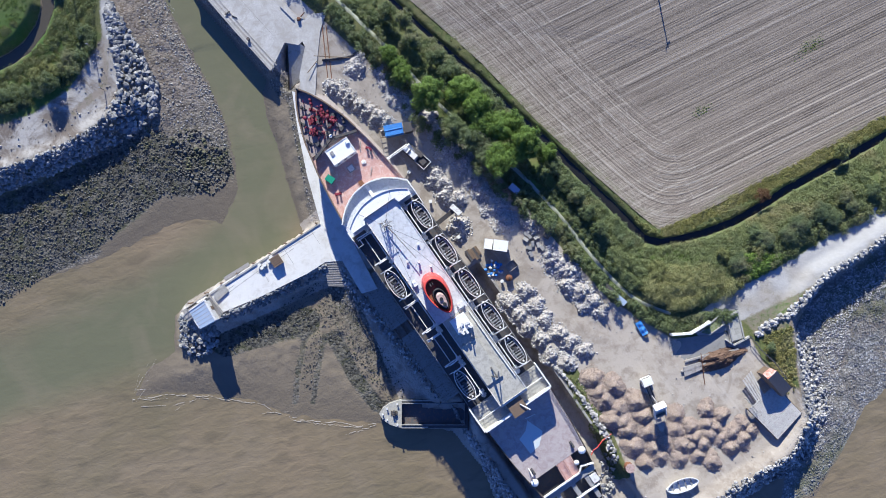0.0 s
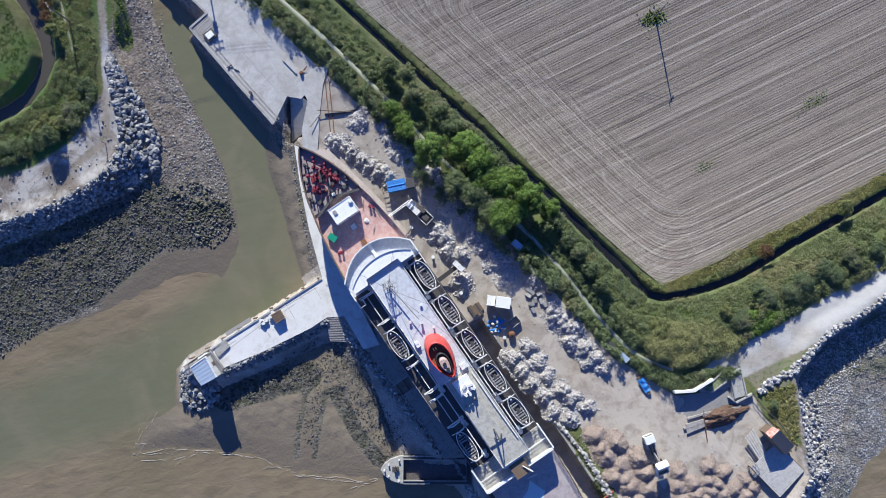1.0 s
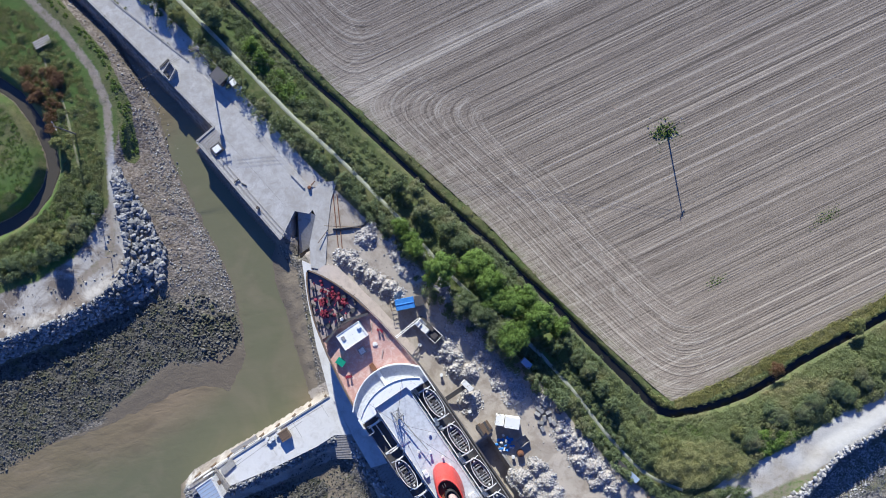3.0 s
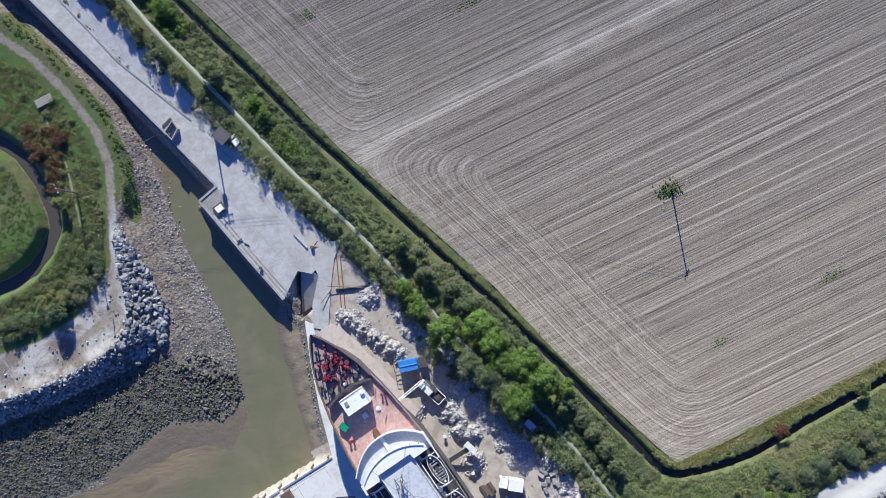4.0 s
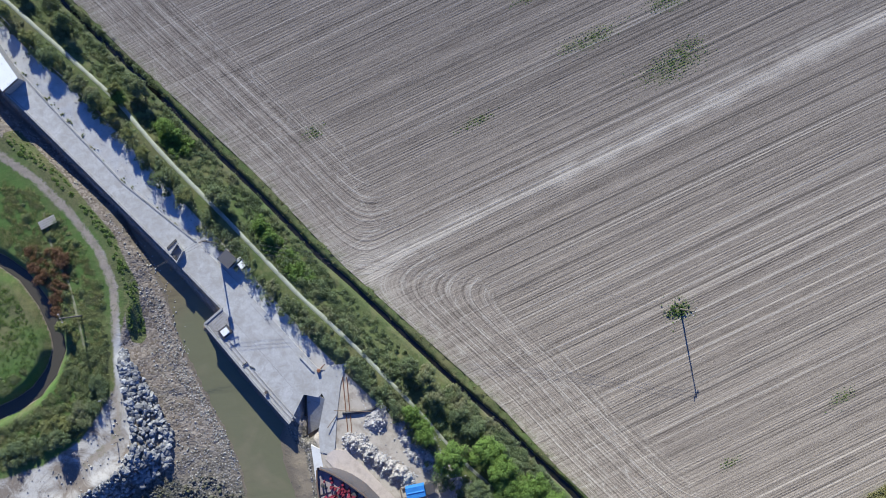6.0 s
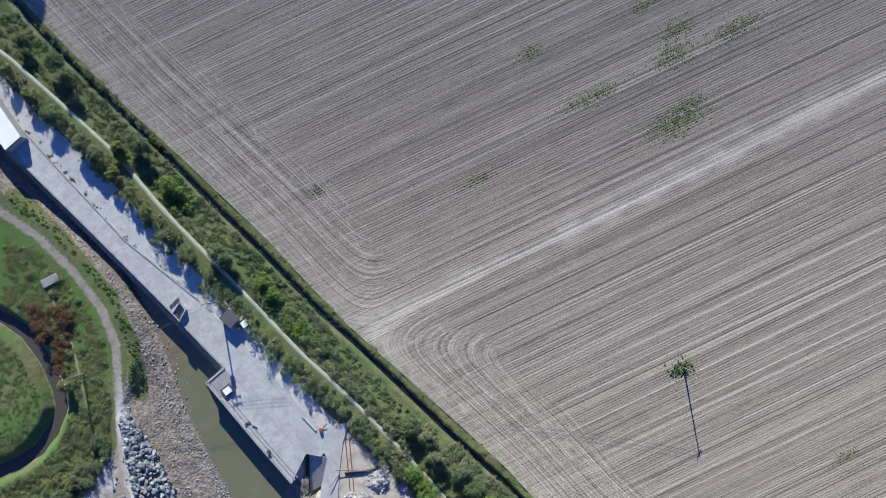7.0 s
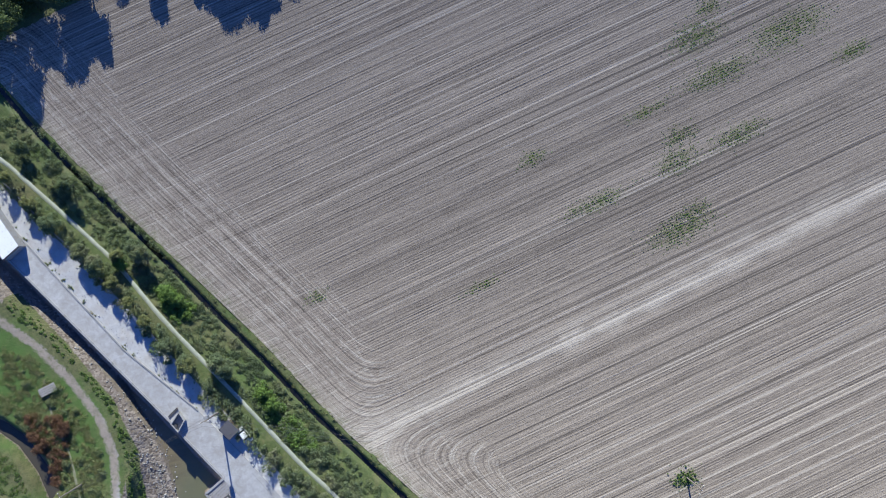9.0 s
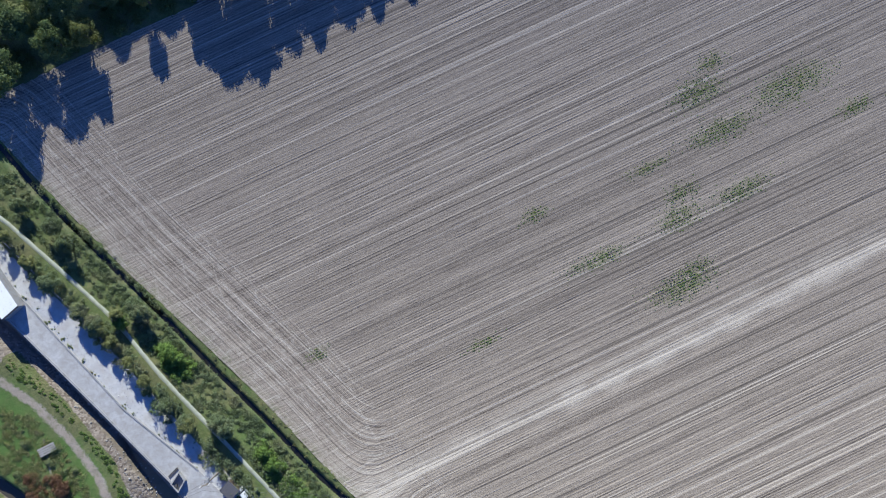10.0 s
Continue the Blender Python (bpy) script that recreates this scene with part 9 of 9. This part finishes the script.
shore("shore_stones", "bleached stones along the creek's west edge", [(-74.5, 77.2), (-71.7, 73.0), (-67.6, 62.0), (-62.0, 52.5), (-56.3, 43.0), (-52.4, 34.8), (-54.0, 34.1), (-59.2, 43.0), (-64.7, 51.2), (-70.0, 60.6), (-73.8, 71.6), (-76.9, 77.2)], 2200, 0.15, 0.45, GREY_STONE, 133)
shore("dock_stones", "dark weedy stones in the dock mud", [(-52.2, -15.6), (-42.2, -11.6), (-30.1, -3.5), (-24.7, -6.2), (-19.4, -11.6), (-11.3, -23.6), (-8.6, -30.3), (-12.6, -32.3), (-19.3, -25.0), (-24.7, -16.9), (-28.7, -18.3), (-31.6, -29.0), (-34.1, -29.0), (-32.1, -15.6), (-42.2, -16.9), (-50.9, -19.9)], 2600, 0.1, 0.42, DARK_STONE, 135)
shore("bank_stones", "loose pale stones on the west clearing", WEST_YARD, 160, 0.2, 0.7, GREY_STONE, 138)
shore("yard_stones", "loose pale stones strewn over the yard", YARD_AREA, 1500, 0.12, 0.45, PALE_RUBBLE, 141, lambda x, y: reach(QUAY, x, y, True) > 0.5)



shore("yard_stones", "coarse white gravel between quay and hedge", QUAY_BACK + [(x + 4.5, y + 5.0) for x, y in QUAY_BACK[::-1]], 3000, 0.05, 0.2, PALE_RUBBLE, 194)


# ---- thin lines of foam where the tide laps the mud ----
def foam_line(pts, width, seed):
    r = random.Random(seed)
    bm = bmesh.new()
    dense = []
    for a, b in zip(pts[:-1], pts[1:]):
        n = max(2, int(math.dist(a, b) / 0.35))
        dense += [(a[0] + (b[0] - a[0]) * k / n, a[1] + (b[1] - a[1]) * k / n) for k in range(n)]
    last = None
    for k, (x, y) in enumerate(dense):
        w = 0.42 * width * max(0.0, 0.45 + 0.9 * noise.noise((x * 0.45, y * 0.45, seed)) + 0.5 * noise.noise((x * 1.9, y * 1.9, seed)))
        y += -0.7 + 0.9 * noise.noise((x * 0.22, seed * 3.0, 0)) + 0.25 * noise.noise((x * 1.3, seed, 4))
        row = (bm.verts.new((x, y - w, SEA + 0.16)), bm.verts.new((x, y + w, SEA + 0.16)))
        if last and w > 0.02:
            bm.faces.new((last[0], row[0], row[1], last[1]))
        last = row
    bmesh.ops.recalc_face_normals(bm, faces=bm.faces)
    for f in bm.faces:
        if f.normal.z < 0:
            f.normal_flip()
    ob = part("foam", bm, FOAM)
    return tagged(ob, "thin broken line of pale foam on the water", "foam", kind="stuff")


foam_line([(-74.1, -30.8), (-65.4, -29.7), (-54.5, -30.1), (-45.1, -31.6), (-35.6, -35.5), (-24.8, -36.4), (-15.6, -37.0)], 0.22, 1)
foam_line([(-72.1, -32.4), (-64.0, -32.1), (-58.6, -30.5), (-49.1, -30.8), (-41.0, -32.4), (-34.3, -35.9), (-26.2, -37.0)], 0.16, 2)
foam_line([(-73.7, -29.2), (-71.9, -25.8), (-69.7, -23.1), (-68.1, -20.4)], 0.16, 3)
foam_line([(-73.2, -31.3), (-70.5, -27.8), (-69.5, -24.5)], 0.14, 4)
foam_line([(-23.2, -39.1), (-19.4, -38.0), (-15.6, -37.0)], 0.15, 5)
foam_line([(-74.2, -31.6), (-72.7, -25.1), (-69.2, -20.3)], 0.13, 7)
foam_line([(-72.9, -30.5), (-65.3, -30.8), (-62.6, -32.1)], 0.14, 8)
foam_line([(-64.0, -33.5), (-61.3, -31.6), (-58.3, -30.5)], 0.15, 9)
foam_line([(-73.7, -28.5), (-70.5, -28.4), (-68.6, -29.2)], 0.12, 10)
foam_line([(-72.7, -25.7), (-71.1, -26.8), (-70.0, -25.7), (-70.5, -23.8)], 0.11, 11)
foam_line([(-43.2, -34.4), (-39.7, -33.5), (-35.6, -33.7)], 0.13, 12)
foam_line([(-34.5, -36.0), (-30.2, -36.3), (-19.4, -37.5), (-16.2, -37.8)], 0.15, 13)
